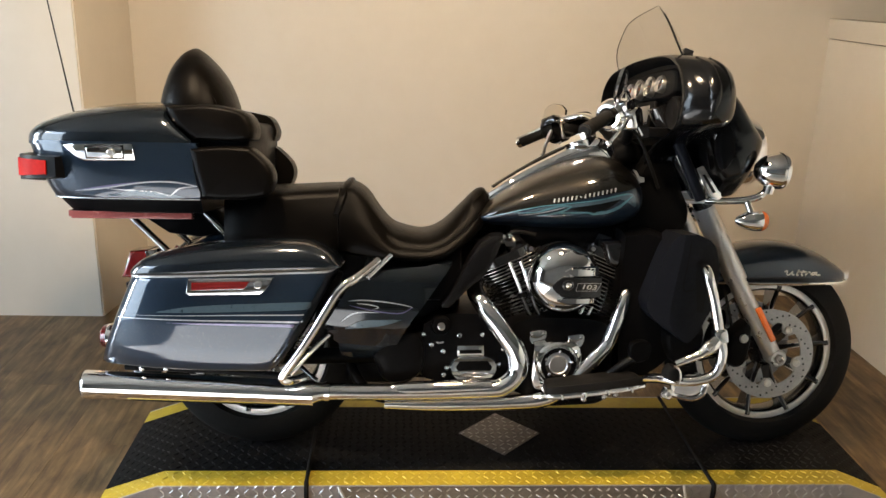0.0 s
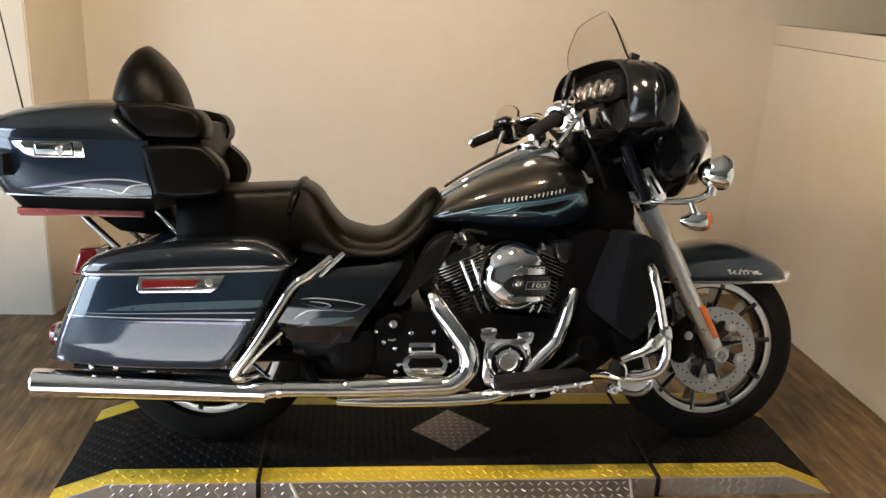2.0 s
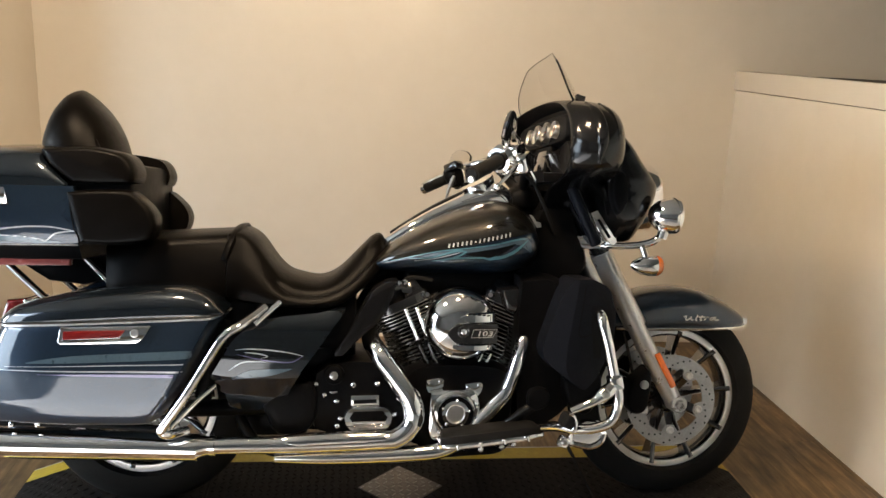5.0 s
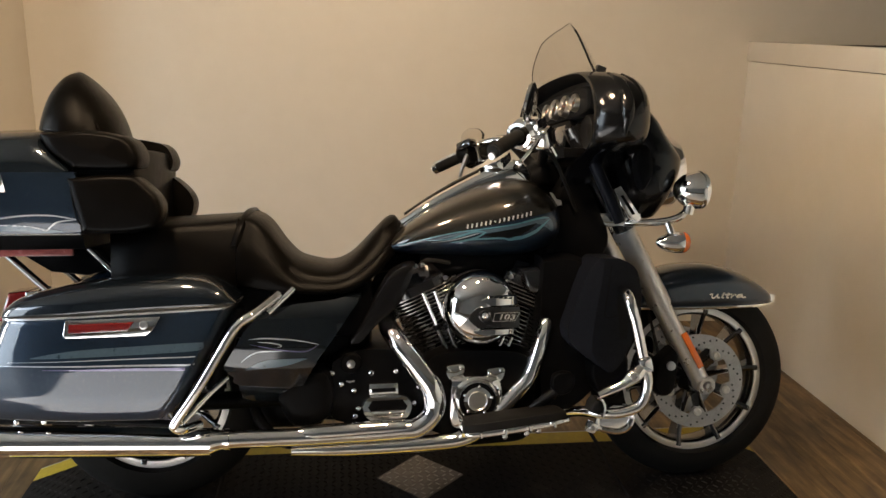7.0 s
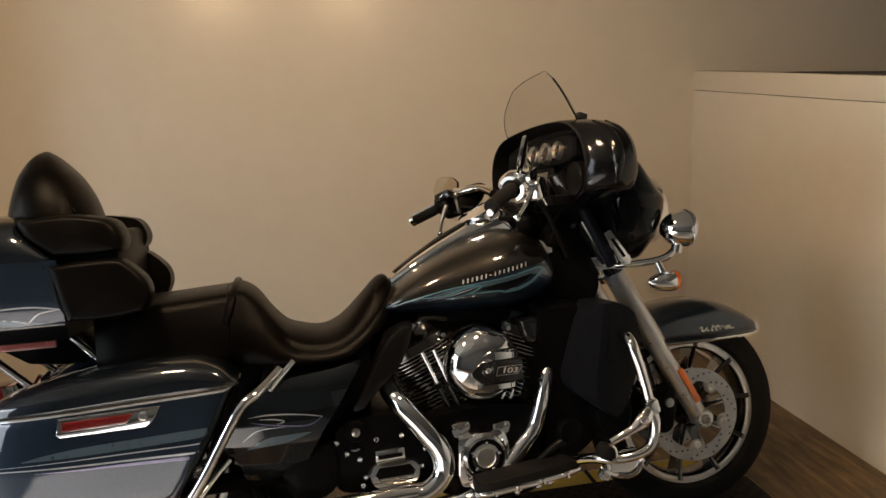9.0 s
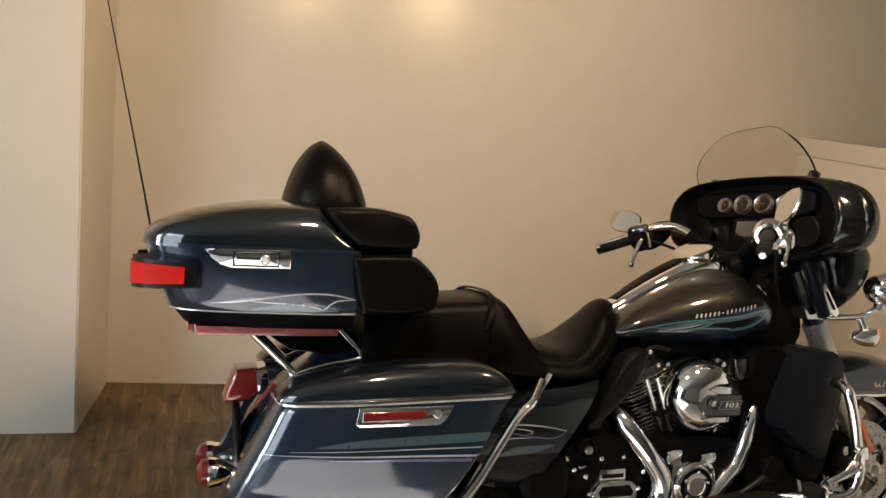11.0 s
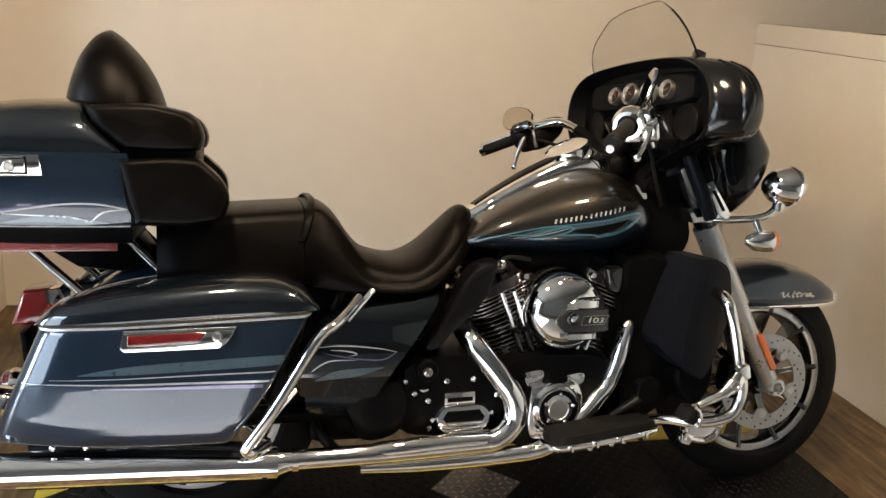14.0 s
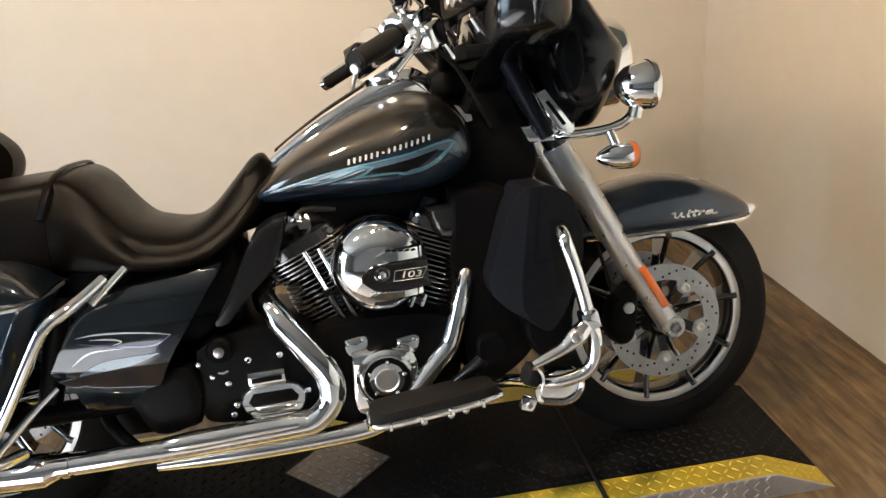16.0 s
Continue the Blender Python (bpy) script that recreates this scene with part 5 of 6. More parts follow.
for s in (-1, 1):
    part("backrest_seam", tube([(-0.372, s * 0.03, 1.270), (-0.345, s * 0.087, 1.228), (-0.305, s * 0.117, 1.16), (-0.272, s * 0.127, 1.09)], 0.0045, 8), LEATHER, rest, "raised seam")
ant = part("antenna", tube([(-0.812, 0.172, 0.990), (-0.832, 0.170, 1.09), (-0.975, 0.185, 1.72)], [0.0045, 0.003, 0.0016], 8, 3), BLACK, bike, "thin black whip antenna")
part("antenna_base", lathe([(0.945, 0.008), (0.985, 0.007), (1.03, 0.004)], "z", (-0.810, 0.172, 0), 12), BLACK, ant, "rubber antenna base")
for line, widths, mat, lb in (([(-0.655, 0.851), (-0.600, 0.856), (-0.546, 0.864), (-0.474, 0.876), (-0.420, 0.881), (-0.366, 0.880), (-0.320, 0.872), (-0.303, 0.868)], [0.001, 0.004, 0.004, 0.004, 0.004, 0.004, 0.003, 0.001], PINSTRIPE, "fine silver line"),
                              ([(-0.560, 0.859), (-0.512, 0.856), (-0.429, 0.852), (-0.388, 0.842), (-0.380, 0.843), (-0.356, 0.862), (-0.320, 0.868), (-0.303, 0.868)], [0.001, 0.003, 0.004, 0.0045, 0.004, 0.004, 0.003, 0.001], PINSTRIPE, "fine silver line"),
                              ([(-0.640, 0.853), (-0.580, 0.863), (-0.520, 0.872), (-0.470, 0.879)], [0.001, 0.005, 0.004, 0.001], VIOLET, "fine violet line"),
                              ([(-0.560, 0.839), (-0.470, 0.848), (-0.400, 0.842), (-0.345, 0.838)], [0.002, 0.016, 0.014, 0.002], SLATE, "slate blue flame")):
    part("trunk_stripe", ribbon(trunk, line, widths), mat, trunk, lb)

part("trunk_rack", slab([(-0.545, 0.785), (-0.30, 0.785), (-0.26, 0.72), (-0.34, 0.70), (-0.44, 0.712), (-0.50, 0.755)], -0.085, 0.085, 0.01), BLACK, bike, "black luggage rack under the trunk")
part("pad_backing", box(-0.36, -0.155, -0.235, 0.235, 0.83, 1.06, 0.02), BLACK, bike, "black backing behind the pads")
# the trunk and its pads sit low on the rack
for ob in bike.children_recursive:
    if ob not in before_trunk:
        ob.data.transform(Matrix.Translation((0, 0, -0.015)))

# -- saddlebags --
def bag_side(x):
    """How far out the bag's flank stands at x: fullest at the front, drawn in round the rear."""
    return 0.372 + 0.030 * (x + 0.30) - 0.64 * max(0.0, -0.245 - x) ** 2


def bag_ring(z, s, grow=0.0):
    """One level of a saddlebag, creased at mid height; the level rises towards the front near the top."""
    f = (z - 0.338) / 0.282
    xr, xf = -0.610 + 0.124 * f - grow, -0.080 + 0.178 * f + grow
    crease = 0.014 * (1 - abs(z - 0.484) / 0.142) - 0.012 * max(0.0, 0.40 - z) / 0.06
    yi = 0.160 - grow
    tilt = 0.030 * max(0.0, (f - 0.35) / 0.65)
    pts = [(xr + 0.010, bag_side(xr) - 0.030), (xr + 0.020, bag_side(xr + 0.02) - 0.012)]
    for t in np.linspace(0.08, 0.955, 14):
        x = xr + (xf - xr) * t
        pts.append((x, bag_side(x)))
    pts += [(xf - 0.012, bag_side(xf) - 0.004), (xf - 0.003, bag_side(xf) - 0.016), (xf + 0.020, yi + 0.09), (xf + 0.020, yi + 0.03), (xf + 0.008, yi + 0.005), (xf - 0.02, yi), (xr + 0.03, yi), (xr + 0.008, yi + 0.006), (xr, yi + 0.03)]
    return [(x, s * (y + (crease + grow if y > 0.23 else 0.0)), z + tilt * (x + 0.46) / 0.55) for x, y in pts]


for s in (-1, 1):
    levels = [(0.334, -0.012), (0.338, -0.003), (0.344, 0.0)] + [(z, 0.0) for z in np.linspace(0.37, 0.598, 17)] + [(0.602, -0.002)]
    bag = part("saddlebag", skin([bag_ring(z, s, g) for z, g in levels]), BLUE, bike, "glossy steel-blue hard saddlebag")
    lid_secs = []
    for x, lo, hi, drop in ((-0.490, 0.606, 0.614, 0.035), (-0.482, 0.605, 0.626, 0.020), (-0.452, 0.605, 0.650, 0.008), (-0.40, 0.608, 0.668, 0.004), (-0.292, 0.614, 0.690, 0.0), (-0.144, 0.622, 0.707, 0.0), (-0.055, 0.626, 0.712, 0.0), (0.020, 0.630, 0.708, 0.0), (0.072, 0.634, 0.686, 0.006), (0.100, 0.637, 0.656, 0.020), (0.110, 0.639, 0.646, 0.035)):
        yo_ = bag_side(x) - drop
        lid_secs.append((x, 2 * lo - hi, hi, (yo_ - 0.170) / 2, s * ((yo_ + 0.170) / 2)))
    lid = part("bag_lid", loft_x(lid_secs, 3.2, 48, 4), PAINT, bag, "charcoal pearl bag lid")
    for v in lid.data.vertices:
        v.co.z = max(v.co.z, 0.6055 + 0.055 * (v.co.x + 0.48))
    part("bag_seam", skin([bag_ring(z, s, 0.0025) for z in (0.602, 0.6065)]), PINSTRIPE if s < 0 else BLACK, bag, "bright lid seam")

    def on_side(bm, s=s):
        """Lays a plate made at y = 0 on the bag's flank."""
        for v in bm.verts:
            v.co.y += s * (bag_side(v.co.x) + 0.012 - 0.085 * max(0.0, v.co.z - 0.50))
        return bm

    fr = part("bag_latch", on_side(slab([(-0.306, 0.606), (-0.072, 0.614), (-0.080, 0.600), (-0.094, 0.577), (-0.110, 0.566), (-0.304, 0.561), (-0.313, 0.568)], s * -0.008, s * 0.014, 0.004)), CHROME, bag, "slanted chrome latch frame")
    part("latch_reflector", on_side(slab([(-0.297, 0.598), (-0.136, 0.603), (-0.152, 0.580), (-0.298, 0.574)], s * 0.006, s * 0.0165, 0.003)), DARK_RED, fr, "dark red reflector")
    part("lock", on_side(lathe([(s * 0.006, 0.0115), (s * 0.017, 0.0115), (s * 0.018, 0.008), (s * 0.016, 0.0065), (s * 0.016, 0.001)], "y", (-0.114, 0, 0.594), 16)), STEEL, fr, "round key lock")
    if s < 0:
        part("bag_stripe", ribbon(bag, [(-0.400, 0.508), (-0.330, 0.516), (-0.25, 0.522), (-0.12, 0.528), (0.0, 0.534), (0.03, 0.536)], [0.002, 0.014, 0.020, 0.022, 0.022, 0.018]), SLATE, bag, "slate blue flame band")
        part("bag_stripe", ribbon(bag, [(-0.52, 0.486), (-0.40, 0.488), (-0.246, 0.489), (-0.10, 0.489), (0.006, 0.488)], [0.001, 0.003, 0.004, 0.005, 0.005]), PINSTRIPE, bag, "silver line")
        part("bag_stripe", ribbon(bag, [(-0.46, 0.496), (-0.30, 0.502), (-0.15, 0.506), (0.010, 0.509)], [0.001, 0.002, 0.003, 0.003]), PINSTRIPE, bag, "silver line")
        part("bag_stripe", ribbon(bag, [(-0.37, 0.479), (-0.20, 0.479), (0.0, 0.477)], [0.001, 0.006, 0.009]), VIOLET, bag, "violet band")
    # guard in front of the bag
    part("bag_guard", tube([(0.212, s * 0.270, 0.648), (0.182, s * 0.310, 0.626), (0.150, s * 0.350, 0.606), (0.118, s * 0.367, 0.588), (0.088, s * 0.372, 0.548), (0.012, s * 0.376, 0.421), (-0.046, s * 0.374, 0.336), (-0.052, s * 0.370, 0.318), (-0.036, s * 0.358, 0.307), (0.0, s * 0.30, 0.303)], 0.0128, 14), CHROME, bike, "bent chrome saddlebag guard")
    part("guard_mount", tube([(0.184, s * 0.285, 0.600), (0.250, s * 0.235, 0.660)], 0.0085, 12, 0), CHROME, bike, "short chrome guard mount")
    part("bag_guard", tube([(0.066, s * 0.235, 0.414), (0.02, s * 0.28, 0.376), (-0.036, s * 0.350, 0.322)], 0.0085, 12, 4), CHROME, bike, "thin chrome guard brace")
    part("bag_rail", tube([(-0.52, s * 0.275, 0.325), (-0.30, s * 0.290, 0.322), (-0.06, s * 0.320, 0.312)], 0.011, 10, 3), BLACK, bike, "black rail under the saddlebag")
    bolts("rail_bolt", [(-0.47, -0.288, 0.322), (-0.40, -0.292, 0.321)] if s < 0 else [], 0.008, bike, CHROME, "chrome rail bolt", 10)
    # muffler and tail pipe
    ym = s * 0.262
    muf = tube([(-0.642, ym, 0.266), (-0.640, ym, 0.266), (-0.60, ym, 0.265), (-0.30, ym, 0.254), (-0.002, ym, 0.2420), (0.012, ym, 0.2420), (0.046, ym, 0.246), (0.070, ym, 0.246)], [0.040, 0.0425, 0.0435, 0.0425, 0.0395, 0.0375, 0.0285, 0.0265], 28, 3)
    mu = part("muffler", muf, CHROME, bike, "long chrome muffler")
    part("muffler_tip", lathe([(-0.644, 0.040), (-0.648, 0.037), (-0.644, 0.033), (-0.60, 0.032)], "x", (0, ym, 0.266), 24), BLACK, mu, "dark open muffler end")
    if ym > 0:  # the far muffler ends a little further forward
        for o in (mu, *mu.children):
            o.data.transform(Matrix.Translation((0.075, 0, 0)))
    part("pipe_clamp", tube([(0.058, ym, 0.246), (0.072, ym, 0.246)], 0.0300, 20, 0), CHROME, mu, "chrome band clamp")

# -- rear fender and lamps --
arc = []
for k in range(15):
    a = radians(-15 + 122 * k / 14)
    r = 0.385
    cx_, cz_ = RX - r * math.sin(a) * 1.05 + 0.0, 0.335 + r * math.cos(a)
    arc.append((cx_, cz_, a))
rings = []
for x, z, a in arc:
    ring = []
    for k in range(13):
        b = math.pi * (k / 12)
        c, s_ = math.cos(b), math.sin(b)
        drop = 0.10 * (1 - s_ ** 0.5)
        ring.append((x + math.sin(a) * drop, -0.125 * math.copysign(abs(c) ** 0.6, c), z - math.cos(a) * drop))
    rings.append(ring)
rf = part("rear_fender", skin(rings, closed=False), BLUE, bike, "dark glossy rear fender")
so = rf.modifiers.new("thickness", "SOLIDIFY")
so.thickness = 0.004
part("tail_lamp", slab([(-0.574, 0.634), (-0.516, 0.640), (-0.500, 0.580), (-0.540, 0.548), (-0.602, 0.550)], -0.055, 0.055, 0.012, 3), TAIL, bike, "red tail lamp")
part("tail_lamp_base", slab([(-0.524, 0.636), (-0.492, 0.641), (-0.482, 0.580), (-0.512, 0.568)], -0.06, 0.06, 0.006), CHROME, bike, "chrome tail lamp base")
for s in (-1, 1):
    part("tail_lamp_bar", tube([(-0.53, s * 0.03, 0.378), (-0.555, s * 0.055, 0.367), (-0.578, s * 0.074, 0.364)], 0.012, 10, 4), CHROME, bike, "chrome signal bar")
    sm = Matrix.Translation((-0.621, s * 0.074, 0.366)) @ Matrix.Diagonal((1.22, 1.22, 1.22, 1))
    ts = part("rear_turn_signal", move(lathe([(0.055, 0.004), (0.04, 0.018), (0.015, 0.03), (-0.005, 0.034), (-0.012, 0.033)], "x", (0, 0, 0), 20), sm), CHROME, bike, "chrome rear turn signal")
    part("signal_lens", move(lathe([(-0.010, 0.032), (-0.025, 0.028), (-0.034, 0.015), (-0.036, 0.001)], "x", (0, 0, 0), 18), sm), DARK_RED, ts, "red signal lens")
    part("bag_lamp", slab([(-0.525, 0.575), (-0.512, 0.580), (-0.480, 0.622), (-0.490, 0.626)], s * 0.150, s * 0.170, 0.004), DARK_RED, bike, "thin red side lamp")
part("plate_bracket", slab([(-0.575, 0.54), (-0.56, 0.545), (-0.545, 0.38), (-0.56, 0.38)], -0.09, 0.09, 0.004), BLACK, bike, "black plate bracket")

# -- side cover and deflector --
for s in (-1, 1):
    plate = slab([(0.090, 0.501), (0.112, 0.540), (0.141, 0.570), (0.180, 0.596), (0.237, 0.611), (0.300, 0.618), (0.361, 0.623), (0.438, 0.634), (0.407, 0.588), (0.355, 0.513), (0.310, 0.450), (0.270, 0.376), (0.248, 0.339), (0.230, 0.332), (0.203, 0.330), (0.115, 0.335), (0.101, 0.341), (0.096, 0.363), (0.090, 0.395), (0.074, 0.415), (0.051, 0.432), (0.062, 0.455)], s * 0.12, s * 0.232, 0.010, 4, 3)
    for z in np.linspace(0.345, 0.62, 24):
        bmesh.ops.bisect_plane(plate, geom=plate.verts[:] + plate.edges[:] + plate.faces[:], plane_co=(0, 0, z), plane_no=(0, 0, 1))
    for x in (0.15, 0.20, 0.25, 0.30, 0.35):
        bmesh.ops.bisect_plane(plate, geom=plate.verts[:] + plate.edges[:] + plate.faces[:], plane_co=(x, 0, 0), plane_no=(1, 0, 0))
    for v in plate.verts:
        if abs(v.co.y) > 0.17:
            dz = v.co.z - 0.488
            v.co.y -= s * ((70.0 * dz ** 4 if dz > 0 else 0.13 * min(-dz, 0.045) + 0.38 * max(0.0, -dz - 0.045)) + 0.9 * max(0.0, v.co.x - 0.26) ** 2 + 0.5 * max(0.0, 0.14 - v.co.x) ** 2)
    cov = part("side_cover", plate, PAINT, bike, "glossy dark side cover with silver striping", 50)
    if s < 0:
        for line, widths, mat, lb in (([(0.115, 0.432), (0.165, 0.446), (0.225, 0.452), (0.285, 0.462)], [0.004, 0.022, 0.020, 0.002], SLATE, "slate blue flame"),
                                      ([(0.123, 0.519), (0.166, 0.522), (0.226, 0.518), (0.280, 0.510), (0.317, 0.501)], [0.001, 0.004, 0.004, 0.003, 0.002], PINSTRIPE, "silver line"),
                                      ([(0.128, 0.506), (0.180, 0.494), (0.234, 0.485), (0.283, 0.483), (0.317, 0.501)], [0.001, 0.004, 0.004, 0.004, 0.002], VIOLET, "violet line"),
                                      ([(0.104, 0.456), (0.128, 0.474), (0.149, 0.483), (0.180, 0.485), (0.215, 0.484)], [0.001, 0.004, 0.004, 0.003, 0.001], PINSTRIPE, "silver line"),
                                      ([(0.150, 0.512), (0.190, 0.508), (0.215, 0.500), (0.196, 0.494)], [0.001, 0.004, 0.003, 0.001], PINSTRIPE, "silver line")):
            part("cover_stripe", ribbon(cov, line, widths), mat, cov, lb)
    part("air_deflector", pillow([(0.592, 0.722), (0.578, 0.668), (0.540, 0.596), (0.475, 0.536), (0.430, 0.489), (0.399, 0.490), (0.438, 0.554), (0.486, 0.640), (0.520, 0.694), (0.560, 0.718)], s * 0.12, s * 0.188, 4, ((0.0, 1.0), (0.7, 0.985), (0.95, 0.93), (1.0, 0.82))), DEFLECT, bike, "smooth black mid-frame deflector")

# -- engine --
crank = part("crankcase", pillow([(0.60, 0.40), (0.66, 0.46), (0.90, 0.46), (0.955, 0.40), (0.955, 0.28), (0.90, 0.20), (0.66, 0.20), (0.60, 0.27)], 0.13, -0.165, 4, ((0.0, 0.9), (0.1, 1.0), (0.85, 1.0), (1.0, 0.93))), BLACK, bike, "black engine crankcase")
for cx, lean_, nm in ((0.705, 24, "rear"), (0.865, -22, "front")):
    cm = Matrix.Translation((cx, -0.01, 0.44)) @ Matrix.Rotation(radians(-lean_), 4, "Y")
    cyl = part("cylinder", move(lathe([(0.0, 0.070), (0.16, 0.070)], "z", (0, 0, 0), 28), cm), BLACK, bike, "black finned %s cylinder" % nm)
    for k in range(12):
        z = 0.010 + 0.0125 * k
        r = 0.100 + 0.006 * math.sin(math.pi * k / 11)
        f = skin([[(u, v, z + dz) for u, v in oval(-r, r, -r * 1.08, r * 1.08, 3.0, 28)] for dz in (0, 0.0028)])
        part("fin", move(f, cm), FIN, cyl, "black fin with a bright edge")
    head = move(skin([[(u, v, z) for u, v in oval(-r, r, -r * 1.1, r * 1.1, 3.2, 28)] for z, r in ((0.155, 0.098), (0.160, 0.108), (0.205, 0.108), (0.21, 0.10))]), cm)
    hd = part("cylinder_head", head, BLACK, bike, "black finned %s cylinder head" % nm)
    for k in range(5):
        z = 0.163 + 0.0105 * k
        f = skin([[(u, v, z + dz) for u, v in oval(-0.118, 0.118, -0.128, 0.128, 3.4, 28)] for dz in (0, 0.0035)])
        part("fin", move(f, cm), FIN, hd, "black fin with a bright edge")
    rk = part("rocker_cover", move(skin([[(u, v, z) for u, v in oval(-hx, hx, -hy, hy, 4.5, 28)] for z, hx, hy in ((0.205, 0.092, 0.125), (0.235, 0.092, 0.125), (0.245, 0.080, 0.112), (0.275, 0.070, 0.100), (0.282, 0.058, 0.088))]), cm), GLOSS, bike, "gloss black rocker cover")
    for u in (-0.075, 0.075):
        part("rocker_bolt", move(lathe([(-0.135, 0.0075), (-0.12, 0.0075)], "y", (u, 0, 0.222), 8), cm), CHROME, rk)
# pushrod tubes
for a, b in (((0.618, -0.135, 0.628), (0.708, -0.128, 0.410)), ((0.652, -0.138, 0.634), (0.734, -0.130, 0.412)), ((0.862, -0.122, 0.486), (0.826, -0.130, 0.406)), ((0.890, -0.120, 0.486), (0.850, -0.130, 0.402))):
    A, B = Vector(a), Vector(b)
    mid, low = A.lerp(B, 0.44), A.lerp(B, 0.90)
    pr = part("pushrod_tube", tube([a, tuple(mid)], 0.0072, 14, 0), CHROME, bike, "chrome pushrod tube")
    part("tube_sleeve", tube([tuple(mid), tuple(A.lerp(B, 0.50))], 0.0115, 14, 0), BLACK, pr, "black seal")
    part("tube_sleeve", tube([tuple(A.lerp(B, 0.50)), tuple(low)], 0.0088, 14, 0), GLOSS, pr, "gloss black lower tube")
    for f0, f1, rr in ((0.86, 0.91, 0.0155), (0.93, 1.0, 0.0185)):
        part("tube_collar", tube([tuple(A.lerp(B, f0)), tuple(A.lerp(B, f1))], rr, 10, 0), CHROME, pr, "chrome collar")
for cx, cz in ((0.712, 0.396), (0.832, 0.384)):
    tb = part("tappet_block", pillow([(cx - 0.030, cz + 0.020), (cx + 0.018, cz + 0.026), (cx + 0.030, cz + 0.012), (cx + 0.016, cz - 0.022), (cx - 0.014, cz - 0.028), (cx - 0.030, cz - 0.008)], -0.10, -0.170, 3, ((0.0, 1.0), (0.8, 1.0), (0.95, 0.95), (1.0, 0.86))), CHROME, bike, "chrome tappet cover")
    bolts("tappet_bolt", [(cx - 0.021, -0.170, cz + 0.008), (cx + 0.014, -0.170, cz + 0.014), (cx - 0.004, -0.170, cz - 0.018)], 0.0068, tb)
camc = part("cam_cover", pillow([(0.690, 0.400), (0.760, 0.412), (0.830, 0.400), (0.846, 0.350), (0.836, 0.285), (0.800, 0.250), (0.720, 0.246), (0.690, 0.262), (0.684, 0.33)], -0.15, -0.200, 4, ((0, 1.0), (0.7, 0.99), (0.95, 0.95), (1.0, 0.90))), CHROME, bike, "polished chrome cam cover")
part("cover_step", lathe([(-0.195, 0.072), (-0.206, 0.071), (-0.209, 0.066), (-0.207, 0.058)], "y", (0.767, 0, 0.337), 40), CHROME, camc, "raised chrome ring")
part("timer_cover", lathe([(-0.198, 0.057), (-0.213, 0.056), (-0.215, 0.053), (-0.213, 0.028)], "y", (0.767, 0, 0.337), 40), BLACK, camc, "black ringed timer cover")
part("timer_ring", lathe([(-0.205, 0.0595), (-0.2155, 0.059), (-0.2165, 0.057), (-0.214, 0.0555)], "y", (0.767, 0, 0.337), 40), CHROME, camc, "thin chrome ring")
part("timer_centre", lathe([(-0.210, 0.030), (-0.2175, 0.0295), (-0.219, 0.027), (-0.217, 0.025), (-0.2165, 0.001)], "y", (0.767, 0, 0.337), 32), ALU, camc, "satin round centre")
bolts("timer_screw", [(0.767 + 0.042 * math.sin(2 * math.pi * k / 5 + 0.1), -0.213, 0.337 + 0.042 * math.cos(2 * math.pi * k / 5 + 0.1)) for k in range(5)], 0.0066, camc)
part("oil_pump_cover", pillow([(0.842, 0.395), (0.885, 0.375), (0.892, 0.345), (0.872, 0.325), (0.845, 0.345)], -0.11, -0.155, 3), ALU, bike, "small aluminium cover")
# air cleaner
cx, cz = 0.782, 0.592
ac = part("air_cleaner", lathe([(-0.10, 0.085), (-0.128, 0.106), (-0.160, 0.112), (-0.178, 0.110), (-0.200, 0.100), (-0.216, 0.080), (-0.225, 0.050), (-0.228, 0.001)], "y", (cx, 0, cz), 48), CHROME, bike, "round polished chrome air cleaner")


def cleaner_bar(z0, z1, x0, front, fall, x1, n=11):
    """A raised bar on the cover from x0 to the right edge."""
    rings = []
    for x in np.linspace(x0, x1, n):
        f = front + fall * max(0, x - 0.03) ** 2
        g = min(1.0, (x - x0) / 0.03 + 0.15)
        m, h = (z0 + z1) / 2, (z1 - z0) / 2 * g
        rings.append([(cx + x, y, cz + z) for y, z in ((-0.165, m + h), (f + 0.006, m + h), (f, m + h - 0.004 * g), (f, m - h + 0.004 * g), (f + 0.006, m - h), (-0.165, m - h))])
    return skin(rings)


part("cleaner_bar", cleaner_bar(0.014, 0.046, -0.010, -0.2335, 5.4, 0.096), CHROME, ac, "raised chrome upper bar")
part("cleaner_bar", cleaner_bar(-0.071, -0.049, -0.030, -0.2330, 5.5, 0.090), CHROME, ac, "raised chrome lower bar")
part("cleaner_insert", cleaner_bar(-0.051, 0.016, -0.046, -0.2305, 1.0, 0.103), GLOSS, ac, "black insert between the bars")
for k in range(5):
    part("cleaner_slot", move(box(-0.006, 0.006, -0.003, 0.003, -0.0022, 0.0022, 0.001), Matrix.Translation((cx + 0.018 + 0.014 * k, -0.2325 + 5.4 * max(0, 0.014 * k - 0.012) ** 2, cz + 0.043 - 0.0015 * k)) @ Matrix.Rotation(radians(-4), 4, "Y")), BLACK, ac, "dark slot along the upper bar")
part("screw_ring", lathe([(-0.20, 0.0185), (-0.2345, 0.018), (-0.236, 0.015), (-0.234, 0.012)], "y", (cx, 0, cz - 0.010), 24), GLOSS, ac, "black ring round the screw")
bolts("cleaner_screw", [(cx, -0.235, cz - 0.010)], 0.0105, ac, CHROME, "chrome centre screw", 16)
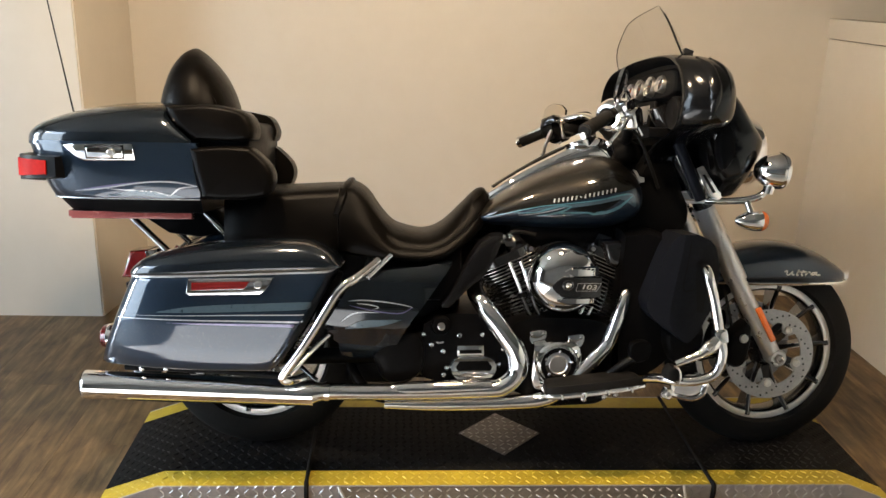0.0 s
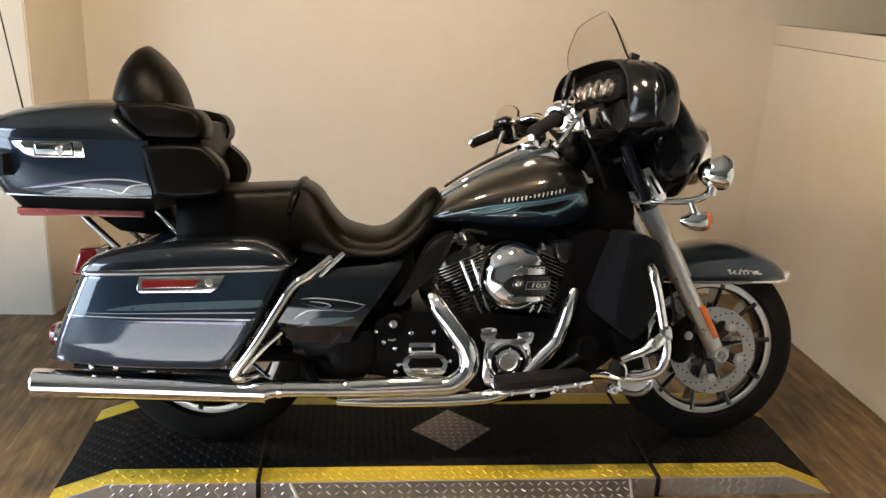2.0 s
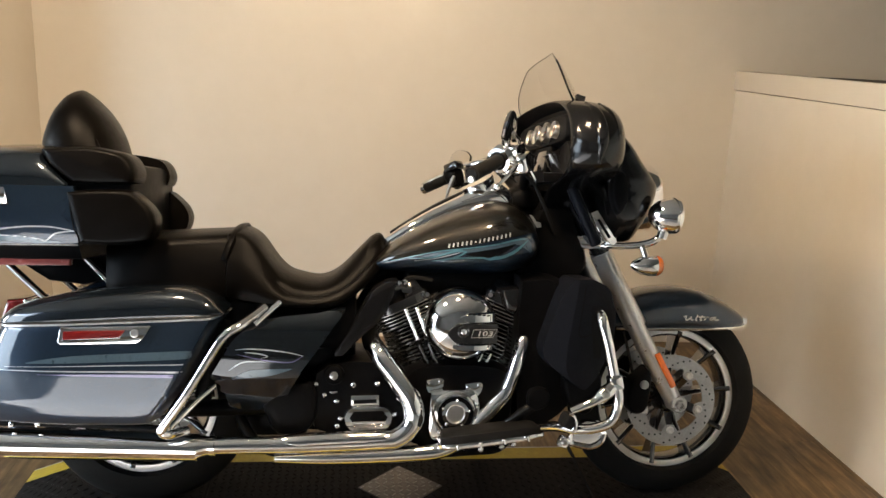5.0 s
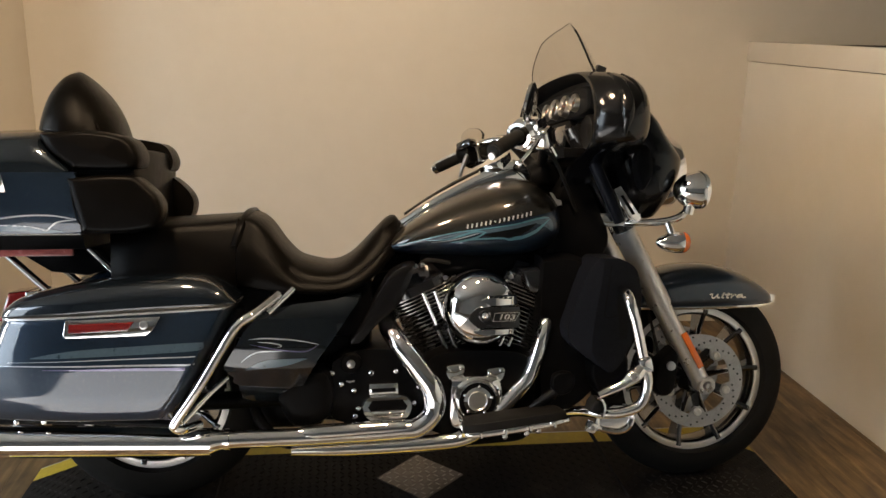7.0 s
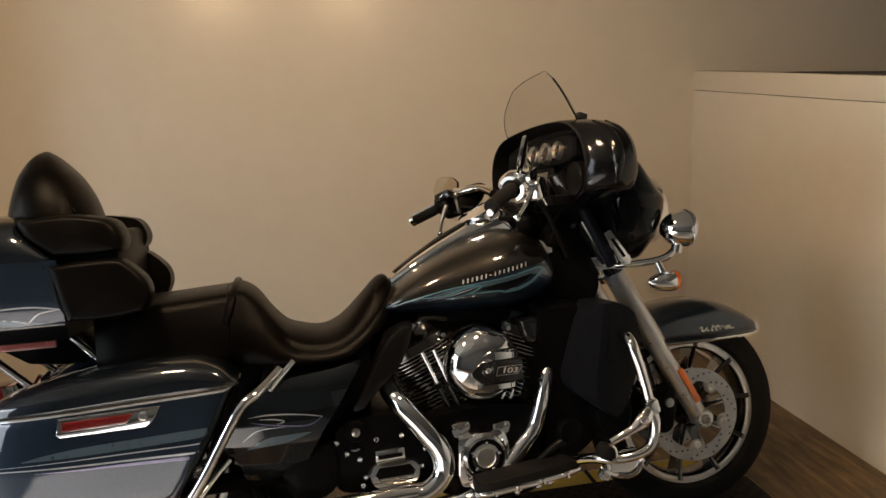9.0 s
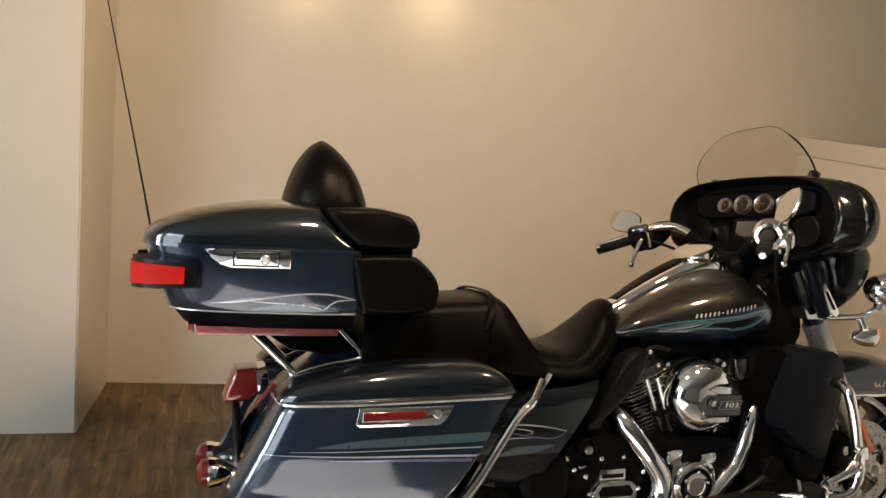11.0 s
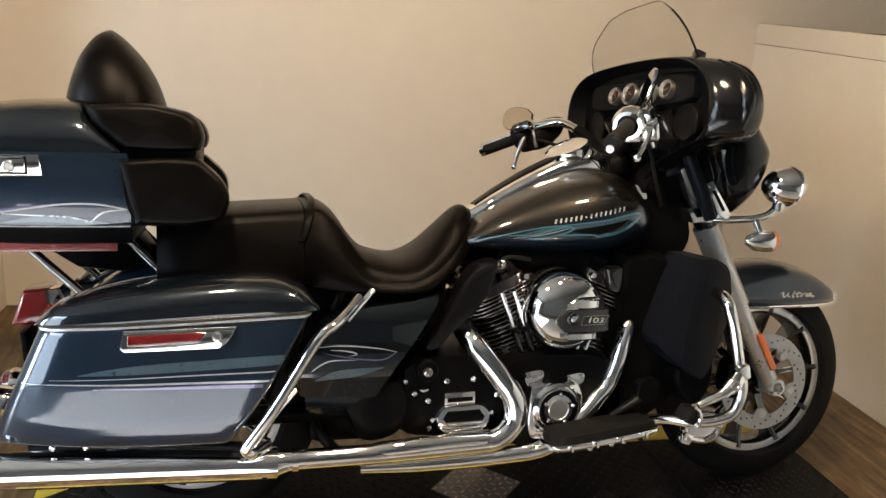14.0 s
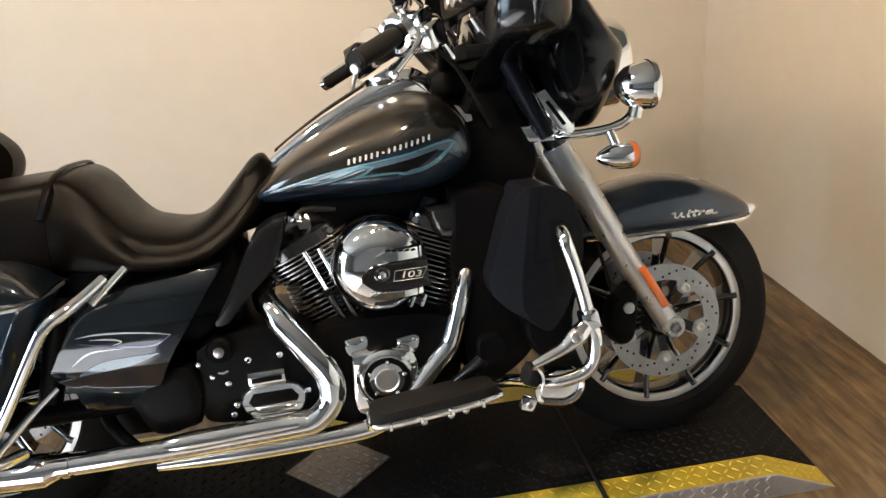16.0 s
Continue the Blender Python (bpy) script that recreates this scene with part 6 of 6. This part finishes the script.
num = glyph("103", 0.0215, 0.0010, Matrix.Translation((cx + 0.065, -0.2322, cz - 0.0165)) @ Matrix.Rotation(radians(2), 4, "Y") @ Matrix.Rotation(radians(90), 4, "X") @ Matrix(((1.55, 0.28, 0, 0), (0, 0.95, 0, 0), (0, 0, 1, 0), (0, 0, 0, 1))))
part("number_badge", num, BADGE, ac, "silver slanted 103 numerals")
part("badge_frame", join(*[tube([(cx + a, -0.2325, cz - 0.0165 + b_), (cx + c, -0.2325, cz - 0.0165 + d)], 0.0007, 6, 0) for a, b_, c, d in ((0.030, 0.012, 0.102, 0.0135), (0.024, -0.0115, 0.088, -0.0105), (0.102, 0.0135, 0.088, -0.0105), (0.030, 0.012, 0.024, -0.0115))]), STEEL, ac, "thin silver badge outline")
part("cleaner_backing", lathe([(-0.05, 0.09), (-0.10, 0.108), (-0.128, 0.108)], "y", (cx, 0, cz), 36), BLACK, ac, "black air cleaner backing")
part("intake_cover", pillow([(0.90, 0.70), (0.985, 0.705), (1.01, 0.665), (1.0, 0.62), (0.925, 0.62)], -0.06, -0.15, 3), GLOSS, bike, "gloss black cover behind the air cleaner")
part("spark_lead", tube([(0.60, -0.13, 0.70), (0.63, -0.14, 0.725), (0.70, -0.12, 0.715)], 0.006, 8), RUBBER, bike, "black spark lead")
for x, z in ((0.596, 0.708), (0.615, 0.712), (1.02, 0.668), (1.012, 0.64), (1.0, 0.70)):
    part("head_bolt", lathe([(-0.135, 0.008), (-0.150, 0.008), (-0.153, 0.004)], "y", (x, 0, z), 8), CHROME, bike, "chrome bolt head")
for ob, by in ((ac, (0.003, 0.004, -0.008)), (camc, (0.005, 0.011, -0.020))):
    for o in (ob, *ob.children):
        o.data.transform(Matrix.Translation(by))
# gearbox
gb = part("gearbox", pillow([(0.345, 0.44), (0.42, 0.475), (0.56, 0.47), (0.63, 0.42), (0.63, 0.30), (0.60, 0.255), (0.38, 0.25), (0.335, 0.30)], 0.12, -0.172, 4, ((0, 0.95), (0.1, 1.0), (0.85, 1.0), (1.0, 0.94))), BLACK, bike, "black gearbox case")
part("swingarm_cover", pillow([(0.19, 0.34), (0.24, 0.40), (0.33, 0.42), (0.36, 0.36), (0.34, 0.27), (0.24, 0.25)], -0.10, -0.20, 4), BLACK, bike, "black pivot cover")
tc1 = part("gearbox_cover", pillow([(0.440, 0.326), (0.452, 0.350), (0.48, 0.362), (0.555, 0.364), (0.585, 0.352), (0.597, 0.328), (0.588, 0.298), (0.56, 0.282), (0.478, 0.280), (0.450, 0.296)], -0.17, -0.216, 3, ((0, 1.0), (0.6, 1.0), (0.9, 0.95), (1.0, 0.90))), CHROME, bike, "polished chrome gearbox cover")
part("cover_window", slab([(0.462, 0.326), (0.475, 0.346), (0.562, 0.348), (0.577, 0.328), (0.566, 0.304), (0.478, 0.302)], -0.214, -0.2185, 0.003), BLACK, tc1, "black recess")
part("cover_bar", slab([(0.470, 0.316), (0.572, 0.318), (0.566, 0.306), (0.478, 0.304)], -0.216, -0.222, 0.003), CHROME, tc1, "chrome lower lip")
part("cover_top", slab([(0.466, 0.394), (0.550, 0.396), (0.552, 0.362), (0.466, 0.360)], -0.17, -0.211, 0.005), CHROME, tc1, "raised chrome block")
part("cover_slot", slab([(0.474, 0.380), (0.543, 0.382), (0.543, 0.370), (0.474, 0.368)], -0.210, -0.2125, 0.001), BLACK, tc1, "black slot")
for o in (tc1, *tc1.children):
    o.data.transform(Matrix.Translation((-0.009, 0.025, -0.022)))
bolts("case_bolt", [(0.316, -0.176, 0.387), (0.327, -0.178, 0.319), (0.378, -0.174, 0.371), (0.414, -0.178, 0.352), (0.464, -0.174, 0.402), (0.417, -0.186, 0.279), (0.426, -0.186, 0.301), (0.590, -0.180, 0.311), (0.536, -0.174, 0.405), (0.602, -0.178, 0.360), (0.352, -0.176, 0.405)], 0.0085, gb, CHROME, "chrome cap screw", 12)
part("oil_filler", lathe([(-0.14, 0.030), (-0.19, 0.031), (-0.196, 0.026), (-0.198, 0.001)], "y", (0.406, 0, 0.436), 18), PLASTIC, gb, "black oil filler cap")
part("oil_dipstick", lathe([(-0.19, 0.012), (-0.205, 0.012), (-0.207, 0.008)], "y", (0.406, 0, 0.436), 10), STEEL, gb)
part("oil_line", tube([(0.385, -0.165, 0.385), (0.40, -0.175, 0.378), (0.42, -0.172, 0.382)], 0.004, 8), CHROME, gb, "short steel line")

part("front_frame_cover", pillow([(0.965, 0.735), (1.06, 0.74), (1.14, 0.68), (1.165, 0.50), (1.150, 0.36), (1.10, 0.29), (1.02, 0.25), (0.965, 0.29), (0.955, 0.55)], -0.17, 0.17, 4, ((0.0, 0.93), (0.1, 1.0), (0.9, 1.0), (1.0, 0.93))), BLACK, bike, "black cover over the frame tubes")
part("intake_manifold", box(0.62, 1.0, -0.085, 0.085, 0.655, 0.740, 0.02), BLACK, bike, "black manifold under the tank")
part("starter_housing", box(0.28, 0.47, -0.11, 0.11, 0.38, 0.56, 0.03), BLACK, bike, "black housing behind the gearbox")

part("swingarm_cover", box(0.11, 0.33, -0.11, 0.11, 0.22, 0.44, 0.03), BLACK, bike, "black swingarm pivot housing")

# -- exhaust --
part("rear_header", tube([(0.520, -0.095, 0.560), (0.515, -0.135, 0.532), (0.545, -0.175, 0.488), (0.600, -0.20, 0.415), (0.640, -0.212, 0.352), (0.640, -0.214, 0.292), (0.598, -0.216, 0.250), (0.54, -0.22, 0.242), (0.30, -0.238, 0.239), (0.07, -0.262, 0.246)], [0.024, 0.028, 0.030, 0.031, 0.032, 0.031, 0.030, 0.028, 0.026, 0.0255], 24, 6), CHROME, bike, "chrome rear header pipe sweeping to the muffler")
part("header_shield", tube([(0.56, -0.224, 0.252), (0.45, -0.230, 0.251), (0.30, -0.241, 0.248), (0.22, -0.245, 0.247)], [0.022, 0.024, 0.024, 0.012], 16, 5), CHROME, bike, "chrome heat shield")
part("front_header", tube([(0.985, -0.10, 0.58), (0.983, -0.14, 0.552), (0.977, -0.162, 0.521), (0.957, -0.170, 0.455), (0.931, -0.172, 0.380), (0.893, -0.176, 0.335), (0.818, -0.186, 0.260), (0.74, -0.19, 0.205), (0.62, -0.195, 0.192), (0.40, -0.20, 0.188), (0.235, -0.20, 0.188)], [0.018, 0.021, 0.022, 0.023, 0.024, 0.025, 0.026, 0.026, 0.024, 0.023, 0.016], 22, 6), CHROME, bike, "chrome front header pipe")
part("frame_rail", tube([(1.02, -0.12, 0.72), (1.0, -0.12, 0.45), (0.95, -0.13, 0.22), (0.80, -0.15, 0.185), (0.30, -0.16, 0.185), (0.16, -0.15, 0.24), (0.12, -0.14, 0.40), (0.2, -0.13, 0.66)], 0.016, 12), BLACK, bike, "black frame tube")
part("frame_rail", tube([(1.02, 0.12, 0.72), (1.0, 0.12, 0.45), (0.95, 0.13, 0.22), (0.80, 0.15, 0.185), (0.30, 0.16, 0.185), (0.16, 0.15, 0.24), (0.12, 0.14, 0.40), (0.2, 0.13, 0.66)], 0.016, 12), BLACK, bike, "black frame tube")
part("frame_backbone", tube([(1.06, 0, 0.95), (0.9, 0, 0.84), (0.55, 0, 0.72), (0.2, 0, 0.66), (-0.1, 0, 0.68), (-0.35, 0, 0.72)], 0.035, 12), BLACK, bike, "black frame backbone")
part("swingarm", join(tube([(0.26, -0.14, 0.33), (0.0, -0.145, 0.325), (-0.20, -0.135, 0.32)], 0.026, 12, 3), tube([(0.26, 0.14, 0.33), (0.0, 0.145, 0.325), (-0.20, 0.135, 0.32)], 0.026, 12, 3)), BLACK, bike, "black swingarm")
part("under_seat_tray", box(-0.22, 0.47, -0.135, 0.135, 0.50, 0.70, 0.02), BLACK, bike, "black battery tray under the seat")
part("rear_shock", tube([(0.02, -0.155, 0.36), (0.08, -0.15, 0.60)], 0.026, 14, 0), BLACK, bike, "black rear shock")
part("fork_lock_shroud", pillow([(0.985, 0.70), (0.99, 0.80), (1.03, 0.93), (1.09, 1.0), (1.16, 0.88), (1.19, 0.76), (1.10, 0.66)], -0.115, 0.115, 4, ((0, 0.9), (0.1, 1.0), (0.9, 1.0), (1.0, 0.9))), PLASTIC, bike, "black steering head shroud")
part("ignition_cover", loft_x([(0.96, 0.93, 1.00, 0.05), (1.0, 0.93, 1.02, 0.06), (1.05, 0.93, 1.0, 0.05)], 3, 24), PLASTIC, bike, "black ignition cover")

# -- lower fairings, guard, pegs and boards --
LOW_Z = [0.410, 0.425, 0.438, 0.470, 0.498, 0.525, 0.550, 0.577, 0.640, 0.700, 0.722, 0.738]
LOW_L = [1.136, 1.112, 1.096, 1.052, 1.026, 1.020, 1.024, 1.034, 1.054, 1.076, 1.090, 1.108]
LOW_C = [1.140, 1.120, 1.103, 1.086, 1.086, 1.087, 1.090, 1.094, 1.104, 1.113, 1.116, 1.120]
LOW_R = [1.148, 1.168, 1.182, 1.206, 1.222, 1.235, 1.243, 1.247, 1.244, 1.222, 1.200, 1.160]


def lower_panel(s):
    """A shell in two facets that meet in a crease; its edge runs back to the frame."""
    grid = []
    for z in np.linspace(LOW_Z[0], LOW_Z[-1], 34):
        xl, xc, xr = (float(np.interp(z, LOW_Z, t)) for t in (LOW_L, LOW_C, LOW_R))
        xs = [xl + (xc - xl) * k / 4 for k in range(5)] + [xc + (xr - xc) * k / 9 for k in range(1, 10)]
        grid.append([(x, s * (0.282 - 0.40 * max(0.0, xc - x) - 0.052 * (max(0.0, x - xc) / 0.15) ** 1.8 - 0.9 * max(0.0, z - 0.66) ** 2), z) for x in xs])
    bm = bmesh.new()
    rows = [[bm.verts.new(p) for p in row] for row in grid]
    for a, b in zip(rows, rows[1:]):
        for k in range(len(a) - 1):
            bm.faces.new((a[k], a[k + 1], b[k + 1], b[k]))
    rim = [r[0] for r in rows] + rows[-1][1:] + [r[-1] for r in rows[-2::-1]] + rows[0][-2:0:-1]
    back = [bm.verts.new((v.co.x, s * 0.13, v.co.z)) for v in rim]
    for k in range(len(rim)):
        j = (k + 1) % len(rim)
        bm.faces.new((rim[k], rim[j], back[j], back[k]))
    return bm


for s in (-1, 1):
    lo = part("lower_fairing", lower_panel(s), SATIN, bike, "dark satin lower fairing", 24)
    seam = [(1.137, 0.716), (1.130, 0.655), (1.121, 0.588), (1.124, 0.572), (1.136, 0.568), (1.172, 0.576)]
    part("door_seam", ribbon(lo, seam, [0.0042] * 6, lift=0.0008, n=4, side=s), BLACK, lo, "dark gap round the storage door")
    part("guard_opening", ribbon(lo, [(1.186, 0.500), (1.184, 0.56), (1.182, 0.610), (1.186, 0.640), (1.196, 0.652)], [0.024, 0.034, 0.046, 0.044, 0.012], lift=0.0010, side=s), BLACK, lo, "dark opening round the guard")
    part("fairing_foot", pillow([(1.100, 0.425), (1.130, 0.440), (1.200, 0.455), (1.215, 0.42), (1.205, 0.36), (1.172, 0.318), (1.130, 0.330), (1.104, 0.380)], s * 0.12, s * 0.235, 3, ((0.0, 1.0), (0.8, 1.0), (0.95, 0.95), (1.0, 0.86))), PLASTIC, lo, "dark foot of the lower fairing")
    eg = part("engine_guard", tube([(1.170, s * 0.235, 0.648), (1.172, s * 0.290, 0.645), (1.173, s * 0.325, 0.632), (1.177, s * 0.338, 0.610), (1.194, s * 0.345, 0.545), (1.214, s * 0.350, 0.450), (1.226, s * 0.350, 0.396), (1.214, s * 0.345, 0.334), (1.168, s * 0.335, 0.308), (1.112, s * 0.310, 0.298), (1.06, s * 0.25, 0.290), (0.98, s * 0.14, 0.25)], 0.0155, 16), CHROME, bike, "chrome engine guard")
    part("peg_clamp", move(box(-0.020, 0.020, -0.023, 0.023, -0.022, 0.022, 0.008), Matrix.Translation((1.213, s * 0.352, 0.448)) @ Matrix.Rotation(radians(-12), 4, "Y")), CHROME, eg, "chrome clamp")
    part("peg_arm", tube([(1.196, s * 0.375, 0.440), (1.172, s * 0.388, 0.424), (1.146, s * 0.390, 0.404), (1.110, s * 0.390, 0.388), (1.076, s * 0.388, 0.373)], [0.018, 0.022, 0.014, 0.012, 0.010], 14, 4, 0.7), CHROME, eg, "chrome highway peg arm")
    bolts("clamp_bolt", [(1.171, -0.402, 0.424)] if s < 0 else [], 0.013, eg, STEEL, "socket bolt", 14)
    pg = part("highway_peg", slab([(1.060, 0.318), (1.066, 0.340), (1.078, 0.354), (1.094, 0.352), (1.100, 0.322), (1.086, 0.308)], s * 0.300, s * 0.368, 0.010, 3), RUBBER, eg, "black rubber highway peg")
    part("peg_edge", tube([(1.076, s * 0.370, 0.360), (1.092, s * 0.371, 0.352), (1.099, s * 0.371, 0.330), (1.094, s * 0.370, 0.306)], 0.0040, 8, 4), CHROME, pg, "chrome peg rib")
    part("peg_end", move(box(-0.015, 0.015, -0.012, 0.012, -0.015, 0.015, 0.004), Matrix.Translation((1.064, s * 0.362, 0.276)) @ Matrix.Rotation(radians(24), 4, "Y")), CHROME, eg, "square chrome peg bracket")
    if s < 0:
        bolts("peg_bolt", [(1.064, -0.376, 0.276)], 0.008, eg, STEEL, "peg bolt", 10)
    # floorboard
    bm_ = Matrix.Translation((0.862, s * 0.262, 0.262)) @ Matrix.Rotation(radians(-6.5), 4, "Y")
    outline = [(-0.150, 0.030), (-0.146, -0.045), (-0.120, -0.060), (0.0, -0.062), (0.10, -0.056), (0.150, -0.034), (0.158, 0.0), (0.150, 0.045), (0.0, 0.055), (-0.12, 0.052)]
    ol = spline(outline + [outline[0]], 3)[:-1]
    fb = part("floorboard", move(skin([[(x * f, -s * -y * f if s < 0 else -y * f, z) for x, y in ol] for z, f in ((-0.010, 0.97), (-0.006, 1.0), (0.004, 1.0), (0.006, 0.985))]), bm_), CHROME, bike, "chrome-edged footboard")
    part("board_pad", move(skin([[(x * f, -s * -y * f if s < 0 else -y * f, z) for x, y in ol] for z, f in ((0.006, 0.95), (0.024, 0.93), (0.028, 0.89))]), bm_), RUBBER, fb, "black rubber pad")
    for k in range(4):
        part("board_stud", move(lathe([(-0.006, 0.0045), (0.008, 0.0045), (0.010, 0.002)], "z", (-0.10 + 0.07 * k, -s * 0.0 - 0.066 if s < 0 else 0.066, 0), 8), bm_), CHROME, fb)
    for x in (0.80, 0.895):
        part("board_hinge", lathe([(s * 0.12, 0.010), (s * 0.235, 0.010), (s * 0.245, 0.007), (s * 0.246, 0.003)], "y", (x, 0, 0.222 + (x - 0.8) * 0.12), 12), BLACK, fb, "black hinge pin")
bolts("board_bolt", [(0.842, -0.262, 0.225), (0.905, -0.262, 0.232), (0.94, -0.262, 0.238)], 0.009, bike, CHROME, "chrome bolt under the footboard", 10)
pd = part("brake_pedal", tube([(0.915, -0.205, 0.280), (0.945, -0.215, 0.304), (0.982, -0.222, 0.330), (1.008, -0.224, 0.352)], [0.011, 0.013, 0.017, 0.017], 12, 4), DEFLECT, bike, "black brake pedal arm")
part("pedal_pad", pillow([(0.984, 0.372), (0.990, 0.394), (1.016, 0.404), (1.044, 0.398), (1.052, 0.375), (1.042, 0.346), (1.010, 0.334), (0.988, 0.346)], -0.205, -0.240, 3, ((0, 0.9), (0.2, 1.0), (0.8, 1.0), (1.0, 0.9))), PLASTIC, pd, "black rubber pedal pad")
gp_ = part("guard_plate", slab([(1.104, 0.296), (1.104, 0.262), (1.112, 0.250), (1.165, 0.240), (1.194, 0.254), (1.204, 0.282), (1.196, 0.312), (1.15, 0.318)], -0.262, -0.300, 0.010, 3), CHROME, bike, "polished rounded plate below the guard")
part("plate_edge", tube([(1.100, -0.301, 0.300), (1.102, -0.302, 0.262), (1.112, -0.302, 0.249), (1.162, -0.302, 0.239), (1.194, -0.302, 0.252), (1.205, -0.302, 0.284), (1.196, -0.300, 0.314)], 0.0070, 8), CHROME, gp_, "chrome plate edge")
part("side_stand", tube([(0.95, 0.16, 0.20), (0.93, 0.26, 0.10), (0.915, 0.325, 0.006 + 0.325 * math.tan(radians(LEAN_DEG)))], 0.013, 10, 0), BLACK, bike, "black side stand")


# the whole machine is a little wider towards its top on both sides
seen_meshes = set()
for ob in bike.children_recursive:
    if ob.type != "MESH" or ob.data.name in seen_meshes:
        continue
    seen_meshes.add(ob.data.name)
    for v in ob.data.vertices:
        v.co.y += math.copysign(min(abs(v.co.y) / 0.2, 1.0), v.co.y) * max(v.co.z, 0) * 0.0437


# ---- floor planks ----
PW, PL, GAPW = 0.152, 1.22, 0.0005


def plank_mesh(length):
    bm = box(0, PW - GAPW, 0, length - GAPW, -0.009, 0.0)
    rim = [e for e in bm.edges if e.verts[0].co.z > -0.001 and e.verts[1].co.z > -0.001]
    bmesh.ops.bevel(bm, geom=rim, offset=0.0005, segments=1, affect="EDGES")
    me = bpy.data.meshes.new("plank")
    bm.to_mesh(me)
    bm.free()
    me.materials.append(PLANK)
    return me


full_plank = plank_mesh(PL)
floor_ob = bpy.data.objects["floor"]
rng = random.Random(4)
rest_bm = bmesh.new()
x = WEST
row = 0
while x < EAST:
    y = FRONT - rng.random() * PL
    while y < BACK:
        near = -1.75 < x < 2.36 and -1.7 < y + PL and y > -1.6
        if near:
            ob = new("plank", full_plank)
            ob.location = (x, y, 0)
            ob.parent = floor_ob
        else:
            ob = None
            b = bmesh.new()
            b.from_mesh(full_plank)
            move(b, Matrix.Translation((x, y, 0)))
            me = bpy.data.meshes.new("t")
            b.to_mesh(me)
            b.free()
            rest_bm.from_mesh(me)
            bpy.data.meshes.remove(me)
        y += PL
    x += PW
    row += 1
far_planks = part("planking", rest_bm, PLANK, floor_ob, "wood-look vinyl planks")
far_planks["kind"] = "stuff"
